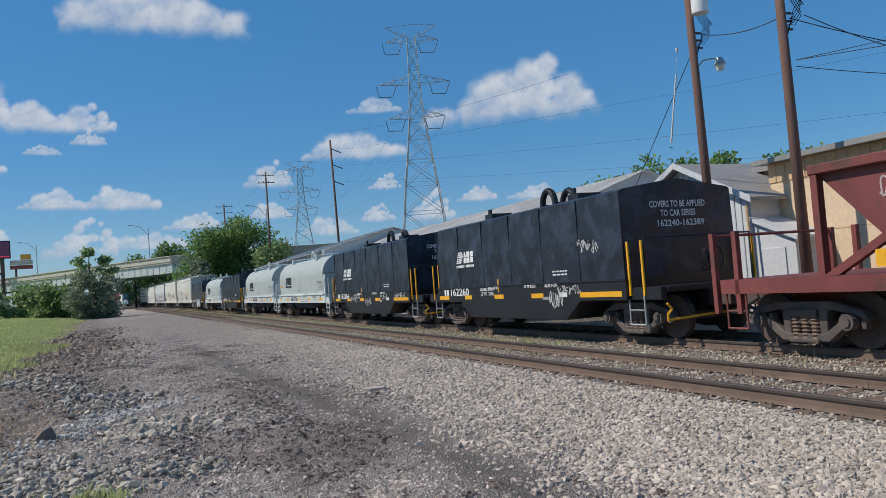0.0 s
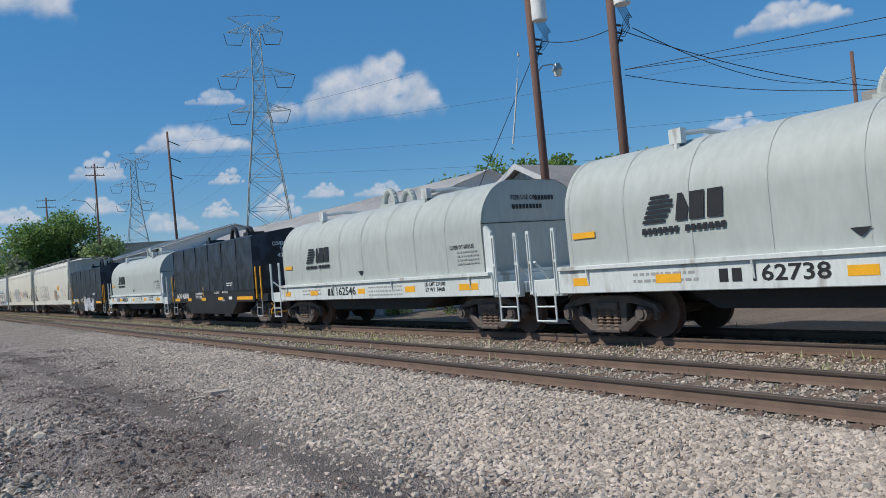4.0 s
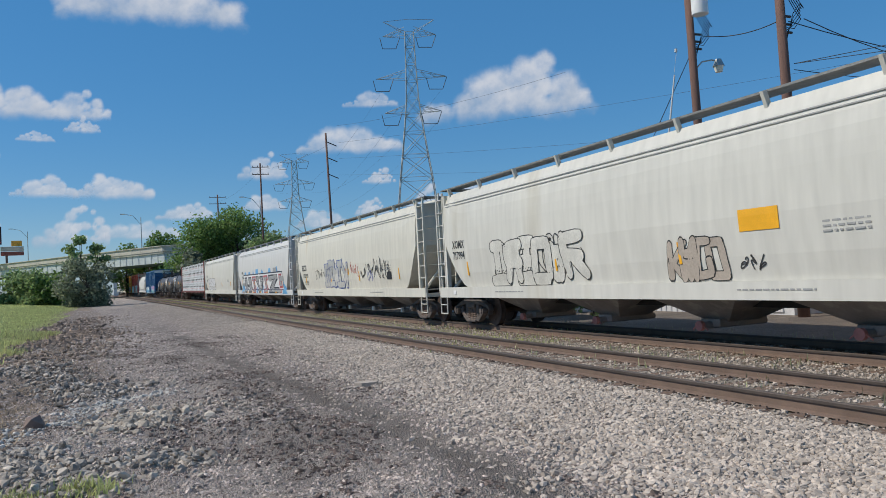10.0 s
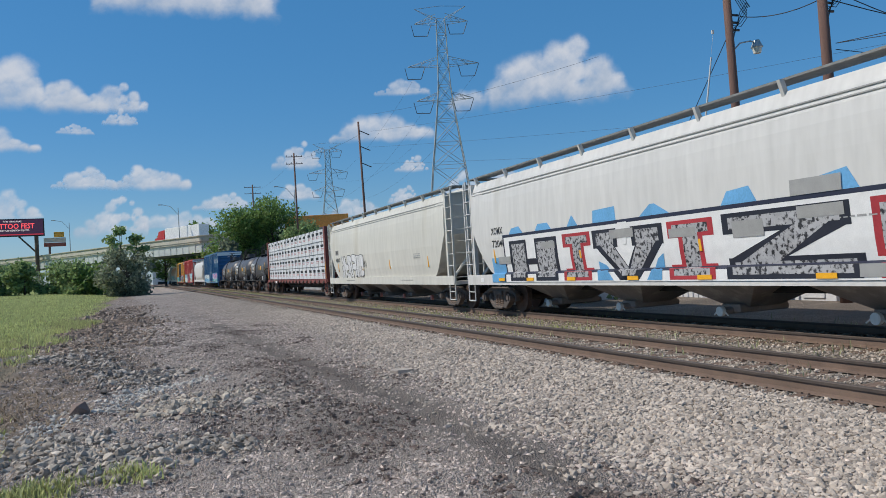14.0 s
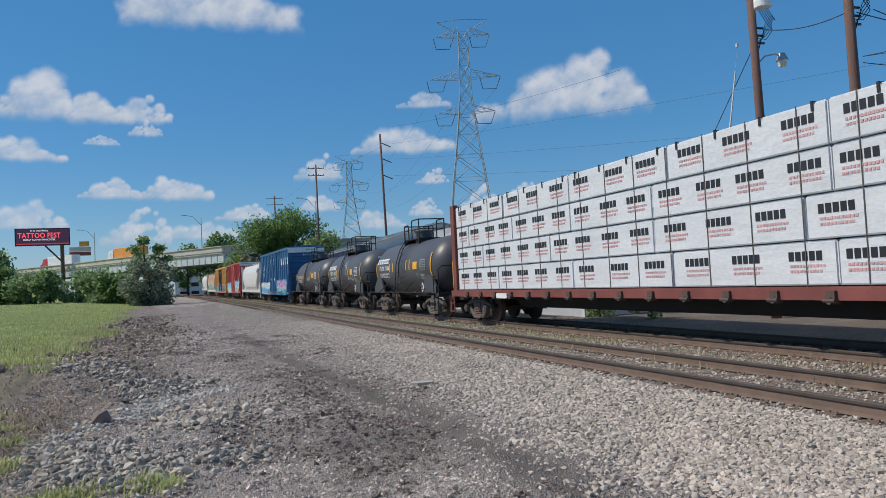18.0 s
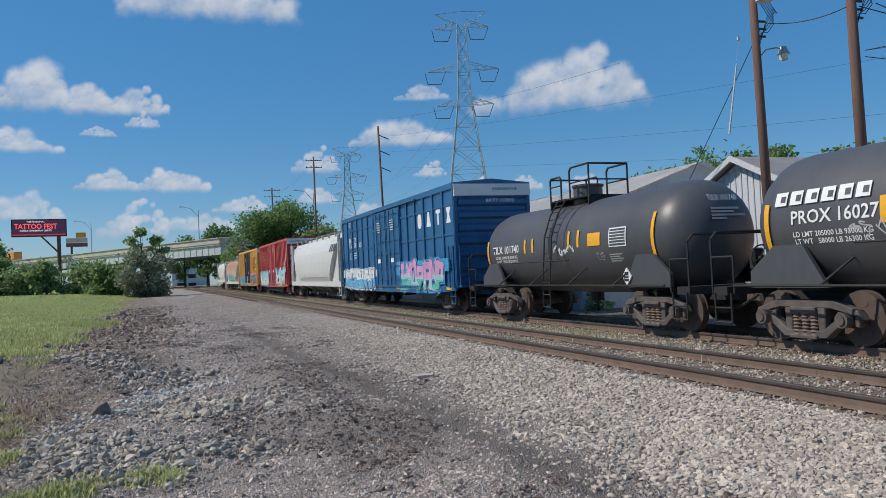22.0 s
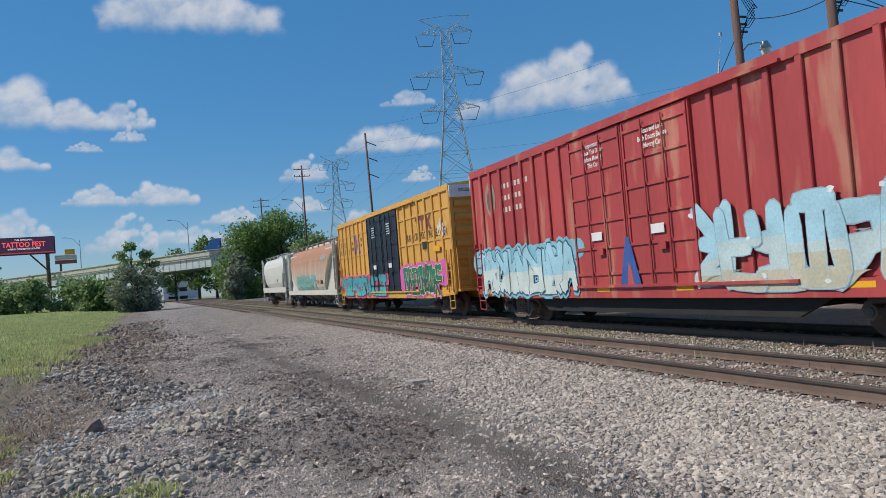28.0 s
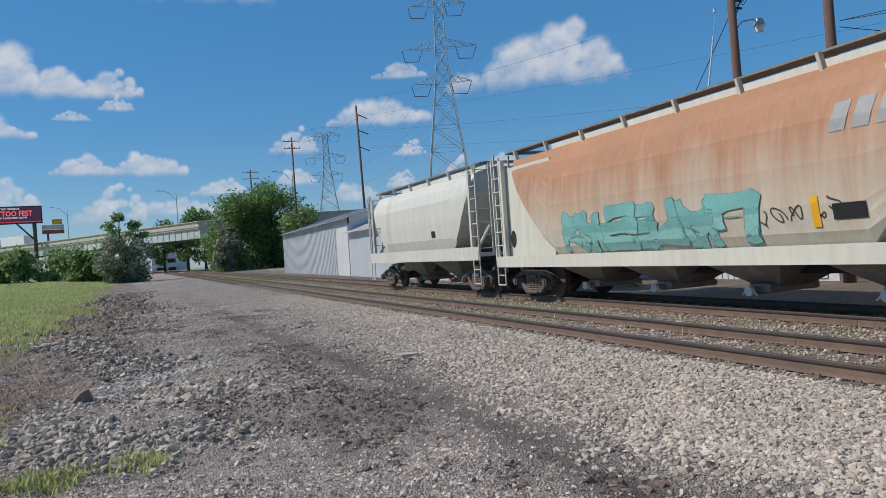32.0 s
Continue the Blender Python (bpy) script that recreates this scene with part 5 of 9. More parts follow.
em, trn, mx = N.new("ShaderNodeEmission"), N.new("ShaderNodeBsdfTransparent"), N.new("ShaderNodeMixShader")
L.new(rampc.outputs[0], em.inputs[0])
L.new(al.outputs[0], mx.inputs[0]), L.new(trn.outputs[0], mx.inputs[1]), L.new(em.outputs[0], mx.inputs[2])
L.new(mx.outputs[0], N["Material Output"].inputs[0])
FAR = 2600.0


def cloud(az0, az1, el0, el1, peak, seed, strength=1.0):
    """A far cumulus between two bearings and two heights, in degrees: a lumpy crown, highest at peak (-1 to 1), over a flat soft base."""
    W_, H_ = FAR * radians(az1 - az0) * 1.5, FAR * radians(el1 - el0) * 1.9
    random.seed(seed)
    tall = (el1 - el0) / (az1 - az0) * 2
    puffs = []
    for k in range(13):
        c = -0.92 + 1.84 * (k + random.uniform(0.1, 0.9)) / 13
        far_ = (c - peak) / (1 - peak if c > peak else 1 + peak)
        high = max(0.05, (1 - abs(far_) ** 1.3) * random.uniform(0.65, 1.0))
        r = random.uniform(0.10, 0.24) * (1.1 - 0.5 * abs(c))
        for f in (1.0, 0.55, 0.2):
            puffs.append((c + random.uniform(-0.05, 0.05), max(0.05, high * f - 0.5 * r / tall), r * random.uniform(0.85, 1.25)))
    nxc, nyc = 64, 34
    vs, cs = [], []
    for j in range(nyc + 1):
        for i in range(nxc + 1):
            p, q = (i / nxc - 0.5) * 3.0, (j / nyc) * 1.9 - 0.45
            p_ = p + 0.05 * noise.noise(Vector((p * 6, q * 4, seed)))
            best, lit = -1.5, 0.0
            for c, h, r in puffs:
                g = 1 - math.hypot((p_ - c) / r, (q - h) * tall / r)
                if g > best:
                    best, lit = g, (q - h) * tall / r
            d = min(best * 1.6 + 0.12, (q + 0.10) * 3.4 + 0.25 * noise.noise(Vector((p * 3, seed, 9))))
            d = max(-1.5, min(0.75, d)) - 0.55 * (1 - strength)
            rim = min(1, 10 * (0.5 - abs(i / nxc - 0.5)), 10 * (0.5 - abs(j / nyc - 0.5)))
            vs.append(((i / nxc - 0.5) * W_, (j / nyc - 0.5) * H_, 0))
            cs += [d * rim - 1.5 * (1 - rim), 0.22 + 0.42 * q + 0.14 * max(-1.0, min(1.0, lit)), 0, 1]
    qs = [(j * (nxc + 1) + i, j * (nxc + 1) + i + 1, (j + 1) * (nxc + 1) + i + 1, (j + 1) * (nxc + 1) + i) for j in range(nyc) for i in range(nxc)]
    me = fast_mesh("cloud", vs, qs, cloud_mat)
    me.color_attributes.new("cloud", "FLOAT_COLOR", "POINT").data.foreach_set("color", cs)
    a, e = radians((az0 + az1) / 2), radians(el0 + (el1 - el0) * 0.5)
    at_ = Vector((math.sin(a) * math.cos(e), math.cos(a) * math.cos(e), math.sin(e))) * FAR
    ob = new("cloud", me)
    ob.matrix_basis = look(at_, at_ * 2) @ pose(0, 0, 0)
    ob.visible_shadow = False
    return tagged(ob, "white fair-weather cumulus cloud in the blue sky", "cloud", "clouds", "structure")


for k_, c_ in enumerate(((22.9, 35.6, 11.9, 16.0, 0.45, 1.0), (16.5, 21.0, 13.0, 14.1, 0.2, 0.55), (13.2, 21.3, 9.8, 11.6, -0.1, 0.85), (17.9, 20.5, 7.4, 8.5, 0.3, 0.85),
                         (8.8, 12.6, 8.0, 9.9, 0.3, 0.8), (8.9, 12.2, 5.7, 7.0, 0.1, 0.85), (20.8, 24.4, 4.8, 7.2, 0.2, 0.85), (17.2, 19.8, 5.0, 6.8, 0.3, 0.8), (24.5, 27.8, 6.0, 7.1, 0.2, 0.85),
                         (28.3, 32.4, 5.8, 7.0, 0.2, 0.8), (57.0, 64.0, 14.2, 16.0, 0.1, 0.9), (62.0, 65.0, 16.2, 17.0, 0.3, 0.5), (-10.8, -2.0, 12.2, 15.2, -0.35, 0.95), (-5.8, 0.4, 12.1, 14.0, 0.6, 0.7),
                         (-2.6, -0.2, 11.2, 12.3, 0.1, 0.65), (-12.0, -6.4, 9.4, 10.9, -0.3, 0.85), (-5.4, -3.0, 10.5, 11.2, 0.0, 0.55), (-5.9, -1.8, 6.9, 8.3, 0.2, 0.9), (-2.2, 3.1, 6.8, 8.5, -0.1, 0.9),
                         (-4.8, 0.2, 3.6, 6.7, 0.5, 0.8), (3.1, 7.0, 5.2, 6.4, 0.4, 0.85), (-1.0, 5.2, 3.9, 5.1, 0.1, 0.6), (-12.5, -6.4, 4.8, 6.8, 0.2, 0.6), (-3.4, 9.8, 18.9, 22.4, 0.0, 0.95),
                         (5.0, 9.5, 3.6, 5.0, 0.1, 0.6), (12.6, 17.0, 4.2, 5.9, 0.0, 0.6), (54.0, 59.0, 7.4, 9.2, 0.1, 0.85), (33, 38, 4.6, 6.2, 0.0, 0.6), (-28, -16, 7, 11, 0.2, 0.9), (85, 99, 9, 14, 0.1, 0.9), (-70, -52, 8, 13, -0.2, 0.9))):
    cloud(*c_[:5], k_ + 1, c_[5])


# ---- train: shared running gear ----
WR = 0.46
bm = bmesh.new()
for s in (-1, 1):
    x = s * 0.72
    tube(bm, (x - 0.065, 0, 0), (x + 0.065, 0, 0), WR, 28)
    tube(bm, (x - s * 0.075, 0, 0), (x - s * 0.045, 0, 0), WR + 0.025, 28)
    tube(bm, (x + s * 0.06, 0, 0), (x + s * 0.12, 0, 0), 0.15, 14)
tube(bm, (-1.15, 0, 0), (1.15, 0, 0), 0.085, 10)
for s in (-1, 1):
    for k in range(6):
        a = k * math.pi / 3
        tube(bm, (s * 0.785, 0.28 * math.cos(a), 0.28 * math.sin(a)), (s * 0.795, 0.28 * math.cos(a), 0.28 * math.sin(a)), 0.05, 6)
WHEELSET = finish(bm, "wheelset", M["rusty"])
bm = bmesh.new()
prism(bm, [(-1.2, 0.46), (-1.1, 0.62), (-0.6, 0.78), (0.6, 0.78), (1.1, 0.62), (1.2, 0.46), (1.0, 0.54), (0.56, 0.64), (-0.56, 0.64), (-1.0, 0.54)], "x", -0.09, 0.08)
prism(bm, [(-0.98, 0.52), (-0.46, 0.12), (0.46, 0.12), (0.98, 0.52), (0.78, 0.53), (0.38, 0.25), (-0.38, 0.25), (-0.78, 0.53)], "x", -0.10, 0.08)
for y in (-0.36, 0.36):
    prism(bm, [(y - 0.07, 0.2), (y + 0.07, 0.2), (y + 0.09, 0.68), (y - 0.09, 0.68)], "x", -0.08, 0.07)
for y in (-1.07, -0.72, 0.72, 1.07):
    box(bm, -0.07, 0.07, y - 0.045, y + 0.045, 0.34, 0.58)
box(bm, -0.15, 0.1, -0.30, 0.30, 0.10, 0.17)
box(bm, -0.14, 0.1, -0.28, 0.28, 0.54, 0.66)
SIDE_FRAME = finish(bm, "side_frame", M["steel"], 0.015)
bm = bmesh.new()
turns_ = []
for k in range(25):
    z = 0.17 + 0.37 * k / 24
    r = 0.062 + 0.028 * (0.5 + 0.5 * math.cos(k * math.pi / 2))
    turns_.append([(-0.04 + r * math.cos(q * math.pi / 5), r * math.sin(q * math.pi / 5), z) for q in range(10)])
sheet(bm, turns_, closed=True)
SPRINGS = finish(bm, "spring", M["rail"])
bm = bmesh.new()
tube(bm, (-0.12, 0, 0), (0.02, 0, 0), 0.13, 14)
tube(bm, (-0.15, 0, 0), (-0.12, 0, 0), 0.08, 10)
BEARING = finish(bm, "bearing_cap", M["steel"])
bm = bmesh.new()
box(bm, -1.1, 1.1, -0.2, 0.2, 0.42, 0.66)
box(bm, -0.95, 0.95, -0.95, -0.88, 0.36, 0.46)
box(bm, -0.95, 0.95, 0.88, 0.95, 0.36, 0.46)
tube(bm, (0, 0, 0.6), (0, 0, 0.85), 0.25, 14)
BOLSTER = finish(bm, "truck", M["steel"], 0.01)
bm = bmesh.new()
tube(bm, (0, -1.05, 0.85), (0, 0, 0.85), 0.11, 8)
box(bm, -0.16, 0.16, -1.25, -0.9, 0.70, 1.0)
box(bm, -0.10, 0.12, -1.38, -1.2, 0.72, 0.98)
box(bm, -0.2, 0.2, -0.4, -0.1, 0.66, 1.04)
COUPLER = finish(bm, "coupler", M["rusty"], 0.015)
bm = bmesh.new()
pipe(bm, [(0.3, 0.0, 0.8), (0.32, -0.35, 0.62), (0.2, -0.75, 0.5), (0.05, -1.1, 0.52), (0.0, -1.3, 0.62)], 0.03, 6)
AIRHOSE = finish(bm, "air_hose", M["dark"])
WHEELS = []


def truck(car, y):
    t = part("truck", BOLSTER, None, car)
    t.location.y = y
    for s in (-1, 1):
        f = part("side_frame", SIDE_FRAME, None, t)
        f.matrix_basis = pose(s * 1.02, 0, 0, 0, 0, 0 if s < 0 else 180)
        for dy in (-0.19, 0, 0.19):
            g = part("spring", SPRINGS, None, t)
            g.matrix_basis = pose(s * 1.02, dy, 0, 0, 0, 0 if s < 0 else 180)
    for dy in (-0.89, 0.89):
        w = part("wheelset", WHEELSET, None, t)
        w.location = (0, dy, WR)
        WHEELS.append(w)
        b = part("bearing_cap", BEARING, None, t)
        b.location = (-1.12, dy, WR)
    return t


CARS = []


def car_root(name, label, category, u0, u1, trucks):
    """A car between the train positions u0 and u1, with its running gear. Its space: origin on the rail heads at mid-length, -x towards the viewer."""
    c = thing(name, label, category, "freight train")
    CARS.append((c, (u0 + u1) / 2))
    half = (u1 - u0) / 2
    for y in trucks:
        truck(c, y)
    for s in (-1, 1):
        k = part("coupler", COUPLER, None, c)
        k.matrix_basis = pose(0, s * (half - 0.0), 0, 0, 0, 0 if s < 0 else 180)
        k = part("air_hose", AIRHOSE, None, c)
        k.matrix_basis = pose(0, s * (half - 0.05), 0, 0, 0, 0 if s < 0 else 180)
    return c, half


def ladder(car, x, y, z0, z1, w, mat, n=None, along="y", name="ladder"):
    bm = bmesh.new()
    n = n or int((z1 - z0) / 0.38)
    ends = ((x, y - w / 2), (x, y + w / 2)) if along == "y" else ((x - w / 2, y), (x + w / 2, y))
    for ex, ey in ends:
        box(bm, ex - 0.025, ex + 0.025, ey - 0.025, ey + 0.025, z0, z1)
    for i in range(n):
        z = z0 + (z1 - z0) * (i + 0.5) / n
        tube(bm, (*ends[0], z), (*ends[1], z), 0.017, 6)
    return part(name, bm, mat, car)


def stirrup(car, x, y, z0, z1, w, mat):
    bm = bmesh.new()
    pipe(bm, [(x, y - w / 2, z1), (x, y - w / 2, z0), (x, y + w / 2, z0), (x, y + w / 2, z1)], 0.022, 6)
    tube(bm, (x, y - w / 2, (z0 + z1) / 2), (x, y + w / 2, (z0 + z1) / 2), 0.018, 6)
    return part("step", bm, mat, car)


def handbrake(car, x, y, z, mat):
    """A brake wheel on a gear housing, on an end that looks towards -y."""
    bm = bmesh.new()
    box(bm, x - 0.14, x + 0.14, y, y + 0.18, z - 0.25, z + 0.22)
    hb = part("handbrake", bm, mat, car, bevel=0.03)
    bm = bmesh.new()
    n = 16
    ring = [(x + 0.28 * math.cos(2 * math.pi * i / n), y - 0.07, z + 0.28 * math.sin(2 * math.pi * i / n)) for i in range(n + 1)]
    pipe(bm, ring, 0.018, 6)
    for i in range(0, n, 3):
        tube(bm, (x, y - 0.05, z), ring[i], 0.014, 5)
    tube(bm, (x, y - 0.09, z), (x, y + 0.02, z), 0.06, 8)
    part("brake_wheel", bm, mat, hb)
    bm = bmesh.new()
    for i in range(7):
        box(bm, x - 0.02, x + 0.02, y - 0.03, y + 0.01, z - 0.34 - i * 0.09, z - 0.28 - i * 0.09)
    part("brake_chain", bm, M["steel"], hb)


def patch(car, name, x, y0, y1, z0, z1, mat, label="", t=0.006):
    bm = bmesh.new()
    box(bm, x - t, x, min(y0, y1), max(y0, y1), z0, z1)
    return part(name, bm, mat, car, label)


def bars(car, x, y, z, w, h, rows, mat, seed=1, name="small_print"):
    """Lines of small unreadable print as plain bars. y is the edge towards +y."""
    random.seed(seed)
    bm = bmesh.new()
    for r in range(rows):
        yy = y
        while yy > y - w:
            d = min(random.uniform(0.05, 0.17), yy - (y - w))
            if d > 0.03:
                box(bm, x - 0.004, x, yy - d, yy, z - (r + 0.66) * h / rows, z - (r + 0.24) * h / rows)
            yy -= d + 0.04
    ob = part(name, bm, mat, car)
    ob["kind"] = "stuff"
    return ob


def emblem(car, x, y, z, s, mat):
    """The operator's mark as plain shapes: slanted bars and a block with a line of bars below."""
    bm = bmesh.new()
    for i in range(6):
        zz = z + s * (0.27 - 0.098 * i)
        a, b = 0.78 + 0.05 * i, 0.16 + 0.075 * abs(i - 1.5)
        prism(bm, [(y + s * a, zz), (y + s * (b + 0.03), zz), (y + s * b, zz + 0.068 * s), (y + s * (a - 0.03), zz + 0.068 * s)], "x", x - 0.005, x)
    prism(bm, [(y + s * 0.17, z - 0.22 * s), (y - s * 0.10, z - 0.22 * s), (y - s * 0.17, z + 0.02 * s), (y - s * 0.05, z + 0.33 * s), (y + s * 0.06, z + 0.33 * s)], "x", x - 0.005, x)
    for a in (0.20, 0.62):
        prism(bm, [(y - s * (a - 0.03), z - 0.22 * s), (y - s * (a + 0.31), z - 0.22 * s), (y - s * (a + 0.37), z + 0.33 * s), (y - s * (a + 0.03), z + 0.33 * s)], "x", x - 0.005, x)
    for i in range(15):
        if i != 7:
            yy = y + s * (1.06 - 0.138 * i)
            prism(bm, [(yy, z - 0.45 * s), (yy - 0.10 * s, z - 0.45 * s), (yy - 0.125 * s, z - 0.32 * s), (yy - 0.025 * s, z - 0.32 * s)], "x", x - 0.005, x)
    return part("emblem", bm, mat, car, "operator's mark in plain bars")


INKS = {}


def ink(c):
    if c not in INKS:
        INKS[c] = material("spray_paint", c, 0.5, var=0.18, scale=1.6, fine=0.12)
    return INKS[c]


def clip_half(z, prof):
    for (z0, x0), (z1, x1) in zip(prof, prof[1:]):
        if z0 <= z <= z1:
            return x0 + (x1 - x0) * (z - z0) / (z1 - z0)
    return prof[0][1] if z < prof[0][0] else prof[-1][1]


# strokes of abstract sprayed signs: from and to, across and up their cell
STROKES = (((0.15, 0, 0.42, 1), (0.85, 0, 0.58, 1), (0.3, 0.35, 0.7, 0.35)), ((0.9, 0.95, 0.12, 0.9), (0.14, 0.9, 0.16, 0.55), (0.12, 0.52, 0.88, 0.46), (0.86, 0.45, 0.84, 0.1), (0.9, 0.05, 0.08, 0.05)),
           ((0.16, 0, 0.16, 1), (0.16, 0.95, 0.82, 0.88), (0.82, 0.86, 0.78, 0.52), (0.2, 0.48, 0.78, 0.5), (0.42, 0.46, 0.95, 0)), ((0.14, 0, 0.16, 1), (0.16, 1, 0.84, 0), (0.86, 0, 0.86, 1)),
           ((0.16, 0, 0.14, 1), (0.16, 0.95, 0.9, 1), (0.16, 0.5, 0.76, 0.5), (0.16, 0.04, 0.92, 0.0)), ((0.16, 0, 0.16, 1), (0.2, 0.48, 0.9, 1), (0.36, 0.52, 0.96, 0)),
           ((0.15, 0.1, 0.15, 0.9), (0.85, 0.1, 0.85, 0.9), (0.15, 0.95, 0.85, 0.95), (0.15, 0.05, 0.85, 0.05)), ((0.05, 1, 0.95, 1), (0.5, 0, 0.5, 1), (0.2, 0.0, 0.8, 0.0)))


def graffiti(car, y_left, y_right, z0, z1, seed, fills, line, halo=None, n=5, skin=None, label="spray-painted graffiti lettering", base=-1.6, wild=False, gleam=None, puff=0.0, edge=0.05):
    """A row of overlapping abstract sprayed signs on the viewer's side, built of outlined strokes with shades and gleams; skin gives the side's x by height."""
    random.seed(seed)
    skin = skin or (lambda z: base)
    w, h = (y_left - y_right) / n, z1 - z0
    shapes = []
    for i in range(n):
        y0_, tilt, wide = y_left - w * i + 0.1 * w, random.uniform(-0.2, 0.2), w * random.uniform(1.15, 1.4)
        drop, tall = random.uniform(-0.05, 0.05), h * random.uniform(0.9, 1.06)
        thick = (0.19 if wild else 0.21) * min(w, 0.75 * h) * random.uniform(0.9, 1.12)
        strokes = []
        flip_u, flip_v = random.random() < 0.6, random.random() < 0.6
        sign = list(random.choice(STROKES)[:3]) + random.sample(random.choice(STROKES), 2)
        for ua, va, ub, vb in sign:
            ua, ub = (1 - ua, 1 - ub) if flip_u else (ua, ub)
            va, vb = (1 - va, 1 - vb) if flip_v else (va, vb)
            ja, jb = (random.uniform(-0.06, 0.06) for _ in (0, 1))
            pa = Vector((y0_ - wide * (ua + ja + tilt * va), z0 + tall * (0.1 + 0.8 * va + drop)))
            pb = Vector((y0_ - wide * (ub + jb + tilt * vb), z0 + tall * (0.1 + 0.8 * vb + drop)))
            d = (pb - pa).normalized()
            side = Vector((-d.y, d.x))
            pa, pb = pa - d * thick * 0.5, pb + d * thick * (random.choice((0.5, 0.6, 1.3)) if wild else 0.5)
            mid_, ln = (pa + pb) / 2, (pb - pa).length / 2
            fa, fb = (random.uniform(0.85, 1.5) if wild else random.uniform(0.95, 1.15) for _ in (0, 1))
            if wild:
                out = [(-1, -fa), (-0.4, -0.9), (0.4, -0.9), (0.95, -fb), (1.08, -0.1), (0.9, fb), (0.4, 0.9), (-0.4, 0.95), (-0.95, fa), (-1.08, 0.2)]
            else:
                out = [(-0.86, -fa * 0.8), (-0.4, -1.0), (0.4, -1.0), (0.86, -fb * 0.8), (1.0, -0.3), (1.0, 0.3), (0.86, fb * 0.8), (0.4, 1.0), (-0.4, 1.0), (-0.86, fa * 0.8), (-1.0, 0.3), (-1.0, -0.3)]
            ring = [tuple(mid_ + d * (u * ln) + side * (v * thick)) for u, v in out]
            strokes.append((mid_.x, mid_.y, ring))
        shapes.append((y0_ - wide / 2, z0 + h / 2, wide / 2, h / 2, strokes))
    top, low = z1 + 0.12 * h, z0 - 0.03
    g = None

    def put(bm, cy, cz, ring, grow, lift, z_max=99.0, shrink=1.0):
        loops = []
        for f in (0.0, 0.35, 0.7, 1.0):
            lp = []
            for y, z in ring:
                d = math.hypot(y - cy, z - cz) + 1e-6
                k = shrink * (d + grow) / d * f
                yy, zz = cy + (y - cy) * k, cz + (z - cz) * k
                zz = min(max(zz, low - grow), top, z_max)
                lp.append((skin(zz) - lift, yy, zz))
            loops.append(lp)
        vs = [[bm.verts.new(p) for p in lp] for lp in loops[1:]]
        c0 = bm.verts.new(loops[0][0])
        q = len(ring)
        for k in range(q):
            bm.faces.new((c0, vs[0][k], vs[0][(k + 1) % q]))
            for u in (0, 1):
                bm.faces.new((vs[u][k], vs[u + 1][k], vs[u + 1][(k + 1) % q], vs[u][(k + 1) % q]))

    def layer(name, colour, bm):
        nonlocal g
        ob = part(name if g else "graffiti", bm, ink(colour), g or car, "" if g else label)
        ob["kind"] = "stuff"
        g = g or ob

    def disc(y, z, r, m=9):
        return [(y + r * math.cos(6.2832 * k / m), z + r * 0.85 * math.sin(6.2832 * k / m)) for k in range(m)]

    if halo:
        bm = bmesh.new()
        k = 0
        y = y_left + 0.5 * w
        while y > y_right - 0.5 * w:
            r = random.uniform(0.2, 0.34) * h
            z = z1 - r * 0.7 + puff * h * random.uniform(0.0, 1.0)
            put(bm, y, z, disc(y, z, r, 12), 0, 0.003 + 0.0003 * (k % 5))
            if puff:
                put(bm, y, z - r, disc(y, z - r, r * 1.2, 12), 0, 0.0045 + 0.0003 * (k % 5))
            y -= r * 0.9
            k += 1
        for i, (cy, cz, hw, hh, strokes) in enumerate(shapes):
            for j, (sy, sz, ring) in enumerate(strokes):
                put(bm, sy, sz, ring, 0.13, 0.005 + 0.0003 * (i % 8) + 0.00005 * j)
        layer("halo_spray", halo, bm)
    parts_ = {}

    def add(name, colour, *a):
        parts_.setdefault((name, colour), bmesh.new())
        put(parts_[(name, colour)], *a)

    for i, (cy, cz, hw, hh, strokes) in enumerate(shapes):
        lift = 0.009 + 0.0028 * ((i * 3) % max(n, 2) % 9)
        cuts_ = [cz - hh * (0.05 + 0.4 * f) + random.uniform(-0.12, 0.12) * h for f in range(len(fills))]
        for j, (sy, sz, ring) in enumerate(strokes):
            if line:
                add("outline_spray", line, sy, sz, ring, edge, lift + 0.0001 * j)
            add("fill_spray", fills[0], sy, sz, ring, 0.0, lift + 0.0006 + 0.0001 * j)
            for f, cl in enumerate(fills[1:]):
                z_ = cuts_[f]
                if sz - 0.05 < z_ + 0.3 * h:
                    add("shade_spray", cl, sy, min(sz, z_ - 0.04), ring, -0.015, lift + 0.0012 + 0.0001 * j + 0.0004 * f, z_)
            if gleam and random.random() < 0.35:
                y, z = ring[3]
                r = random.uniform(0.02, 0.04) * h
                add("highlight_spray", gleam, y, z, [(y + (p - y) * random.uniform(0.5, 1.7), q) for p, q in disc(y, z, r)], 0, lift + 0.0023)
    for (name, colour), bm in parts_.items():
        layer(name, colour, bm)
    return g


def block(car, name, quads, mat, skin, lift, label=""):
    """Flat painted four-sided shapes that follow the car's side."""
    bm = bmesh.new()
    for a, b, c, d in quads:
        grid = []
        for j in range(25):
            v = j / 24
            l, r = [a[k] + (d[k] - a[k]) * v for k in (0, 1)], [b[k] + (c[k] - b[k]) * v for k in (0, 1)]
            grid.append([(skin(z) - lift, y, z) for y, z in ((l[0] + (r[0] - l[0]) * u, l[1] + (r[1] - l[1]) * u) for u in (0, 0.25, 0.5, 0.75, 1))])
        sheet(bm, grid)
    ob = part(name, bm, mat, car, label)
    ob["kind"] = "stuff"
    return ob


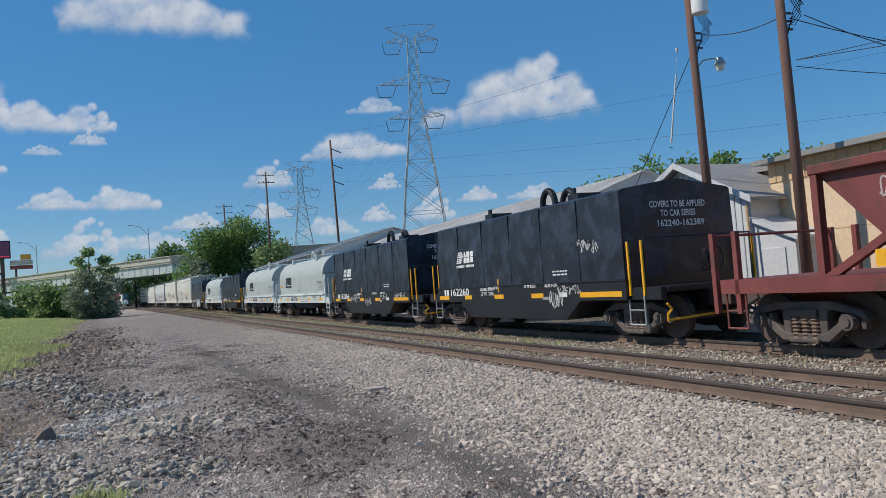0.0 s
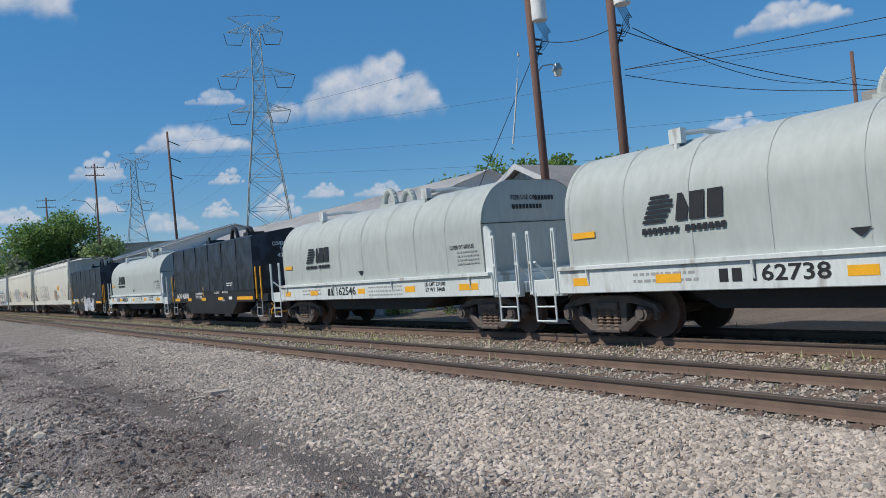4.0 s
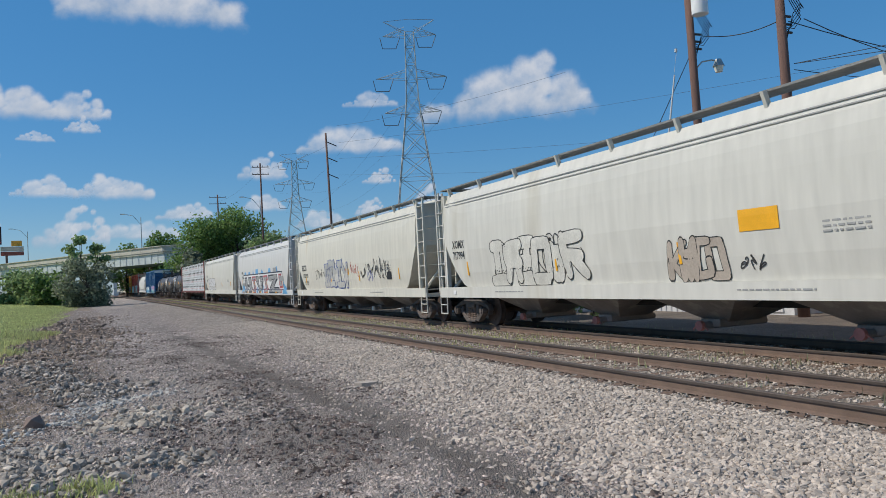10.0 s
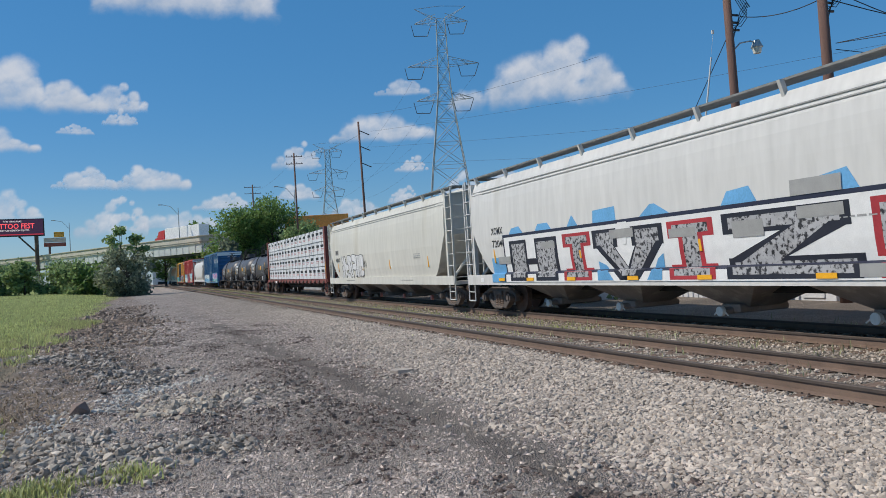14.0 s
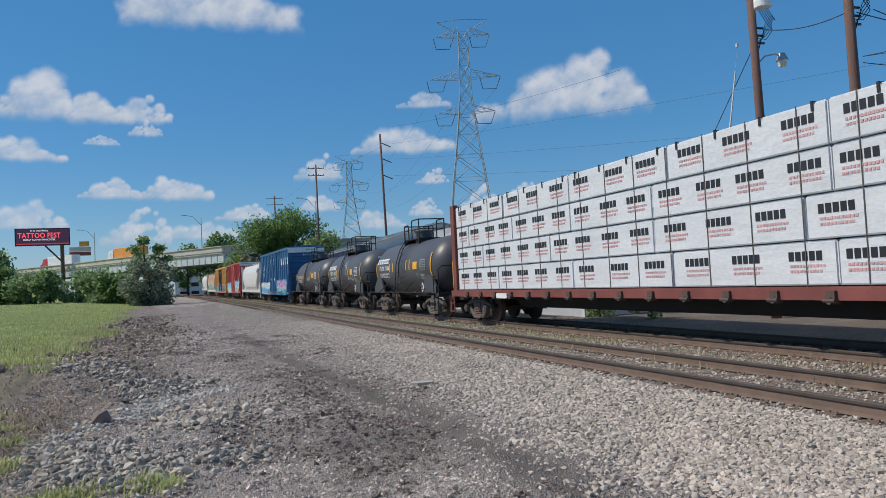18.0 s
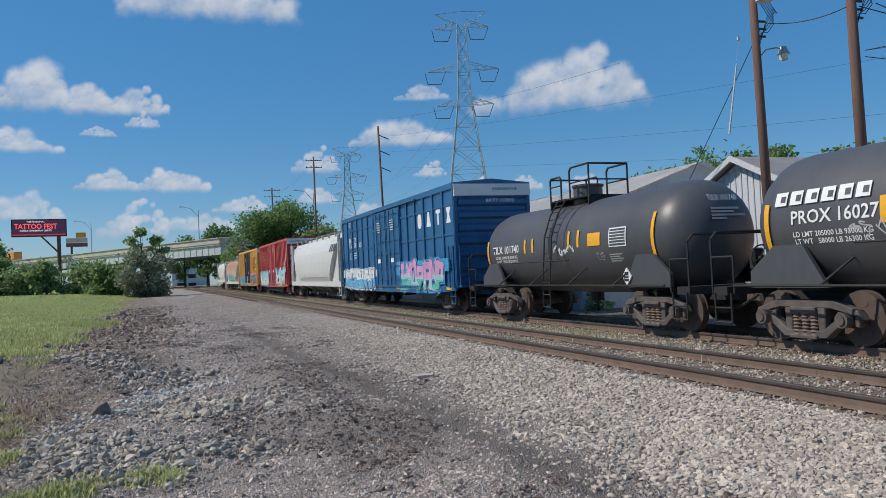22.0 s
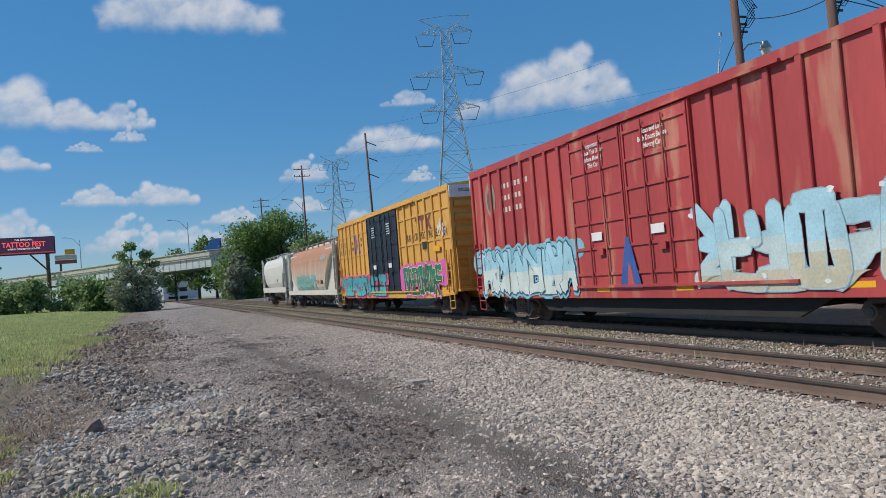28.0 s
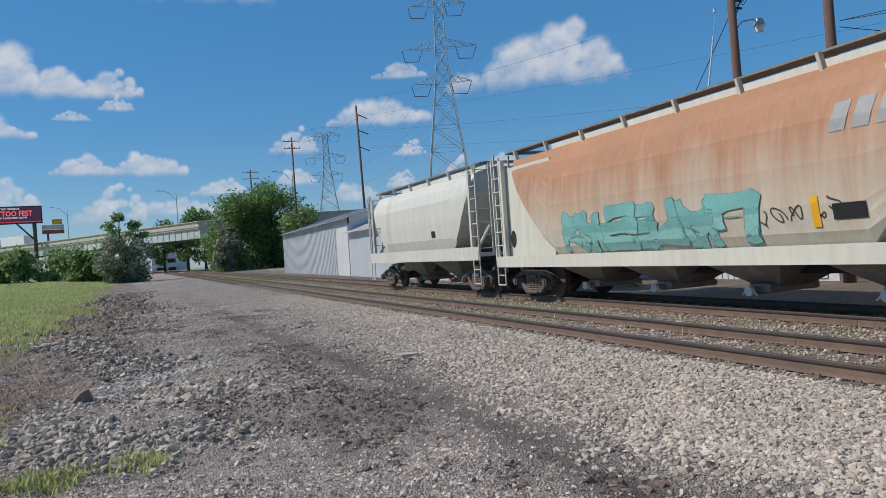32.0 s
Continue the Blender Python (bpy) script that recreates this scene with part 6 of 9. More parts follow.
def rect(ya, yb, za, zb):
    return [(ya, za), (yb, za), (yb, zb), (ya, zb)]


def scrawl(car, y_left, y_right, z0, z1, seed, colour, skin=None, base=-1.6, n=6, r=0.013, label="thin sprayed scrawl"):
    """A looping line of spray paint."""
    random.seed(seed)
    skin = skin or (lambda z: base)
    bm = bmesh.new()
    w = (y_left - y_right) / n
    for i in range(n):
        cy = y_left - w * (i + 0.5)
        pts = [(cy + random.uniform(-0.65, 0.65) * w, random.uniform(z0, z1)) for _ in range(8)]
        path = []
        for a, b, c in zip(pts, pts[1:], pts[2:]):
            m0, m1 = ((a[0] + b[0]) / 2, (a[1] + b[1]) / 2), ((b[0] + c[0]) / 2, (b[1] + c[1]) / 2)
            for q in range(6):
                t = q / 6
                path.append(tuple((1 - t) ** 2 * m0[k] + 2 * t * (1 - t) * b[k] + t * t * m1[k] for k in (0, 1)))
        for (ya, za), (yb, zb) in zip(path, path[1:]):
            d = math.hypot(yb - ya, zb - za) + 1e-6
            ny, nz = -(zb - za) / d * r, (yb - ya) / d * r
            vs = [bm.verts.new((skin(z) - 0.008, y, z)) for y, z in ((ya - ny, za - nz), (ya + ny, za + nz), (yb + ny, zb + nz), (yb - ny, zb - nz))]
            bm.faces.new(vs)
    ob = part("scrawl", bm, ink(colour), car, label)
    ob["kind"] = "stuff"
    return ob


# ---- coil cars ----
def end_rails(c, half, mat, mat2, z0, both=True):
    for s in (-1, 1):
        y = s * (half - 0.59)
        bm = bmesh.new()
        pipe(bm, [(-1.45, y, z0), (-1.45, y, 2.15), (1.45, y, 2.15), (1.45, y, z0)], 0.022, 6)
        part("end_railing", bm, mat, c)
        for dy in (0.0, -0.46 * s):
            for x in (-1.52, 1.52):
                bm = bmesh.new()
                box(bm, x - 0.018, x + 0.018, y + dy - 0.026, y + dy + 0.026, 0.95, 2.1)
                part("grab_post", bm, mat2, c, "yellow hand rail" if mat2 is M["yellow_tape"] else "")
        stirrup(c, -1.5, y - s * 0.3, 0.34, 0.95, 0.5, mat if mat is not M["black_sill"] else M["galv"])
        stirrup(c, 1.5, y - s * 0.3, 0.34, 0.95, 0.5, mat)


def black_coil(u0, u1, code, number, series, tags, label):
    half_c = (u1 - u0) / 2
    c, half = car_root("coil_car", label, "coil car", u0 - 1.15, u1 + 1.15, (-(half_c - 0.35), half_c - 0.35))
    bm = bmesh.new()
    sec = [(-1.55, 1.3), (-1.56, 2.23), (-1.53, 3.2), (-1.46, 3.25), (0, 3.46), (1.46, 3.25), (1.53, 3.2), (1.56, 2.23), (1.55, 1.3)]
    rows = [[(x, y, z) for x, z in sec] for y in np.linspace(-half_c, half_c, 9)]
    sheet(bm, rows)
    bm.faces.new([bm.verts.new(p) for p in rows[0]]), bm.faces.new([bm.verts.new(p) for p in rows[-1]])
    bmesh.ops.remove_doubles(bm, verts=bm.verts[:], dist=0.001)
    cov = part("cover", bm, M["black"], c, "black sheet steel coil cover with wavy panels")
    bm = bmesh.new()
    n = 6
    for i in range(1, n):
        y = -half_c + 2 * half_c * i / n
        box(bm, -1.564, -1.52, y - 0.007, y + 0.007, 1.32, 3.2)
    for y in (-half_c, half_c - 0.04):
        box(bm, -1.567, -1.52, y, y + 0.04, 1.3, 3.2)
    box(bm, -1.565, -1.545, -half_c, half_c, 2.222, 2.236)
    box(bm, -1.5, 1.5, -half_c - 0.006, -half_c + 0.005, 2.30, 2.31)
    part("panel_seam", bm, M["black"], cov)
    # lifting gear on the roof
    for yy, big in ((half_c * 0.12 * -1, True), (half_c * 0.62, False), (-half_c * 0.34, False)):
        bm = bmesh.new()
        if big:
            for x in (-0.55, 0.1):
                ring = [(x, yy + 0.33 * math.cos(a), 3.36 + 0.44 * math.sin(a)) for a in np.linspace(-0.15, math.pi + 0.15, 14)]
                pipe(bm, ring, 0.085, 8)
            for k in (-0.33, 0.33):
                tube(bm, (-0.55, yy + k, 3.4), (0.1, yy + k, 3.4), 0.05, 6)
            part("lifting_ring", bm, M["black_sill"], cov, "black arched lifting lug")
        else:
            box(bm, -0.5, 0.2, yy - 0.25, yy + 0.25, 3.3, 3.56)
            box(bm, -0.42, -0.34, yy + 0.05, yy + 0.18, 3.56, 3.72)
            part("stacking_post", bm, M["black_sill"], cov)
    e = half_c
    bm = bmesh.new()
    prism(bm, [(-e - 0.05, 1.32), (-e - 0.05, 0.86), (-e + 1.7, 0.86), (-e + 2.35, 0.40), (e - 2.35, 0.40), (e - 1.7, 0.86), (e + 0.05, 0.86), (e + 0.05, 1.32)], "x", -1.6, 1.6)
    part("side_sill", bm, M["black_sill"], c, "deep black fish-belly side sill", bevel=0.012)
    bm = bmesh.new()
    box(bm, -1.63, 1.63, -e - 0.07, e + 0.07, 1.285, 1.325)
    part("ledge", bm, M["black_sill"], c)
    for s in (-1, 1):
        bm = bmesh.new()
        box(bm, -1.36, 1.36, *sorted((s * (e + 0.05), s * (half - 0.05))), 1.0, 1.12)
        pf = part("end_platform", bm, M["black_sill"], c, bevel=0.01)
        bm = bmesh.new()
        box(bm, -0.35, 0.35, *sorted((s * e, s * (half - 0.02))), 0.66, 1.0)
        part("draft_sill", bm, M["black_sill"], pf)
        for x in (-1.5, 1.36):
            bm = bmesh.new()
            box(bm, x, x + 0.14, *sorted((s * (e + 0.05), s * (half - 0.1))), 0.86, 1.12)
            part("platform_beam", bm, M["black_sill"], pf, bevel=0.01)
    end_rails(c, half, M["black_sill"], M["yellow_tape"], 1.1)
    handbrake(c, 0.0, -half + 0.25, 1.62, M["black_sill"])
    bm = bmesh.new()
    pipe(bm, [(-1.42, -half + 0.05, 0.42), (-1.42, -half + 0.05, 0.56), (-1.3, -half + 0.05, 0.66), (-1.42, -half + 0.05, 0.78)], 0.025, 6)
    pipe(bm, [(-1.4, -half + 0.05, 0.45), (0.6, -half + 0.02, 0.52)], 0.028, 6)
    part("uncoupling_lever", bm, M["yellow_tape"], c, "yellow uncoupling lever")
    for y0, y1 in ((e - 0.08, e - 0.85), (e - 2.05, e - 2.55), (1.0, 0.45), (-1.1, -1.7), (-e + 1.7, -e + 0.1)):
        patch(c, "reflector", -1.6, y0, y1, 0.94, 1.06, M["yellow_tape"])
    patch(c, "reflector", -1.6, 0.75, 0.69, 1.12, 1.5, M["yellow_tape"])
    patch(c, "label_plate", -1.6, -e + 2.6, -e + 2.25, 0.96, 1.07, M["white_ink"])
    patch(c, "label_plate", -1.6, -e + 3.4, -e + 3.1, 0.90, 0.97, M["grey_ink"])
    if code:
        writing("lettering", code + " " + number, 0.34, M["white_ink"], c, on_side(-1.607, e - 1.3, 1.16), width=1.75)
    else:
        patch(c, "code_bar", -1.6, e - 0.5, e - 0.62, 1.07, 1.26, M["white_ink"])
        patch(c, "code_bar", -1.6, e - 0.68, e - 0.84, 1.07, 1.26, M["white_ink"])
        writing("lettering", number, 0.34, M["white_ink"], c, on_side(-1.607, e - 1.65, 1.16), width=1.35)
        if number != "161881":
            emblem(c, -1.556, e - 2.15, 2.2, 0.62, M["white_ink"])
    writing("lettering", "LD LMT 229000\nLT WT   57000", 0.135, M["white_ink"], c, on_side(-1.607, e - 3.6, 1.15), width=0.85)
    writing("lettering", "40-72 INCH", 0.11, M["white_ink"], c, on_side(-1.64, -1.1, 1.245), width=0.6)
    writing("lettering", "40-90 INCH", 0.11, M["white_ink"], c, on_side(-1.64, -e + 2.9, 1.245), width=0.6)
    writing("lettering", "40-84 INCH", 0.11, M["white_ink"], c, on_side(-1.64, 1.0, 1.245), width=0.6)
    bars(c, -1.556, -e + 2.9, 1.62, 0.7, 0.16, 2, M["white_ink"], 4)
    writing("lettering", "COVERS TO BE APPLIED\nTO CAR SERIES", 0.2, M["white_ink"], c, on_end(0.0, -e - 0.012, 2.78), width=1.55)
    writing("lettering", series, 0.2, M["white_ink"], c, on_end(0.05, -e - 0.012, 2.46), width=1.3)
    for k, tg in enumerate(tags):
        scrawl(c, *tg[:4], 11 + k + int(u0), tg[4], base=tg[5])
    return c, e


black_coil(13.25, 23.35, "", "162260", "162240-162389", ((-3.3, -4.2, 1.9, 2.3, (0.5, 0.5, 0.5), -1.56), (-2.0, -2.6, 0.6, 1.2, (0.55, 0.55, 0.55), -1.605), (-2.4, -3.4, 1.0, 1.25, (0.5, 0.5, 0.5), -1.605)),
           "black steel coil car with a wavy panelled cover")
black_coil(26.15, 36.25, "", "162266", "162140-162239", ((0.3, -0.6, 0.7, 1.2, (0.5, 0.5, 0.5), -1.605), (-1.7, -2.6, 0.95, 1.25, (0.5, 0.5, 0.5), -1.605), (-3.4, -4.6, 1.0, 1.28, (0.5, 0.5, 0.5), -1.605), (2.5, 1.4, 0.8, 1.2, (0.45, 0.45, 0.45), -1.605)),
           "black steel coil car with a wavy panelled cover and scrawls")
black_coil(65.5, 75.4, "AOK", "42608", "42523-42722", (), "black steel coil car with a clean panelled cover")
c7, e7 = black_coil(91.65, 101.75, "", "161881", "161840 - 162039", (), "black steel coil car with white graffiti on its sill")
graffiti(c7, 0.55, -2.6, 0.42, 1.3, 5, [(0.50, 0.53, 0.57)], (0.03, 0.03, 0.035), None, 6, base=-1.605, edge=0.02, label="white sprayed graffiti on the sill")


def white_coil(u0, u1, code, number, capacity, label, dark_trim=False):
    e = (u1 - u0) / 2
    c, half = car_root("coil_car", label, "coil car", u0 - 1.2, u1 + 1.2, (-(e - 0.45), e - 0.45))
    sec = [(-1.5, 1.36), (-1.52, 2.3)] + [(-1.52 + 0.95 - 0.95 * math.cos(a), 2.3 + 1.05 * math.sin(a)) for a in np.linspace(0.12, math.pi / 2, 9)]
    sec = sec + [(-x, z) for x, z in sec[::-1]]
    bm = bmesh.new()
    rows = [[(x, y, z) for x, z in sec] for y in np.linspace(-e, e, 13)]
    sheet(bm, rows)
    cov = part("cover", bm, M["coilwhite"], c, "rounded pale grey-green coil cover", smooth=True)
    for r in (rows[0], rows[-1]):
        bm = bmesh.new()
        bm.faces.new([bm.verts.new((x, y * 0.999, z)) for x, y, z in r])
        part("cover_end", bm, M["coilwhite"], cov)
    for i in range(9):
        bm = bmesh.new()
        y = -e + 0.04 + (2 * e - 0.08) * i / 8
        wv = 0.05 if i in (0, 8) else 0.02
        sheet(bm, [[(x * 1.004, y - wv, z * 1.002) for x, z in sec], [(x * 1.004, y + wv, z * 1.002) for x, z in sec]])
        part("cover_band", bm, M["coilwhite"], cov)
    bm = bmesh.new()
    box(bm, -1.5, 1.5, -e - 0.012, -e - 0.002, 2.4, 2.415)
    part("end_seam", bm, M["dark"], cov)
    bm = bmesh.new()
    for x in (-0.6, 0.0):
        ring = [(x, -0.2 + 0.3 * math.cos(a), 3.32 + 0.44 * math.sin(a)) for a in np.linspace(-0.1, math.pi + 0.1, 13)]
        pipe(bm, ring, 0.085, 8)
    box(bm, -0.7, 0.1, -0.6, 0.2, 3.28, 3.40)
    part("lifting_ring", bm, M["coilwhite"], cov)
    for y in (e * 0.58, -e * 0.5):
        bm = bmesh.new()
        pipe(bm, [(-1.1, y, 3.05), (-1.05, y, 3.42), (-0.3, y, 3.5), (0.6, y, 3.45)], 0.05, 6)
        box(bm, -1.12, -0.98, y - 0.12, y + 0.12, 3.25, 3.5)
        part("stacking_bracket", bm, M["sillwhite"], cov)
    bm = bmesh.new()
    box(bm, -1.62, 1.62, -e - 0.25, e + 0.25, 1.28, 1.36)
    part("ledge", bm, M["sillwhite"], c, bevel=0.01)
    bm = bmesh.new()
    prism(bm, [(-e - 0.3, 1.28), (-e - 0.3, 0.86), (e + 0.3, 0.86), (e + 0.3, 1.28)], "x", -1.56, 1.56)
    part("side_sill", bm, M["sillwhite"], c, "dirty white side sill", bevel=0.012)
    bm = bmesh.new()
    prism(bm, [(-e + 2.3, 0.86), (e - 2.3, 0.86), (e - 2.9, 0.55), (-e + 2.9, 0.55)], "x", -1.2, 1.2)
    box(bm, -0.3, 0.3, -half + 0.1, half - 0.1, 0.6, 0.86)
    part("centre_sill", bm, M["dark"], c)
    for y in np.arange(-e + 0.45, e, 3.3):
        bm = bmesh.new()
        prism(bm, [(-1.56, 1.28), (-1.62, 1.28), (-1.56, 0.98)], "y", y, y + 0.03)
        part("gusset", bm, M["sillwhite"], c)
    for s in (-1, 1):
        bm = bmesh.new()
        box(bm, -1.38, 1.38, *sorted((s * (e + 0.3), s * (half - 0.05))), 0.9, 1.1)
        pf = part("end_platform", bm, M["sillwhite"], c, bevel=0.01)
        for x in (-1.52, 1.38):
            bm = bmesh.new()
            box(bm, x, x + 0.14, *sorted((s * (e + 0.25), s * (half - 0.1))), 0.82, 1.14)
            part("platform_beam", bm, M["sillwhite"], pf, bevel=0.01)
    end_rails_white(c, half)
    for x in (-1.48, 1.48):
        bm = bmesh.new()
        prism(bm, [(-e - 0.06, 1.1), (-e - 0.3, 1.1), (-e - 0.3, 2.2), (-e - 0.12, 2.35), (-e - 0.06, 2.3)], "x", x - 0.03, x + 0.03)
        part("corner_post", bm, M["sillwhite"], c)
    if dark_trim:
        handbrake(c, 0.5, -half + 0.2, 1.7, M["black_sill"])
    for y0, y1 in ((e - 0.1, e - 0.5), (e - 2.0, e - 2.5), (0.3, -0.1), (-2.15, -2.6), (-e + 0.9, -e + 0.2)):
        patch(c, "reflector", -1.56, y0, y1, 1.0, 1.14, M["yellow_tape"])
    patch(c, "warning_plate", -1.53, e - 0.15, e - 0.7, 1.85, 1.96, M["yellow_tape"], "yellow warning label")
    emblem(c, -1.535, e - 2.6, 2.15, 0.78, M["black_ink"])
    if code:
        writing("lettering", code, 0.32, M["black_ink"], c, on_side(-1.567, e - 1.65, 1.07), width=0.72)
        writing("lettering", number, 0.32, M["black_ink"], c, on_side(-1.567, e - 3.35, 1.07), width=1.3)
    else:
        patch(c, "code_bar", -1.56, e - 3.2, e - 3.35, 0.98, 1.18, M["black_ink"])
        patch(c, "code_bar", -1.56, e - 3.42, e - 3.58, 0.98, 1.18, M["black_ink"])
        writing("lettering", number, 0.32, M["black_ink"], c, on_side(-1.567, e - 4.3, 1.08), width=1.15)
    writing("lettering", capacity, 0.13, M["black_ink"], c, on_side(-1.567, -e + 1.85, 1.1), width=0.85)
    writing("lettering", "COVER WT 6000 LBS", 0.13, M["black_ink"], c, on_side(-1.523, -e + 0.75, 1.95), width=0.9)
    bars(c, -1.521, -e + 0.95, 1.88, 0.8, 0.34, 4, M["grey_ink"], 7)
    bm = bmesh.new()
    prism(bm, [(0.1, 1.5), (0.24, 1.62), (-0.04, 1.62)], "x", -1.535, -1.53)
    part("centre_mark", bm, M["black_ink"], c)
    bars(c, -1.56, 3.9, 1.2, 1.3, 0.22, 2, M["grey_ink"], 9)
    bars(c, -1.56, -0.3, 1.2, 1.7, 0.3, 3, M["grey_ink"], 8)
    writing("lettering", "FOR USE ON", 0.15, M["black_ink"], c, on_end(-0.25, -e - 0.015, 2.95), width=0.75)
    bars_end(c, 0.35, -e - 0.012, 2.99, 0.55, 0.1)
    bars_end(c, -0.2, -e - 0.012, 2.80, 0.8, 0.1)
    return c, e


def bars_end(c, x, y, z, w, h, mat=None):
    bm = bmesh.new()
    k = x - w / 2
    while k < x + w / 2:
        box(bm, k, k + 0.07, y - 0.004, y, z - h, z)
        k += 0.1
    part("small_print", bm, mat or M["black_ink"], c)


def end_rails_white(c, half):
    for s in (-1, 1):
        y = s * (half - 0.1)
        for dy in (0.0, -0.72 * s):
            for x in (-1.53, 1.53):
                bm = bmesh.new()
                box(bm, x - 0.02, x + 0.02, y + dy - 0.045, y + dy - 0.02, 0.86, 2.12)
                box(bm, x - 0.02, x + 0.02, y + dy + 0.02, y + dy + 0.045, 0.86, 2.12)
                for z_ in (0.9, 1.5, 2.09):
                    box(bm, x - 0.018, x + 0.018, y + dy - 0.02, y + dy + 0.02, z_ - 0.03, z_ + 0.03)
                part("grab_post", bm, M["sillwhite"], c)
        bm = bmesh.new()
        tube(bm, (-1.5, y - 0.1 * s, 1.5), (-0.9, y, 1.0), 0.03, 6)
        tube(bm, (1.5, y - 0.1 * s, 1.5), (0.9, y, 1.0), 0.03, 6)
        part("brace", bm, M["sillwhite"], c)
        stirrup(c, -1.52, y - s * 0.36, 0.34, 0.9, 0.55, M["sillwhite"])
        stirrup(c, 1.52, y - s * 0.36, 0.34, 0.9, 0.55, M["sillwhite"])


white_coil(38.75, 49.6, "", "162738", "LD LMT 231600\nLT WT  54400", "pale grey-green coil car with a rounded cover")
white_coil(52.2, 62.85, "", "162546", "LD LMT 231600\nLT WT  54400", "pale grey-green coil car with a rounded cover and white sill")
white_coil(77.95, 88.75, "NKLX", "400024", "LD LMT 229000\nLT WT  57000", "pale grey-green coil car with a dark brake wheel", True)


# ---- covered hoppers ----
def hopper(name, u0, u1, paint, label, prof, slope, bays=4, top=4.3, z_low=1.18, posts=9, end_ladder=True, frame_mat=None, taper=2.3, sill_h=0.3, chute=0.42):
    """prof: (z, half width) up the side; slope: how far the end sheets lean in; z_low: foot of the side sheets."""
    c, half = car_root(name, label, "hopper car", u0, u1, (-((u1 - u0) / 2 - 1.45), (u1 - u0) / 2 - 1.45))
    mat = M[paint]
    fm = frame_mat or mat
    e = half - 0.75
    ys = sorted({round(v, 3) for v in [*np.linspace(-e, -e + taper, 7), *np.linspace(-e + taper, e - taper, 7), *np.linspace(e - taper, e, 7)]})
    z_end = z_low + slope
    bm = bmesh.new()
    rows = []
    nz = 14
    for y in ys:
        k = min(1, (e - abs(y)) / taper)
        zb = z_low + slope * (1 - k) ** (1.5 if slope < 2 else 1.0)
        zs = np.linspace(zb, prof[-1][0], nz)
        left = [(-clip_half(z, prof), y, z) for z in zs]
        rows.append(left + [(-x, y_, z) for x, y_, z in left[::-1]])
    vs = sheet(bm, rows)
    for r in (vs[0], vs[-1]):
        bm.faces.new(r)
    part("body", bm, mat, c, smooth=False)
    bm = bmesh.new()
    for a, b in zip(rows, rows[1:]):
        bm.faces.new([bm.verts.new(p) for p in (a[0], b[0], b[-1], a[-1])])
    part("slope_sheet", bm, fm, c)
    if slope > 2.5:
        for s in (-1, 1):
            bm = bmesh.new()
            y0, y1 = sorted((s * (half - 0.65), s * (e - taper + 0.3)))
            box(bm, -1.37, -1.33, y0, y1, z_low - 0.05, prof[-1][0] - 0.25)
            part("end_side_sheet", bm, fm, c)
            bm = bmesh.new()
            box(bm, 1.33, 1.37, y0, y1, z_low - 0.05, prof[-1][0] - 0.25)
            part("end_side_sheet", bm, fm, c)
            bm = bmesh.new()
            y_ = s * (half - 0.95)
            prism(bm, [(y_ + 0.17 * math.cos(a), 1.72 + 0.26 * math.sin(a)) for a in np.linspace(0, 6.283, 17)[:-1]], "x", -1.376, -1.371)
            part("access_hole", bm, M["dark"], c, "dark oval access hole")
    sk = lambda z: -clip_half(z, prof)
    # roof, running boards and hatches
    rx = prof[-1][1]
    bm = bmesh.new()
    prism(bm, [(-rx, prof[-1][0] - 0.01), (rx, prof[-1][0] - 0.01), (rx * 0.4, top - 0.06), (-rx * 0.4, top - 0.06)], "y", -e, e)
    part("roof", bm, mat, c)
    bm = bmesh.new()
    for s in (-1, 1):
        box(bm, s * rx * 0.86 - 0.22, s * rx * 0.86 + 0.22, -e - 0.4, e + 0.4, top + 0.02, top + 0.06)
    for s in (-1, 1):
        box(bm, -rx, rx, min(s * e, s * (e + 0.55)), max(s * e, s * (e + 0.55)), top + 0.02, top + 0.06)
    part("running_board", bm, M["grating"], c, "dark grated roof walkway")
    for i in range(posts):
        y = -e + 0.25 + (2 * e - 0.5) * i / (posts - 1)
        for s in (-1, 1):
            bm = bmesh.new()
            prism(bm, [(s * (rx + 0.03), prof[-1][0] - 0.08), (s * (rx + 0.13), top + 0.03), (s * (rx + 0.03), top + 0.05), (s * (rx - 0.05), prof[-1][0])], "y", y - 0.035, y + 0.035)
            part("walkway_bracket", bm, fm, c)
    bm = bmesh.new()
    box(bm, -0.35, 0.35, -e + 1, e - 1, top - 0.07, top + 0.1)
    part("roof_hatch", bm, fm, c)
    # sill
    bm = bmesh.new()
    for s in (-1, 1):
        x0, x1 = sorted((s * 1.52, s * 1.58))
        box(bm, x0, x1, -half + 0.15, half - 0.15, z_low - sill_h, z_low + 0.02)
    part("side_sill", bm, fm, c)
    bm = bmesh.new()
    box(bm, -0.3, 0.3, -half + 0.05, half - 0.05, 0.66, 1.0)
    part("centre_sill", bm, M["dark"], c)
    span = 2 * (e - 1.75)
    for i in range(bays):
        y = -span / 2 + span * (i + 0.5) / bays
        w = span / bays * 0.49
        bm = bmesh.new()
        lo = [(-0.4, y - 0.28, chute), (0.4, y - 0.28, chute), (0.4, y + 0.28, chute), (-0.4, y + 0.28, chute)]
        hi = [(-1.5, y - w, z_low - 0.02), (1.5, y - w, z_low - 0.02), (1.5, y + w, z_low - 0.02), (-1.5, y + w, z_low - 0.02)]
        vs = sheet(bm, [lo, hi], closed=True)
        bm.faces.new(vs[0][::-1]), bm.faces.new(vs[1])
        ch = part("hopper_chute", bm, M["chute"], c)
        bm = bmesh.new()
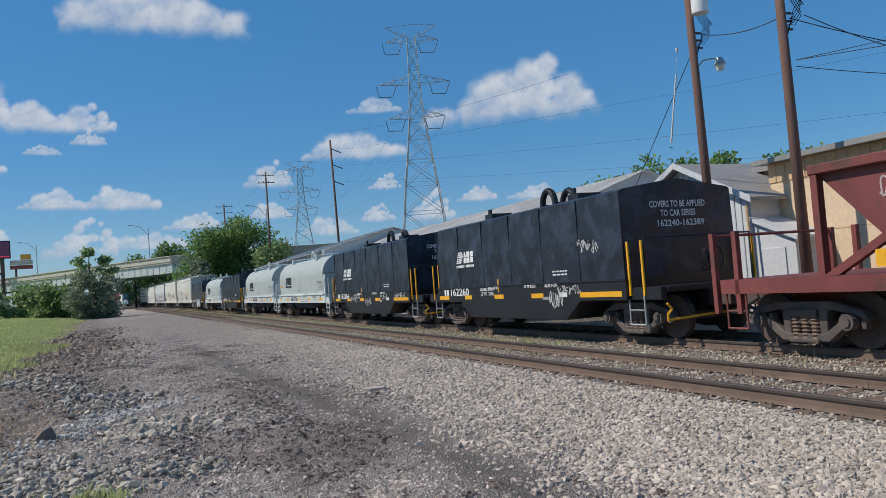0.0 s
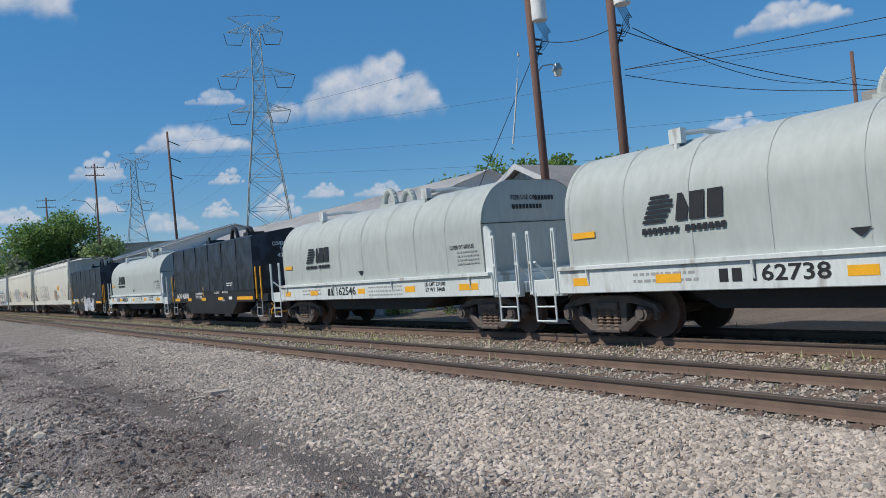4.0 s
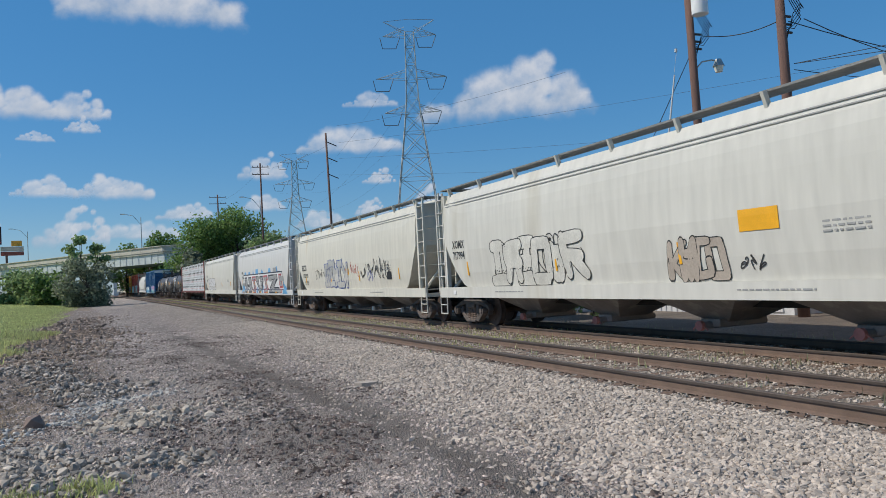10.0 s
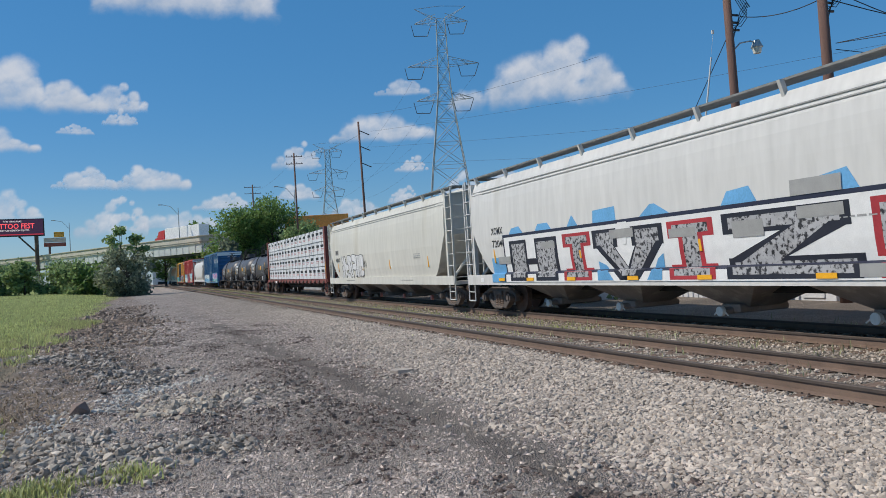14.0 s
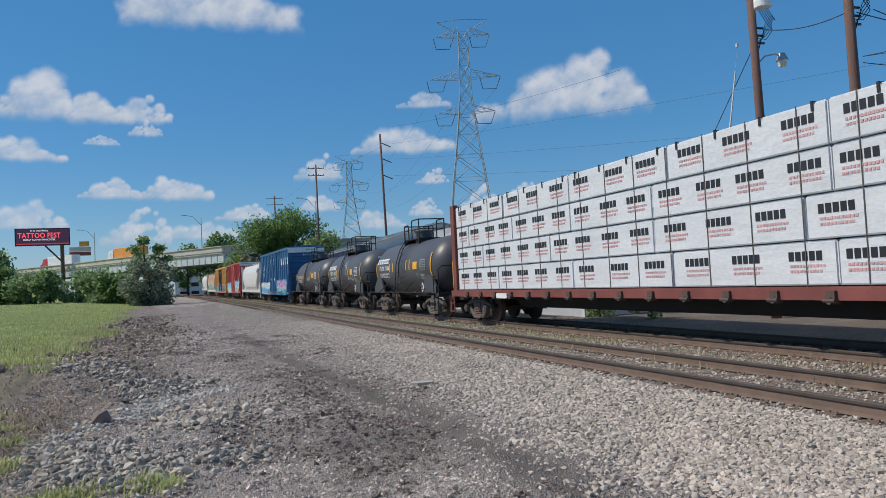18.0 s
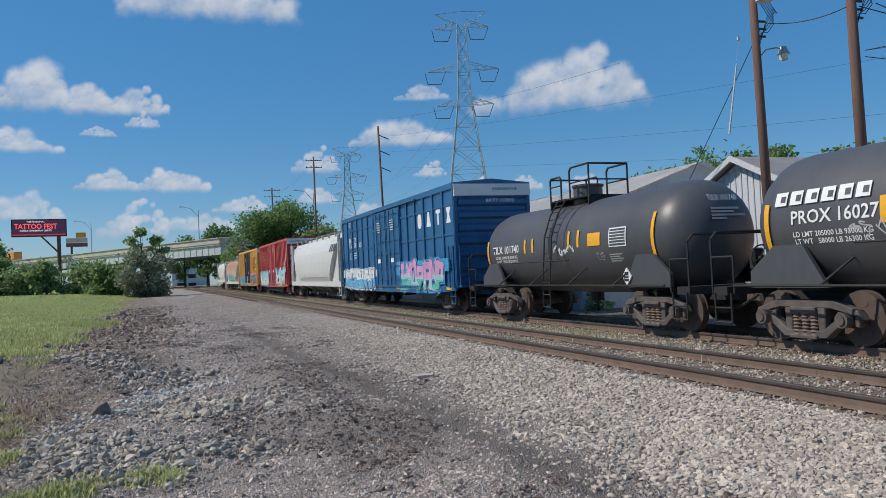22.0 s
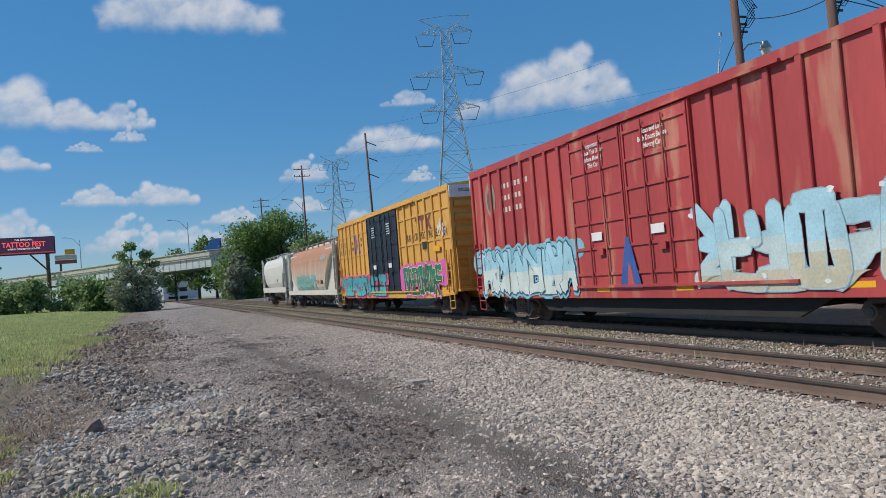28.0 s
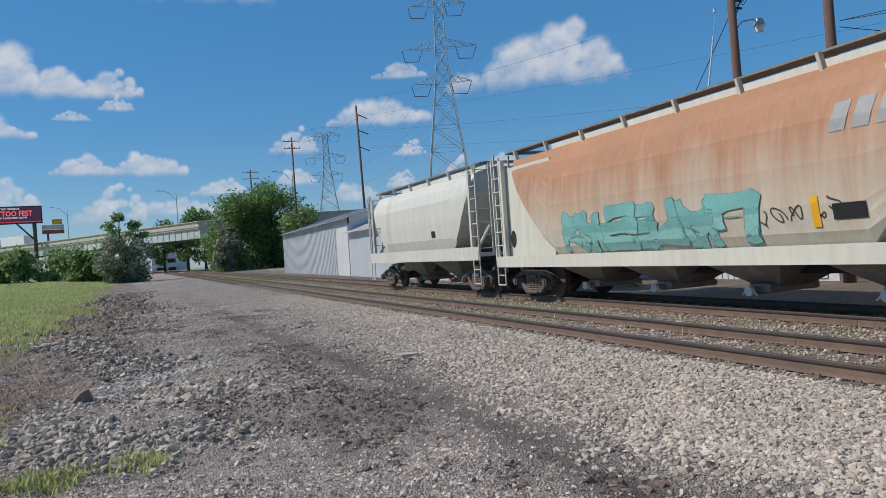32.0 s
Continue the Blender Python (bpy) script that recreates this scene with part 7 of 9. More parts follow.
        box(bm, -0.62, 0.62, y - 0.26, y + 0.26, chute - 0.10, chute + 0.06)
        tube(bm, (-0.84, y, chute - 0.06), (0.84, y, chute - 0.06), 0.075, 12)
        ou = part("outlet_pipe", bm, M["chute"], ch, bevel=0.01)
        bm = bmesh.new()
        tube(bm, (-0.92, y, chute - 0.06), (-0.84, y, chute - 0.06), 0.10, 14)
        tube(bm, (-0.88, y - 0.1, chute - 0.06), (-0.88, y - 0.2, chute - 0.14), 0.015, 5)
        tube(bm, (-0.88, y + 0.1, chute - 0.06), (-0.88, y + 0.2, chute - 0.14), 0.015, 5)
        part("outlet_cap", bm, M["outlet"] if paint == "cream" else M["sillwhite"], ch)
    # ends
    for s in (-1, 1):
        bm = bmesh.new()
        for x in (-1.5, 1.5):
            y0, y1 = sorted((s * (half - 0.75), s * (half - 0.62)))
            box(bm, x - 0.06, x + 0.06, y0, y1, z_low - sill_h, prof[-1][0])
        y0, y1 = sorted((s * (half - 0.8), s * (half - 0.1)))
        box(bm, -1.5, 1.5, y0, y1, z_low - 0.3, z_low - 0.18)
        part("end_post", bm, fm, c)
        bm = bmesh.new()
        tube(bm, (-1.3, s * (half - 0.7), z_low), (0, s * (e - 0.2), z_end - 0.1), 0.05, 6)
        tube(bm, (1.3, s * (half - 0.7), z_low), (0, s * (e - 0.2), z_end - 0.1), 0.05, 6)
        part("end_brace", bm, fm, c)
        ladder(c, -1.55, s * (half - 0.35), z_low - 0.25, prof[-1][0] + 0.1, 0.5, fm)
        ladder(c, 1.2, s * (half - 0.18), z_low - 0.25, top - 0.1, 0.5, fm, along="x")
        ladder(c, -1.25, s * (half - 0.18), z_low - 0.25, top, 0.5, fm, along="x")
        stirrup(c, -1.55, s * (half - 0.35), 0.36, z_low - 0.25, 0.5, fm)
        stirrup(c, 1.55, s * (half - 0.35), 0.36, z_low - 0.25, 0.5, fm)
    handbrake(c, 0.5, -half + 0.2, 1.75, M["steel"])
    return c, half, sk


CURVED = [(1.18, 1.50), (1.6, 1.56), (2.3, 1.61), (3.1, 1.61), (3.6, 1.58), (3.72, 1.55), (3.8, 1.56), (3.87, 1.52), (4.13, 1.42)]


def hop_trim(c, half, sk, seed=1, marks=True):
    bm = bmesh.new()
    for z in (3.75, 3.84):
        box(bm, sk(z) - 0.012, sk(z) + 0.02, -half + 0.8, half - 0.8, z - 0.012, z + 0.012)
    part("rib", bm, M["grey_ink"], c)
    for y in (half - 2.3, half - 7.2, -half + 7.4, -half + 2.6):
        bm = bmesh.new()
        prism(bm, [(y, 1.55), (y - 0.07, 1.55), (y + 0.0, 2.05), (y + 0.07, 2.05)], "x", sk(1.8) - 0.012, sk(1.8) + 0.01)
        part("reflector", bm, M["yellow_tape"], c)
    bars(c, sk(2.0) - 0.005, -half + 4.2, 2.2, 0.8, 0.3, 4, M["grey_ink"], seed)
    patch(c, "small_plate", -1.585, half - 1.2, half - 1.4, 0.98, 1.1, M["white_ink"])
    bars(c, -1.585, half - 4, 1.09, 1.6, 0.07, 1, M["grey_ink"], seed + 1)
    bars(c, -1.585, -half + 6, 1.09, 1.6, 0.07, 1, M["grey_ink"], seed + 2)


c, half, sk = hopper("covered_hopper", 102.45, 121.4, "cream", "long cream covered hopper with black graffiti", CURVED, 1.5, taper=1.35, chute=0.38)
hop_trim(c, half, sk, 1)
writing("lettering", "XOMX\n717994", 0.34, M["black_ink"], c, on_side(sk(2.3) - 0.02, half - 1.75, 2.33), width=0.85, skin=sk)
graffiti(c, half - 3.9, half - 8.4, 1.25, 2.45, 3, [(0.62, 0.605, 0.545)], (0.03, 0.03, 0.03), None, 6, skin=sk, edge=0.035, label="large black outline graffiti")
scrawl(c, half - 4.0, half - 8.4, 1.2, 2.6, 8, (0.04, 0.04, 0.04), sk, n=6, r=0.016)
graffiti(c, half - 11.2, half - 12.7, 1.2, 2.1, 6, [(0.42, 0.36, 0.30)], (0.03, 0.03, 0.03), None, 4, edge=0.03, skin=sk, label="small brown and black graffiti")
block(c, "warning_plate", [rect(half - 13.1, half - 13.95, 2.05, 2.42)], M["yellow_tape"], sk, 0.012, "yellow warning panel")
scrawl(c, half - 13.0, half - 13.6, 1.35, 1.7, 9, (0.05, 0.05, 0.05), sk, n=3)
c, half, sk = hopper("covered_hopper", 122.4, 141.35, "cream2", "long stained cream covered hopper with sprayed tags", CURVED, 1.5, taper=1.35, chute=0.38)
hop_trim(c, half, sk, 3)
block(c, "code_plate", [rect(half - 1.6, half - 2.5, 2.2, 2.5)], M["black_ink"], sk, 0.003, "black reporting mark plate")
writing("lettering", "XOMX", 0.3, M["cream2"], c, on_side(sk(2.35) - 0.03, half - 2.05, 2.35), width=0.75, skin=sk)
writing("lettering", "170393", 0.3, M["black_ink"], c, on_side(sk(1.95) - 0.02, half - 2.2, 1.93), width=1.0, skin=sk)
writing("lettering", "LD LMT 219800\nLT WT  66200", 0.13, M["black_ink"], c, on_side(sk(1.6) - 0.03, half - 2.3, 1.55), width=0.8, skin=sk)
graffiti(c, half - 6.2, half - 9.8, 1.3, 2.5, 12, [(0.42, 0.42, 0.40), (0.55, 0.54, 0.5)], (0.04, 0.08, 0.3), None, 5, skin=sk, wild=True, label="grey and blue graffiti block")
scrawl(c, half - 4.3, half - 6.0, 1.6, 2.3, 13, (0.03, 0.03, 0.03), sk, n=6)
scrawl(c, half - 11.8, half - 15.6, 1.5, 2.3, 17, (0.03, 0.03, 0.03), sk, n=9, r=0.018, label="black looping spray tag")
scrawl(c, half - 10.3, half - 11.6, 1.7, 2.5, 14, (0.5, 0.08, 0.06), sk, n=4)
scrawl(c, half - 13.6, half - 15.4, 1.7, 2.5, 15, (0.03, 0.03, 0.04), sk, n=6)
scrawl(c, half - 12.6, half - 13.4, 1.4, 2.2, 16, (0.08, 0.12, 0.4), sk, n=3)
block(c, "warning_plate", [rect(half - 9.6, half - 10.1, 1.85, 2.12)], M["yellow_tape"], sk, 0.012)
block(c, "small_plate", [rect(-half + 3.9, -half + 3.4, 1.55, 1.85)], M["black_ink"], sk, 0.012)
c, half, sk = hopper("covered_hopper", 142.35, 161.3, "hopwhite", "long white covered hopper with a big multicoloured mural", CURVED, 1.5, taper=1.35, chute=0.38)
hop_trim(c, half, sk, 5)
writing("lettering", "XOMX", 0.3, M["black_ink"], c, on_side(sk(2.5) - 0.02, half - 2.6, 2.5), width=0.8, skin=sk)
ms = lambda z: sk(z) if z > 1.225 else -1.592
lumps = [[(y + w_, 2.2), (y - w_, 2.2), (y - w_ * b_, 2.2 + h_), (y + w_ * a_, 2.2 + h_ * c_)] for y, w_, h_, a_, b_, c_ in
         ((5.6, 0.6, 0.36, 0.5, 0.3, 0.9), (4.0, 0.6, 0.34, 0.5, 0.4, 1.0), (2.5, 0.4, 0.42, 0.1, 0.0, 1.0), (1.1, 0.5, 0.48, 0.9, 0.9, 0.95), (-0.8, 0.8, 0.40, 0.2, 0.0, 1.0), (-3.2, 0.55, 0.45, 0.5, 0.5, 0.9), (-5.2, 0.6, 0.5, 0.6, 0.5, 0.8))]
art = block(c, "mural", lumps + [rect(7.4, 6.2, 0.96, 1.7), [(-6.5, 0.96), (-8.1, 0.96), (-7.3, 1.5), (-6.5, 2.2)]], ink((0.13, 0.36, 0.62)), ms, 0.004, "painted mural reading HIVIZ in black, red and white on blue")
block(art, "navy_edge", [rect(6.5, -6.95, 0.97, 2.36)], ink((0.02, 0.024, 0.05)), ms, 0.007)
block(art, "white_ground", [rect(6.42, -6.85, 0.97, 2.28)], M["white_ink"], ms, 0.010)
H_ = [rect(6.1, 5.05, 1.0, 2.16), rect(5.05, 4.55, 1.45, 1.62), rect(4.55, 3.35, 1.0, 2.16)]
V_ = [[(0.6, 1.0), (0.1, 1.0), (0.75, 1.75), (1.5, 1.75)], [(0.6, 1.0), (-0.1, 1.0), (-0.95, 1.75), (0.0, 1.75)], rect(1.65, 0.65, 1.75, 2.18), rect(0.1, -1.0, 1.75, 2.18)]
Z_ = [rect(-2.74, -5.5, 1.82, 2.2), [(-2.9, 1.38), (-4.2, 1.38), (-5.4, 1.82), (-4.1, 1.82)], rect(-2.8, -5.66, 1.0, 1.38)]
I_ = lambda a, b: [rect(a, b, 1.84, 2.18), rect(a - 0.32, b + 0.32, 1.3, 1.84), rect(a, b, 1.0, 1.3)]
block(art, "letter_edge", H_ + V_ + Z_, ink((0.02, 0.022, 0.035)), ms, 0.013)
block(art, "letter_edge", I_(3.05, 1.75) + I_(-1.15, -2.5) + [rect(-5.86, -6.7, 1.32, 2.2), rect(-5.95, -6.6, 1.0, 1.24)], ink((0.42, 0.04, 0.05)), ms, 0.013)
speckle = material("speckled_spray", (0.42, 0.42, 0.43), 0.5, var=0.2, scale=5.5, second=(0.03, 0.03, 0.035), second_amount=0.56)
F_ = [rect(5.95, 5.15, 1.1, 2.06), rect(4.45, 3.5, 1.1, 2.06), rect(1.5, 0.8, 1.82, 2.1), [(0.5, 1.1), (0.2, 1.1), (0.85, 1.82), (1.35, 1.82)], rect(-0.05, -0.85, 1.82, 2.1), [(0.4, 1.1), (0.05, 1.1), (-0.75, 1.82), (-0.1, 1.82)],
      rect(-2.9, -5.3, 1.9, 2.12), [(-3.1, 1.3), (-4.0, 1.3), (-5.1, 1.9), (-4.4, 1.9)], rect(-2.95, -5.5, 1.08, 1.3), rect(-6.0, -6.55, 1.42, 2.1)]
for a_, b_ in ((3.05, 1.75), (-1.15, -2.5)):
    F_ += [rect(a_ - 0.15, b_ + 0.15, 1.92, 2.1), rect(a_ - 0.45, b_ + 0.45, 1.22, 1.92), rect(a_ - 0.15, b_ + 0.15, 1.08, 1.22)]
block(art, "speckled_fill", F_, speckle, ms, 0.016)
block(art, "white_gap", [[(0.55, 2.3), (0.2, 2.3), (0.3, 1.8), (0.45, 1.8)]], M["white_ink"], ms, 0.018)
block(art, "blue_corner", [[(1.5, 1.0), (0.85, 1.0), (1.2, 1.35), (1.5, 1.45)], [(-0.4, 1.0), (-0.9, 1.0), (-0.95, 1.55), (-0.75, 1.45)]], ink((0.13, 0.36, 0.62)), ms, 0.0185)
for y_, z_, w_, h_ in ((4.2, 1.86, 0.75, 0.17), (0.9, 1.95, 0.9, 0.2), (-1.2, 1.85, 0.8, 0.18), (-3.0, 1.75, 0.75, 0.3), (-4.5, 1.98, 0.9, 0.2), (-4.4, 2.36, 1.0, 0.26), (-6.5, 1.75, 0.7, 0.28), (-5.6, 1.02, 0.5, 0.2), (-6.1, 1.04, 0.4, 0.18), (6.9, 1.5, 0.8, 0.22)):
    block(c, "stencil_panel", [rect(y_, y_ - w_, z_, z_ + h_)], M["grey_ink"], ms, 0.021)
for y_ in (6.9, 5.1, 2.9, 0.3, -2.0, -4.8):
    patch(c, "reflector", -1.615, y_, y_ - 0.4, 1.0, 1.09, M["yellow_tape"])
writing("lettering", "720406", 0.3, M["black_ink"], c, on_side(sk(2.15) - 0.03, half - 2.75, 2.12), width=1.05, skin=sk)
c, half, sk = hopper("covered_hopper", 162.3, 181.25, "cream", "long cream covered hopper with white bubble graffiti", CURVED, 1.5, taper=1.35, chute=0.38)
hop_trim(c, half, sk, 7)
block(c, "code_plate", [rect(half - 1.85, half - 2.55, 2.44, 2.7)], M["grey_ink"], sk, 0.003)
writing("lettering", "PINX", 0.27, M["black_ink"], c, on_side(sk(2.57) - 0.03, half - 2.2, 2.57), width=0.55, skin=sk)
writing("lettering", "463015", 0.3, M["black_ink"], c, on_side(sk(2.15) - 0.02, half - 2.35, 2.15), width=0.9, skin=sk)
graffiti(c, half - 3.1, half - 7.2, 1.15, 2.35, 22, [(0.70, 0.70, 0.70)], (0.03, 0.03, 0.03), None, 6, skin=sk, edge=0.045, label="white bubble letters outlined in black and red")
scrawl(c, half - 7.3, half - 7.9, 1.6, 2.3, 23, (0.05, 0.05, 0.05), sk, n=3)

ROUND = [(1.2, 1.42), (1.45, 1.56), (1.9, 1.63), (2.6, 1.645), (3.15, 1.59), (3.6, 1.45), (3.9, 1.28), (4.08, 1.1)]
ROUND_SK = lambda z: -clip_half(z, ROUND)
c, half, sk = hopper("covered_hopper", 261.9, 279.9, "hopwhite", "clean white round-sided covered hopper", ROUND, 2.9, 4, 4.3, 1.2, 9, taper=2.9)
bars(c, sk(1.75) - 0.01, half - 2.0, 1.8, 1.0, 0.25, 3, M["grey_ink"], 31)
bars(c, sk(1.5) - 0.02, half - 5.0, 1.55, 9.0, 0.1, 1, M["grey_ink"], 32)
block(c, "emblem", [[(a + 0.1, 3.12), (b + 0.1, 3.12), (b, 3.58), (a, 3.58)] for a, b in ((-6.05, -6.4), (-6.55, -6.9), (-7.05, -7.4), (-7.5, -7.85))], M["black_ink"], sk, 0.008, "owner's mark in dark slanted bars")
writing("lettering", "10006", 0.22, M["black_ink"], c, on_side(sk(1.75) - 0.03, half - 2.4, 1.98), width=0.7, skin=sk)
for y in (3, -1, -5):
    block(c, "reflector", [rect(y, y - 0.1, 1.5, 1.7)], M["yellow_tape"], sk, 0.012)
c, half, sk = hopper("covered_hopper", 319.9, 336.5, "rust", "rust-streaked cream round-sided covered hopper with teal graffiti", ROUND, 2.9, 4, 4.3, 1.2, 9, frame_mat=M["cream2"], taper=2.9)
graffiti(c, half - 4.2, half - 10.6, 1.25, 2.2, 33, [(0.18, 0.42, 0.40), (0.26, 0.52, 0.48)], (0.10, 0.24, 0.23), None, 7, skin=sk, wild=True, edge=0.02, label="faded teal graffiti")
scrawl(c, half - 10.8, half - 12.6, 1.5, 2.0, 34, (0.05, 0.05, 0.05), sk, n=5)
marks_ = []
for k in range(4):
    a = half - 12.4 - 0.42 * k
    marks_.append([(a, 2.95), (a - 0.3, 2.95), (a - 0.4, 3.4), (a - 0.1, 3.4)])
block(c, "emblem", marks_, M["grey_ink"], sk, 0.008, "owner's mark as faded grey slanted bars")
block(c, "reflector", [rect(-half + 4.6, -half + 4.45, 1.5, 2.0)], M["yellow_tape"], sk, 0.012)
block(c, "small_plate", [rect(-half + 4.2, -half + 3.6, 1.6, 1.85)], M["black_ink"], sk, 0.012)
c, half, sk = hopper("covered_hopper", 337.6, 350.2, "cream", "short cream two-bay covered hopper at the train's end", [(1.55, 1.35), (1.9, 1.5), (2.6, 1.56), (3.3, 1.55), (3.7, 1.42), (4.05, 1.15)], 1.9, 2, 4.28, 1.55, 6, taper=1.9, sill_h=0.42)
bars(c, sk(2.6) - 0.01, half - 1.4, 2.75, 0.5, 0.3, 2, M["grey_ink"], 41)
block(c, "small_plate", [rect(-half + 4.4, -half + 4.0, 2.0, 2.25)], M["black_ink"], sk, 0.012)

# ---- lumber car ----
def lumber_car(u0, u1):
    c, half = car_root("lumber_car", "red-brown centre-beam flat car stacked with white-wrapped lumber", "flat car", u0, u1, (-((u1 - u0) / 2 - 1.9), (u1 - u0) / 2 - 1.9))
    bm = bmesh.new()
    box(bm, -1.45, 1.45, -half + 0.2, half - 0.2, 0.95, 1.12)
    part("deck", bm, M["oxide"], c)
    bm = bmesh.new()
    box(bm, -1.56, -1.44, -0.09, 0.09, 0.84, 1.06)
    tube(bm, (-1.6, 0, 0.90), (-1.5, 0, 0.90), 0.065, 10)
    tube(bm, (-1.58, -0.12, 0.90), (-1.58, 0.12, 0.90), 0.035, 8)
    winch = finish(bm, "strap_winch", M["rusty"])
    for y in np.arange(-half + 0.9, half - 0.8, 1.22):
        part("strap_winch", winch, None, c).location.y = y
    bm = bmesh.new()
    box(bm, -1.5, -1.44, -half + 0.3, half - 0.3, 0.90, 1.12)
    part("side_sill", bm, M["oxide"], c, "red-brown side sill")
    for s in (-1, 1):
        bm = bmesh.new()
        y0, y1 = sorted((s * (half - 0.75), s * (half - 0.4)))
        box(bm, -1.25, 1.25, y0 + 0.12, y1 - 0.12, 1.1, 4.25)
        bh = part("end_bulkhead", bm, M["oxide"], c, "red-brown end bulkhead", bevel=0.015)
        for xa, xb in ((-1.45, -1.25), (1.25, 1.45)):
            bm = bmesh.new()
            box(bm, xa, xb, y0, y1, 1.1, 4.3)
            part("bulkhead_post", bm, M["oxide"], bh, bevel=0.015)
        y0, y1 = sorted((s * (half - 0.5), s * (half - 0.33)))
        for z in (1.5, 2.05, 2.6, 3.15, 3.7, 4.2):
            bm = bmesh.new()
            box(bm, -1.25, 1.25, y0, y1, z - 0.06, z + 0.06)
            part("bulkhead_rib", bm, M["oxide"], bh)
        for x in (-0.5, 0.5):
            bm = bmesh.new()
            box(bm, x - 0.05, x + 0.05, y0, y1 - 0.02, 1.1, 4.22)
            part("bulkhead_rib", bm, M["oxide"], bh)
        stirrup(c, -1.5, s * (half - 0.35), 0.34, 0.95, 0.45, M["oxide"])
        patch(c, "reflector", -1.46, s * (half - 0.5), s * (half - 0.44), 1.2, 2.2, M["yellow_tape"])
    writing("lettering", "CAUTION", 0.16, M["white_ink"], c, on_end(0.6, -half + 0.32, 4.2), width=0.7)
    handbrake(c, 0.5, -half + 0.15, 1.9, M["steel"])
    bm = bmesh.new()
    prism(bm, [(-half + 2.6, 0.95), (half - 2.6, 0.95), (half - 4, 0.5), (-half + 4, 0.5)], "x", -0.3, 0.3)
    part("centre_sill", bm, M["dark"], c)
    bm = bmesh.new()
    box(bm, -0.08, 0.08, -half + 0.7, half - 0.7, 1.12, 4.15)
    part("centre_beam", bm, M["oxide"], c)
    patch(c, "code_plate", -1.565, half - 4.6, half - 5.4, 0.86, 1.02, M["white_ink"])
    return c, half


LUM, lh = lumber_car(182.2, 204.6)
BUNDLES = []
random.seed(71)
for side in (-1, 1):
    for tier in range(4):
        cuts = [-lh + 0.85]
        while cuts[-1] < lh - 2.0:
            cuts.append(min(lh - 0.82, cuts[-1] + random.choice((4.88, 3.66, 4.27))))
        if cuts[-1] < lh - 0.9:
            cuts[-1] = lh - 0.82
        for y0, y1 in zip(cuts, cuts[1:]):
            bm = bmesh.new()
            z0 = 1.14 + tier * 0.765
            box(bm, 0.14, 1.38, y0 + 0.012, y1 - 0.012, z0, z0 + 0.747)
            bmesh.ops.bevel(bm, geom=bm.edges[:], offset=0.03, segments=2, affect="EDGES")
            if side < 0:
                for v in bm.verts:
                    v.co.x = -v.co.x
            b = part("timber_pack", bm, M["wrap"], LUM, "white plastic-wrapped lumber bundle")
            if side < 0:
                n = max(1, int((y1 - y0) / 1.2))
                for i in range(n):
                    cy = y0 + (y1 - y0) * (i + 0.5) / n + random.uniform(-0.08, 0.08)
                    bm, bm2 = bmesh.new(), bmesh.new()
                    for k in range(5):
                        a = cy + 0.36 - 0.15 * k
                        box(bm, -1.389, -1.384, a - 0.115, a, z0 + 0.42, z0 + 0.58)
                    for k in range(11):
                        a = cy + 0.34 - 0.07 * k
                        box(bm2, -1.389, -1.384, a - 0.05, a, z0 + 0.31, z0 + 0.355)
                    for k in range(10):
                        a = cy + 0.34 - 0.07 * k
                        box(bm2, -1.389, -1.384, a - 0.05, a, z0 + 0.22, z0 + 0.265)
                    for nm_, m_, mt_, lb_ in (("maker_mark", bm, M["black_ink"], "maker's name as plain black bars"), ("slogan", bm2, ink((0.62, 0.36, 0.36)), "faint red line of bars")):
                        ob = part(nm_, m_, mt_, b, lb_)
                        ob["kind"] = "stuff"
                bm = bmesh.new()
                box(bm, -1.391, -1.383, y0 + 0.02, y1 - 0.02, z0 + 0.005, z0 + 0.03)
                part("wrap_fold", bm, M["galv"], b)
                if tier == 3:
                    for i in range(int((y1 - y0) / 1.2) + 1):
                        cy = y0 + 0.3 + 1.2 * i
                        if cy < y1:
                            bm = bmesh.new()
                            box(bm, -1.4, -1.385, cy - 0.025, cy + 0.025, z0 + 0.6, z0 + 0.77)
                            box(bm, -1.4, -0.1, cy - 0.025, cy + 0.025, z0 + 0.752, z0 + 0.765)
                            part("strap", bm, M["black_ink"], b)
bm = bmesh.new()
box(bm, -1.396, -1.388, -0.009, 0.009, 1.06, 4.2)
tie_cable = finish(bm, "tie_down_cable", M["steel"])
for y in np.arange(-lh + 1.5, lh - 1.2, 1.22):
    part("tie_down_cable", tie_cable, None, LUM).location.y = y


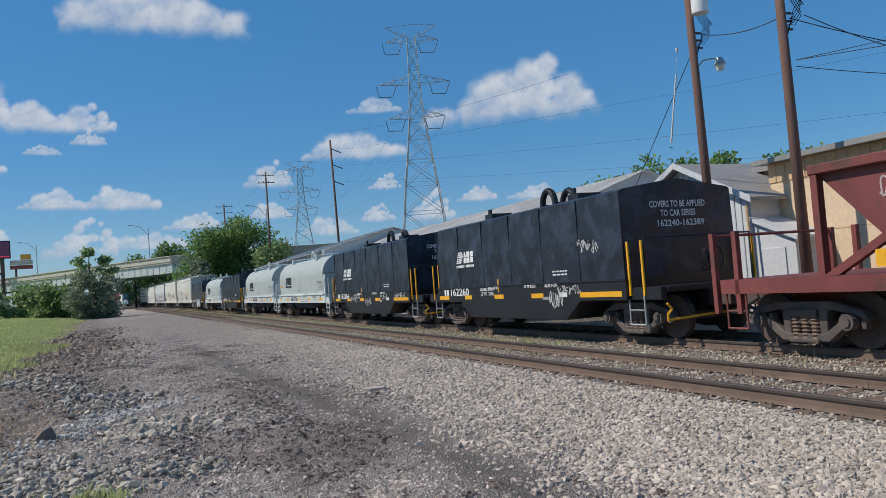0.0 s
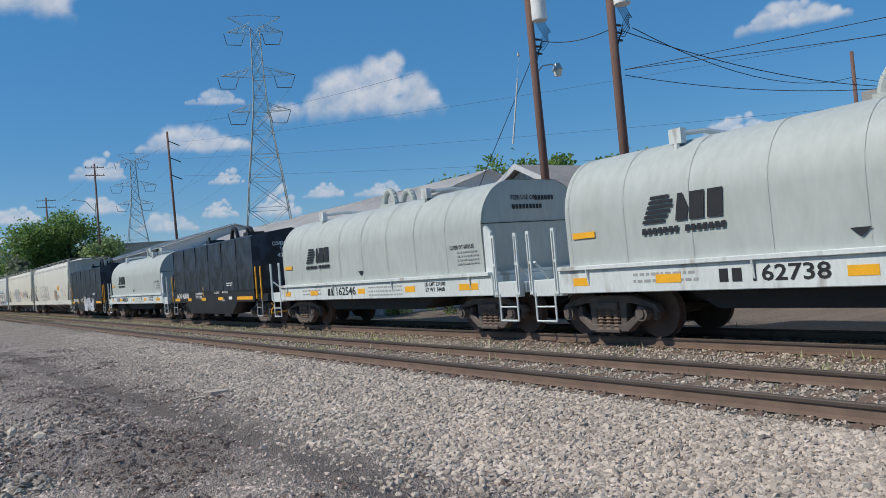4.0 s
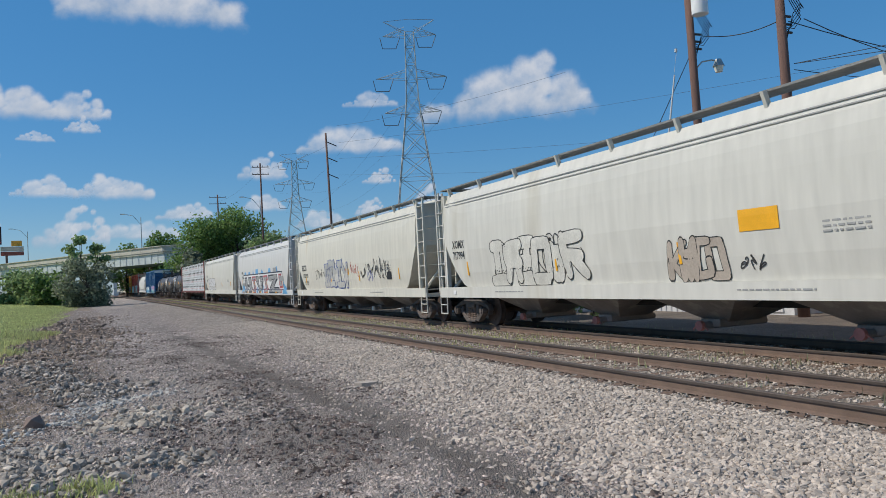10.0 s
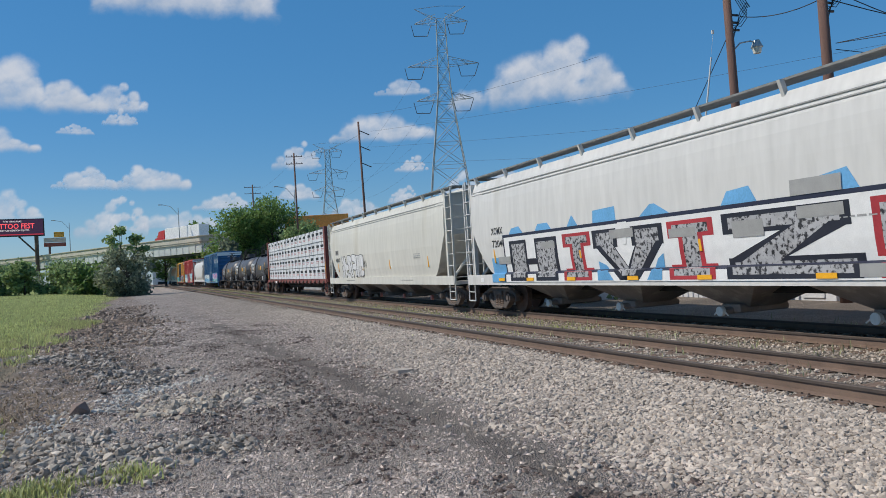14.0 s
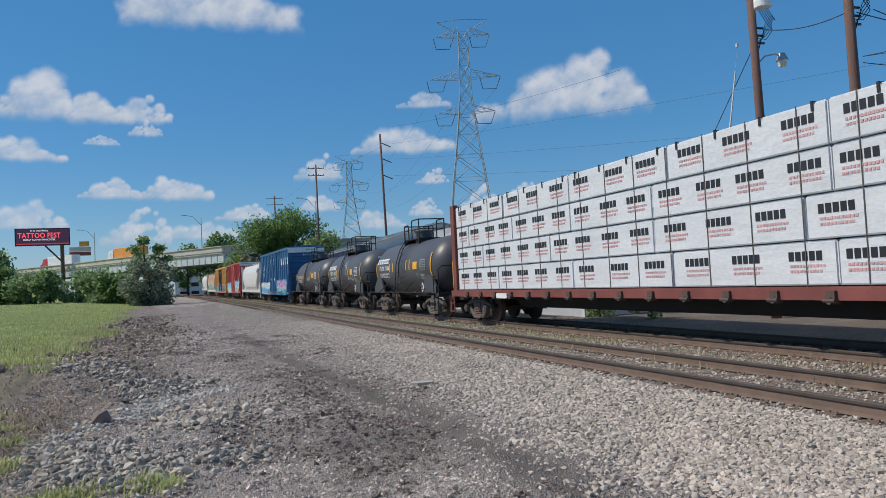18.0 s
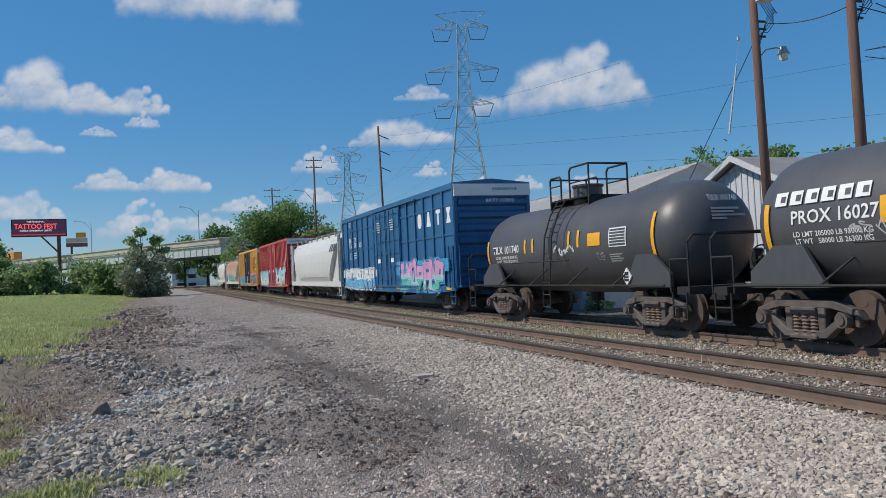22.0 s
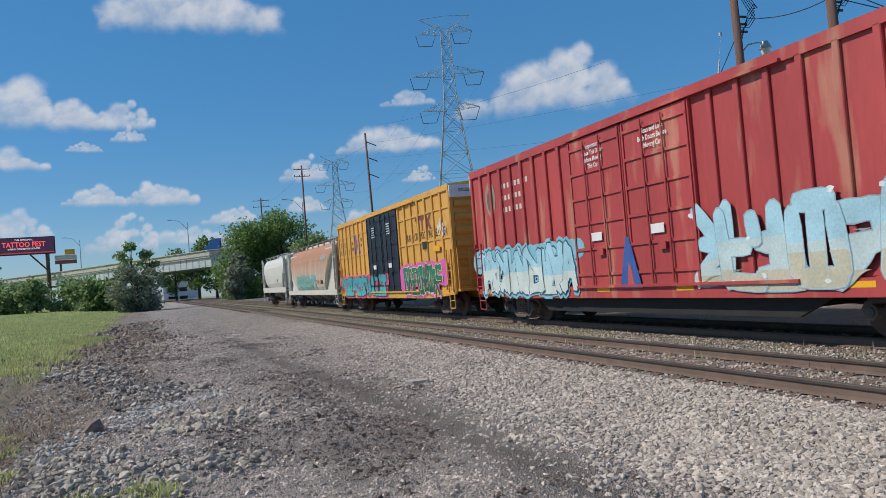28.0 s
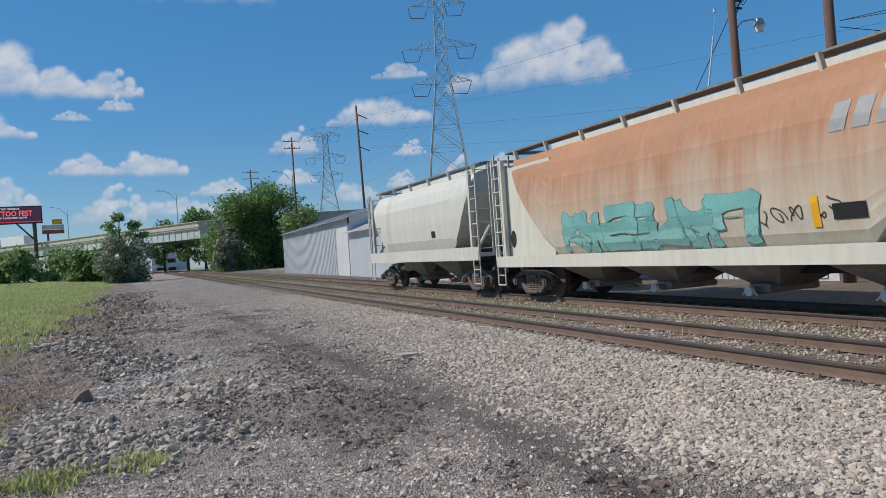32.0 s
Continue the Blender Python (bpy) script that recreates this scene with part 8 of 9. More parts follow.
# ---- tank cars ----
def tank_car(u0, u1, code, number, owner, label, panel):
    e = (u1 - u0) / 2
    c, half = car_root("tank_car", label, "tank car", u0 - 0.65, u1 + 0.65, (-(e - 1.35), e - 1.35))
    R, zc = 1.3, 2.14
    bm = bmesh.new()
    rows = []
    prof = [(-e, 0.02), (-e + 0.06, 0.55), (-e + 0.2, 0.87), (-e + 0.42, 1.10), (-e + 0.66, 1.24), (-e + 0.95, 1.295)]
    prof = prof + [(-e + 0.95 + (2 * e - 1.9) * k / 6, R) for k in range(1, 6)] + [(-y, r) for y, r in prof[::-1]]
    for y, r in prof:
        rows.append([(r * math.cos(a), y, zc + r * math.sin(a) - 0.06 * (1 - abs(y) / e)) for a in np.linspace(0, 2 * math.pi, 37)[:-1]])
    sheet(bm, rows, closed=True)
    tank = part("tank", bm, M["tank"], c, "satin black tank shell", smooth=True)
    sk = lambda z: -math.sqrt(max(0.01, R * R - (z - zc) ** 2)) - 0.004
    bm = bmesh.new()
    for y in (-0.45, 0.45):
        ring = [[((R + 0.012) * math.cos(a), y + d, zc - 0.05 + (R + 0.012) * math.sin(a)) for a in np.linspace(0, 2 * math.pi, 33)] for d in (-0.05, 0.05)]
        sheet(bm, ring)
    part("shell_seam", bm, M["tank"], tank)
    # dome, platform and railings
    bm = bmesh.new()
    tube(bm, (0, 0.25, zc + R - 0.12), (0, 0.25, zc + R + 0.38), 0.42, 20)
    tube(bm, (0, 0.25, zc + R + 0.38), (0, 0.25, zc + R + 0.44), 0.46, 20)
    part("manway", bm, M["tank"], c, "round manway dome")
    bm = bmesh.new()
    box(bm, -0.65, 0.65, -0.85, 1.35, zc + R + 0.02, zc + R + 0.06)
    for y in (-0.85, 1.3):
        box(bm, -0.65, 0.65, y, y + 0.05, zc + R - 0.25, zc + R + 0.06)
    part("platform", bm, M["dark"], c)
    zt, zm = zc + R + 0.92, zc + R + 0.48
    rails = []
    for x in (-0.62, 0.62):
        rails.append(([(x, 1.35, zc + R), (x, 1.35, zt - 0.25), (x, 1.28, zt - 0.18), (x, 0.78, zt - 0.18), (x, 0.7, zt - 0.25), (x, 0.7, zc + R)], 0.03))
        rails.append(([(x, -0.85, zc + R), (x, -0.85, zt), (x, 0.1, zt), (x, 0.2, zt - 0.1), (x, 0.2, zc + R)], 0.03))
        rails += [([(x, -0.85, zm), (x, 0.2, zm)], 0.022), ([(x, 1.35, zm), (x, 0.7, zm)], 0.022)]
    rails += [([(-0.62, -0.85, zt), (0.62, -0.85, zt)], 0.03), ([(-0.62, -0.85, zm), (0.62, -0.85, zm)], 0.022), ([(-0.62, 1.35, zt - 0.2), (0.62, 1.35, zt - 0.2)], 0.03)]
    for pts, r in rails:
        bm = bmesh.new()
        pipe(bm, pts, r, 6)
        part("platform_rail", bm, M["dark"], c)
    # side ladder
    bm = bmesh.new()
    pts = [(-1.55, 0.45), (-1.52, 1.3), (-1.42, 2.4), (-1.2, 3.0), (-0.9, 3.45)]
    for y in (-0.04, 0.38):
        pipe(bm, [(x, y, z) for x, z in pts], 0.022, 6)
    for i in range(11):
        t = i / 10 * (len(pts) - 1)
        k = min(int(t), len(pts) - 2)
        x, z = (pts[k][j] + (pts[k + 1][j] - pts[k][j]) * (t - k) for j in (0, 1))
        tube(bm, (x, -0.04, z), (x, 0.38, z), 0.015, 6)
    part("ladder", bm, M["dark"], c)
    bm = bmesh.new()
    pipe(bm, [(-1.6, -e + 0.2, 1.05), (-1.6, e - 0.2, 1.05)], 0.025, 6)
    pipe(bm, [(1.6, -e + 0.2, 1.05), (1.6, e - 0.2, 1.05)], 0.025, 6)
    for y in np.linspace(-e + 2.2, e - 2.2, 4):
        tube(bm, (-1.6, y, 1.05), (-1.15, y - 0.3, 1.5), 0.025, 6)
    tube(bm, (-1.58, -1.2, 1.72), (-1.58, 2.2, 1.72), 0.02, 6)
    part("side_railing", bm, M["dark"], c)
    for s in (-1, 1):
        bm = bmesh.new()
        y0, y1 = sorted((s * (e - 2.3), s * (half - 0.1)))
        box(bm, -0.3, 0.3, y0, y1, 0.68, 1.0)
        stub = part("stub_sill", bm, M["dark"], c)
        bm = bmesh.new()
        y0, y1 = sorted((s * (half - 0.15), s * (half - 0.55)))
        box(bm, -1.5, 1.5, y0, y1, 0.86, 1.02)
        part("end_beam", bm, M["dark"], stub)
        for xa in (-1.32, 1.24):
            bm = bmesh.new()
            prism(bm, [(s * (e - 2.1), 1.0), (s * (e - 0.35), 1.0), (s * (e - 0.35), 1.3), (s * (e - 0.95), 1.75), (s * (e - 1.6), 1.75)], "x", xa, xa + 0.08)
            part("saddle_plate", bm, M["tank"], stub)
        bm = bmesh.new()
        box(bm, -1.24, 1.24, *sorted((s * (e - 1.75), s * (e - 0.95))), 0.95, 1.15)
        part("body_bolster", bm, M["dark"], stub)
    for s in (-1, 1):
        bm = bmesh.new()
        y = s * (half - 0.15)
        pipe(bm, [(-1.5, y, 0.9), (-1.5, y, 1.95), (-1.35, y, 2.1), (1.35, y, 2.1), (1.5, y, 1.95), (1.5, y, 0.9)], 0.025, 6)
        pipe(bm, [(-1.5, y, 0.9), (-1.5, y, 1.6), (-1.5, y - s * 0.6, 1.6), (-1.5, y - s * 0.6, 0.9)], 0.022, 6)
        part("end_railing", bm, M["dark"], c)
        stirrup(c, -1.52, y - s * 0.3, 0.34, 0.9, 0.45, M["dark"])
    handbrake(c, 0.4, -half + 0.2, 1.55, M["dark"])
    bm = bmesh.new()
    tube(bm, (-1.0, -e + 2.2, 1.05), (-1.0, -e + 1.5, 1.05), 0.16, 12)
    part("air_reservoir", bm, M["dark"], c)
    bm = bmesh.new()
    tube(bm, (0, 0, 0.55), (0, 0, 0.95), 0.18, 12)
    part("bottom_outlet", bm, M["dark"], c)

    def wrap(name, y0, y1, z0, z1, mat, lab=""):
        bm = bmesh.new()
        zs = np.linspace(z0, z1, 7)
        sheet(bm, [[(sk(z) - 0.008, y, z) for z in zs] for y in (y0, y1)])
        return part(name, bm, mat, tank, lab)

    for y, z0, z1 in ((e - 0.75, 1.5, 2.5), (-e + 1.0, 1.55, 2.7), (1.95, 2.0, 2.42), (1.45, 2.0, 2.42), (-0.7, 2.05, 2.5), (-1.2, 2.05, 2.5)):
        wrap("reflector", y, y - 0.11, z0, z1, M["yellow_tape"])
    wrap("warning_plate", -1.75, -2.35, 2.05, 2.38, M["yellow_tape"], "yellow emergency panel")
    wrap("data_panel", -2.75, -3.5, 1.98, 2.45, M["white_ink"] if panel else M["grey_ink"], "white qualification table")
    for r in range(6):
        bm = bmesh.new()
        z = 2.01 + r * 0.072
        sheet(bm, [[(sk(z_) - 0.012, y, z_) for z_ in (z, z + 0.05)] for y in (-2.79, -3.46)])
        part("table_line", bm, M["tank"], tank)
    if owner:
        bm = bmesh.new()
        for k in range(6):
            y = e - 1.0 - 0.34 * k
            sheet(bm, [[(sk(z) - 0.012, yy, z) for z in (2.44, 2.55, 2.68)] for yy in (y, y - 0.27)])
        part("owner_mark", bm, M["white_ink"], tank, "owner's name as plain white bars")
        bm = bmesh.new()
        for k in range(6):
            y = e - 1.05 - 0.34 * k
            sheet(bm, [[(sk(z) - 0.016, yy, z) for z in (2.5, 2.61)] for yy in (y - 0.08, y - 0.19)])
        part("owner_mark_gap", bm, M["tank"], tank)
        writing("lettering", code + " " + number, 0.32, M["white_ink"], c, on_side(sk(2.14) - 0.045, e - 2.25, 2.2), width=1.75, skin=sk)
    else:
        writing("lettering", code + " " + number, 0.33, M["white_ink"], c, on_side(sk(2.14) - 0.045, e - 2.2, 2.15), width=1.95, skin=sk)
    writing("lettering", "LD LMT 205000 LB 93000 KG\nLT WT   58000 LB 26300 KG", 0.125, M["white_ink"], c, on_side(sk(1.85) - 0.02, e - 2.2, 1.85), width=1.6, skin=sk)
    writing("lettering", "LD LMT\nLT WT\nCAPY", 0.09, M["grey_ink"], c, on_side(sk(1.75) - 0.02, -2.3, 1.75), width=0.4, skin=sk)
    for k in range(4):
        wrap("small_print", -2.7, -3.15 - 0.12 * (k % 2), 1.62 + 0.055 * k, 1.65 + 0.055 * k, M["grey_ink"])
    bm = bmesh.new()
    prism(bm, [(-e + 1.95, 1.04), (-e + 2.14, 1.25), (-e + 1.95, 1.46), (-e + 1.76, 1.25)], "x", -1.36, -1.33)
    hz = part("hazard_diamond", bm, M["white_ink"], c, "white diamond placard")
    for za, zb in ((1.28, 1.36), (1.22, 1.26), (1.14, 1.20)):
        patch(hz, "placard_mark", -1.36, -e + 1.95 + 0.08, -e + 1.95 - 0.08, za, zb, M["black_ink"])
    writing("lettering", code + " " + number, 0.2, M["white_ink"], tank, on_end(0.0, -e + 0.15, 2.92) @ pose(0, 0, 0, -24), width=0.8)
    for k, w_ in enumerate((0.75, 0.6, 0.9, 0.4)):
        bm = bmesh.new()
        x_ = -0.4
        box(bm, x_, x_ + w_, -0.004, 0, -0.025, 0.025)
        ob = part("small_print", bm, M["grey_ink"], tank)
        ob.matrix_basis = pose(0, -e + 0.045 - 0.01 * k, 2.68 - 0.075 * k, -22)
    return c, e, sk, tank


tank_car(206.2, 216.4, "PROX", "15006", True, "satin black tank car with white lettering", False)
c, e, sk, tk = tank_car(218.36, 228.56, "PROX", "16027", True, "satin black tank car with white sprayed tags", True)
scrawl(c, -0.2, -0.9, 2.3, 3.1, 61, (0.55, 0.55, 0.56), sk, n=4)
scrawl(c, -1.2, -2.9, 1.65, 2.05, 62, (0.5, 0.5, 0.5), sk, n=6)
scrawl(c, 2.6, 1.2, 1.75, 2.1, 63, (0.45, 0.45, 0.45), sk, n=5)
c, e, sk, tk = tank_car(230.28, 241.25, "TILX", "101740", False, "satin black tank car with one white tag", True)
scrawl(c, 0.1, -1.0, 1.85, 2.15, 64, (0.6, 0.6, 0.6), sk, n=5, r=0.025)


# ---- boxcars ----
def boxcar(u0, u1, paint, label, top, end_band, doors, door_mat, ribs, z_low=0.72, rung_mat=None, cross=True):
    c, half = car_root("boxcar", label, "boxcar", u0 - 0.1, u1 + 0.1, (-((u1 - u0) / 2 - 2.2), (u1 - u0) / 2 - 2.2))
    mat = M[paint]
    e = (u1 - u0) / 2
    bm = bmesh.new()
    box(bm, -1.52, 1.52, -e, e, 0.95, top - 0.1)
    part("body", bm, mat, c)
    bm = bmesh.new()
    prism(bm, [(-1.58, top - 0.12), (-1.58, top - 0.02), (0, top + 0.12), (1.58, top - 0.02), (1.58, top - 0.12)], "y", -e - 0.04, e + 0.04)
    part("roof", bm, mat, c)
    bm = bmesh.new()
    for s in (-1, 1):
        x0, x1 = sorted((s * 1.49, s * 1.585))
        prism(bm, [(-e, 1.02), (-e, 0.86), (-e + 2.6, z_low), (e - 2.6, z_low), (e, 0.86), (e, 1.02)], "x", x0, x1)
        box(bm, x0, x1, -e, e, top - 0.24, top - 0.1)
    part("side_sill", bm, mat, c)
    for s in (-1, 1):
        for y in np.linspace(-e + 0.05, e - 0.05, ribs):
            if doors[0] < y < doors[1]:
                continue
            bm = bmesh.new()
            x0, x1 = sorted((s * 1.51, s * 1.585))
            prism(bm, [(y - 0.07, 1.0), (y + 0.07, 1.0), (y + 0.07, top - 0.2), (y - 0.07, top - 0.2)], "x", x0, x1)
            part("side_post", bm, mat, c, bevel=0.015)
    if cross:
        for z in (1.9, 2.95, 4.05):
            for ya, yb in ((-e, doors[0]), (doors[1], e)):
                bm = bmesh.new()
                box(bm, -1.555, -1.515, ya, yb, z - 0.035, z + 0.035)
                part("side_rail", bm, mat, c)
    mid = (doors[0] + doors[1]) / 2
    for y0, y1 in ((doors[0], mid - 0.02), (mid + 0.02, doors[1])):
        bm = bmesh.new()
        box(bm, -1.60, -1.51, y0, y1, 1.02, top - 0.26)
        d = part("door", bm, door_mat, c, "sliding plug door", bevel=0.01)
        bm = bmesh.new()
        for z in np.linspace(1.3, top - 0.5, 6):
            box(bm, -1.635, -1.6, y0 + 0.06, y1 - 0.06, z - 0.035, z + 0.035)
        for y in (y0 + 0.04, y1 - 0.1):
            box(bm, -1.63, -1.6, y, y + 0.06, 1.05, top - 0.3)
        part("door_rib", bm, door_mat, d)
        bm = bmesh.new()
        ym = (y0 + y1) / 2
        for dy in (-0.35, 0.35):
            tube(bm, (-1.66, ym + dy, 1.05), (-1.66, ym + dy, top - 0.35), 0.025, 6)
        box(bm, -1.68, -1.63, ym - 0.2, ym + 0.05, 1.75, 1.9)
        part("lock_rod", bm, door_mat, d)
        patch(d, "door_notice", -1.637, ym + 0.3, ym - 0.15, 2.1, 2.3, M["white_ink"])
        if paint != "red":
            bars(d, -1.64, ym + 0.4, top - 0.75, 0.7, 0.55, 5, M["white_ink"], int(abs(y0) * 10))
    for z in (top - 0.24, 0.97):
        bm = bmesh.new()
        box(bm, -1.66, -1.58, doors[0] - 2.4, doors[1], z, z + 0.06)
        part("door_track", bm, mat, c)
    # ends with pressed ribs
    for s in (-1, 1):
        bm = bmesh.new()
        n = 7
        for i in range(n):
            z = 1.25 + (top - 2.0) * i / (n - 1)
            prism(bm, [(s * e, z - 0.17), (s * (e + 0.1), z - 0.08), (s * (e + 0.1), z + 0.08), (s * e, z + 0.17)], "x", -1.4, 1.4)
        box(bm, -1.56, -1.42, *sorted((s * (e - 0.05), s * (e + 0.06))), 0.95, top - 0.12)
        box(bm, 1.42, 1.56, *sorted((s * (e - 0.05), s * (e + 0.06))), 0.95, top - 0.12)
        part("end_rib", bm, mat, c)
        if end_band:
            bm = bmesh.new()
            box(bm, -1.56, 1.56, *sorted((s * (e + 0.002), s * (e + 0.112))), top - 0.52, top - 0.08)
            part("end_band", bm, M["white_ink"], c, "white end band")
        bm = bmesh.new()
        y0, y1 = sorted((s * e, s * (half + 0.0)))
        box(bm, -1.5, 1.5, *sorted((s * (e + 0.1), s * (e + 0.35))), 0.98, 1.04)
        box(bm, -0.32, 0.32, *sorted((s * (e - 2), s * (e + 0.1))), 0.66, 0.98)
        part("end_sill", bm, mat, c)
        ladder(c, -1.61, s * (e - 0.32), 0.95, 2.5, 0.45, rung_mat or mat, 5)
        ladder(c, -1.22, s * (e + 0.16), 0.95, 2.5, 0.45, rung_mat or mat, 5, "x")
        stirrup(c, -1.58, s * (e - 0.32), 0.36, 0.92, 0.45, rung_mat or mat)
        stirrup(c, 1.58, s * (e - 0.32), 0.36, 0.92, 0.45, rung_mat or mat)
    handbrake(c, 0.6, -e - 0.16, 1.9, M["steel"])
    bm = bmesh.new()
    box(bm, -0.3, 0.3, -e + 2, e - 2, 0.62, 0.95)
    tube(bm, (-0.8, 1.2, 0.75), (-0.8, 2.2, 0.75), 0.18, 10)
    box(bm, -1.1, -0.6, -1.4, -0.7, 0.55, 0.95)
    part("underframe_gear", bm, M["dark"], c)
    for y in (e - 0.7, e - 3.0, 1.5, -1.5, -e + 3.2, -e + 1.0):
        patch(c, "reflector", -1.586, y, y - 0.55, 0.87, 0.97, M["yellow_tape"])
    return c, e


c, e = boxcar(242.9, 261.1, "blue", "blue steel boxcar with graffiti along its foot", 4.86, True, (-2.45, 2.0), M["blue"], 17)
for y, outline in ((-5.09, ((0.14, 0), (-0.14, 0), (-0.24, 0.14), (-0.24, 0.46), (-0.14, 0.6), (0.14, 0.6), (0.24, 0.46), (0.24, 0.14))), (-6.22, ((0.26, 0), (-0.26, 0), (-0.08, 0.6), (0.08, 0.6))),
                   (-7.35, ((0.08, 0), (-0.08, 0), (-0.08, 0.45), (-0.24, 0.45), (-0.24, 0.6), (0.24, 0.6), (0.24, 0.45), (0.08, 0.45))), (-8.48, ((0.24, 0), (-0.24, 0), (-0.1, 0.3), (-0.24, 0.6), (0.24, 0.6), (0.1, 0.3)))):
    bm = bmesh.new()
    prism(bm, [(y + a, 3.4 + b) for a, b in outline], "x", -1.532, -1.522)
    part("owner_mark", bm, M["white_ink"], c, "owner's mark as a plain white shape")
for tx, y, z in (("BK", e - 1.72, 3.5), ("TY", e - 2.86, 3.5), ("15", e - 1.72, 3.2), ("78", e - 2.86, 3.2), ("13", e - 3.98, 3.2)):
    writing("lettering", tx, 0.36, M["white_ink"], c, on_side(-1.526, y, z), width=0.46)
bars(c, -1.526, e - 1.5, 4.55, 0.5, 0.3, 4, M["white_ink"], 91)
bars(c, -1.526, e - 2.6, 2.85, 0.55, 0.4, 3, M["white_ink"], 92)
writing("lettering", "LD LMT\nLT WT\nCUFT", 0.14, M["white_ink"], c, on_side(-1.526, e - 1.72, 2.65), width=0.42)
writing("lettering", "EXCESS HEIGHT CAR", 0.13, M["black_ink"], c, on_end(0.5, -e - 0.12, 4.58), width=1.0)
writing("lettering", "BKTY 157813", 0.17, M["white_ink"], c, on_end(0.3, -e - 0.11, 4.15), width=1.15)
graffiti(c, e - 0.6, 2.1, 0.9, 1.85, 65, [(0.70, 0.74, 0.76), (0.10, 0.42, 0.68)], (0.02, 0.03, 0.05), (0.60, 0.68, 0.72), 11, base=-1.6, wild=True, gleam=(0.75, 0.77, 0.78), edge=0.03, label="white and blue graffiti with black outlines")
graffiti(c, -2.35, -e + 1.1, 0.86, 2.05, 66, [(0.58, 0.30, 0.50), (0.36, 0.50, 0.58), (0.10, 0.50, 0.40)], (0.03, 0.05, 0.10), (0.05, 0.30, 0.55), 7, base=-1.6, wild=True, gleam=(0.75, 0.77, 0.78), edge=0.03, label="pink, green and blue graffiti")

c, e = boxcar(281.6, 299.2, "red", "faded red boxcar with pale blue graffiti", 4.92, True, (-2.36, 2.33), M["red"], 25, cross=False)
bm = bmesh.new()
for r, n in enumerate((8, 7, 7)):
    for i in range(n):
        y = e - 2.2 - 0.24 * i
        box(bm, -1.53, -1.522, y - 0.13, y, 4.05 - 0.36 * r, 4.20 - 0.36 * r)
part("owner_mark", bm, M["cream2"], c, "railway's name as plain pale bars")
bm = bmesh.new()
prism(bm, [(e - 1.4 + 0.38 * math.cos(a), 3.85 + 0.55 * math.sin(a)) for a in np.linspace(0, 6.28, 15)[:-1]], "x", -1.53, -1.522)
crest = part("crest", bm, ink((0.33, 0.26, 0.18)), c, "faded oval crest")
bm = bmesh.new()
prism(bm, [(e - 1.4 + 0.24 * math.cos(a), 3.8 + 0.36 * math.sin(a)) for a in np.linspace(0, 6.28, 11)[:-1]], "x", -1.536, -1.53)
part("crest_field", bm, ink((0.10, 0.12, 0.10)), crest)
for x_ in (-1.35, 1.25):
    bm = bmesh.new()
    prism(bm, [(-e + 3.6, 0.74), (-e + 4.4, 0.36), (e - 4.4, 0.36), (e - 3.6, 0.74)], "x", x_, x_ + 0.1)
    part("underframe_girder", bm, M["dark"], c, "deep black underframe girder")
bm = bmesh.new()
box(bm, -1.25, 1.25, -e + 4.4, e - 4.4, 0.5, 0.6)
part("underframe_floor", bm, M["dark"], c)
writing("lettering", "Clean and Lock\nBoth Doors Before\nMoving Car", 0.16, M["white_ink"], c, on_side(-1.644, -1.2, 4.15), width=1.0)
writing("lettering", "Important\nClose This Door\nBefore Moving\nThis Car", 0.16, M["white_ink"], c, on_side(-1.644, 1.15, 4.15), width=0.9)
writing("lettering", "Excess Height Car", 0.17, M["black_ink"], c, on_end(-0.7, -e - 0.12, 4.63), width=1.1)
graffiti(c, e - 0.6, 2.4, 0.86, 2.2, 67, [(0.36, 0.62, 0.72), (0.62, 0.70, 0.66)], (0.05, 0.06, 0.10), (0.22, 0.5, 0.6), 9, base=-1.6, wild=True, gleam=(0.75, 0.77, 0.78), edge=0.04, label="pale blue and cream graffiti")
graffiti(c, -2.2, -e + 1.6, 0.86, 2.5, 68, [(0.38, 0.62, 0.72), (0.50, 0.62, 0.62), (0.52, 0.50, 0.38)], (0.30, 0.42, 0.48), None, 6, base=-1.6, gleam=(0.72, 0.77, 0.78), edge=0.03, label="large pale blue and olive graffiti")
fig = block(c, "sprayed_figure", [[(0.42, 0.95), (-0.42, 0.95), (-0.06, 2.1), (0.06, 2.1)]], ink((0.05, 0.11, 0.36)), lambda z: -1.645, 0.004, "dark blue sprayed pointed figure")
block(fig, "figure_flash", [[(0.12, 1.0), (-0.16, 1.0), (-0.04, 1.5), (0.02, 1.5)]], ink((0.5, 0.1, 0.1)), lambda z: -1.645, 0.008)
scrawl(c, -e + 0.9, -e + 0.25, 2.9, 3.7, 70, (0.66, 0.66, 0.66), base=-1.6, n=3, r=0.03)
patch(c, "small_plate", -1.59, -e + 1.75, -e + 1.05, 2.05, 2.35, M["white_ink"])
bars(c, -1.59, -e + 1.9, 3.0, 0.8, 0.8, 6, M["white_ink"], 71)

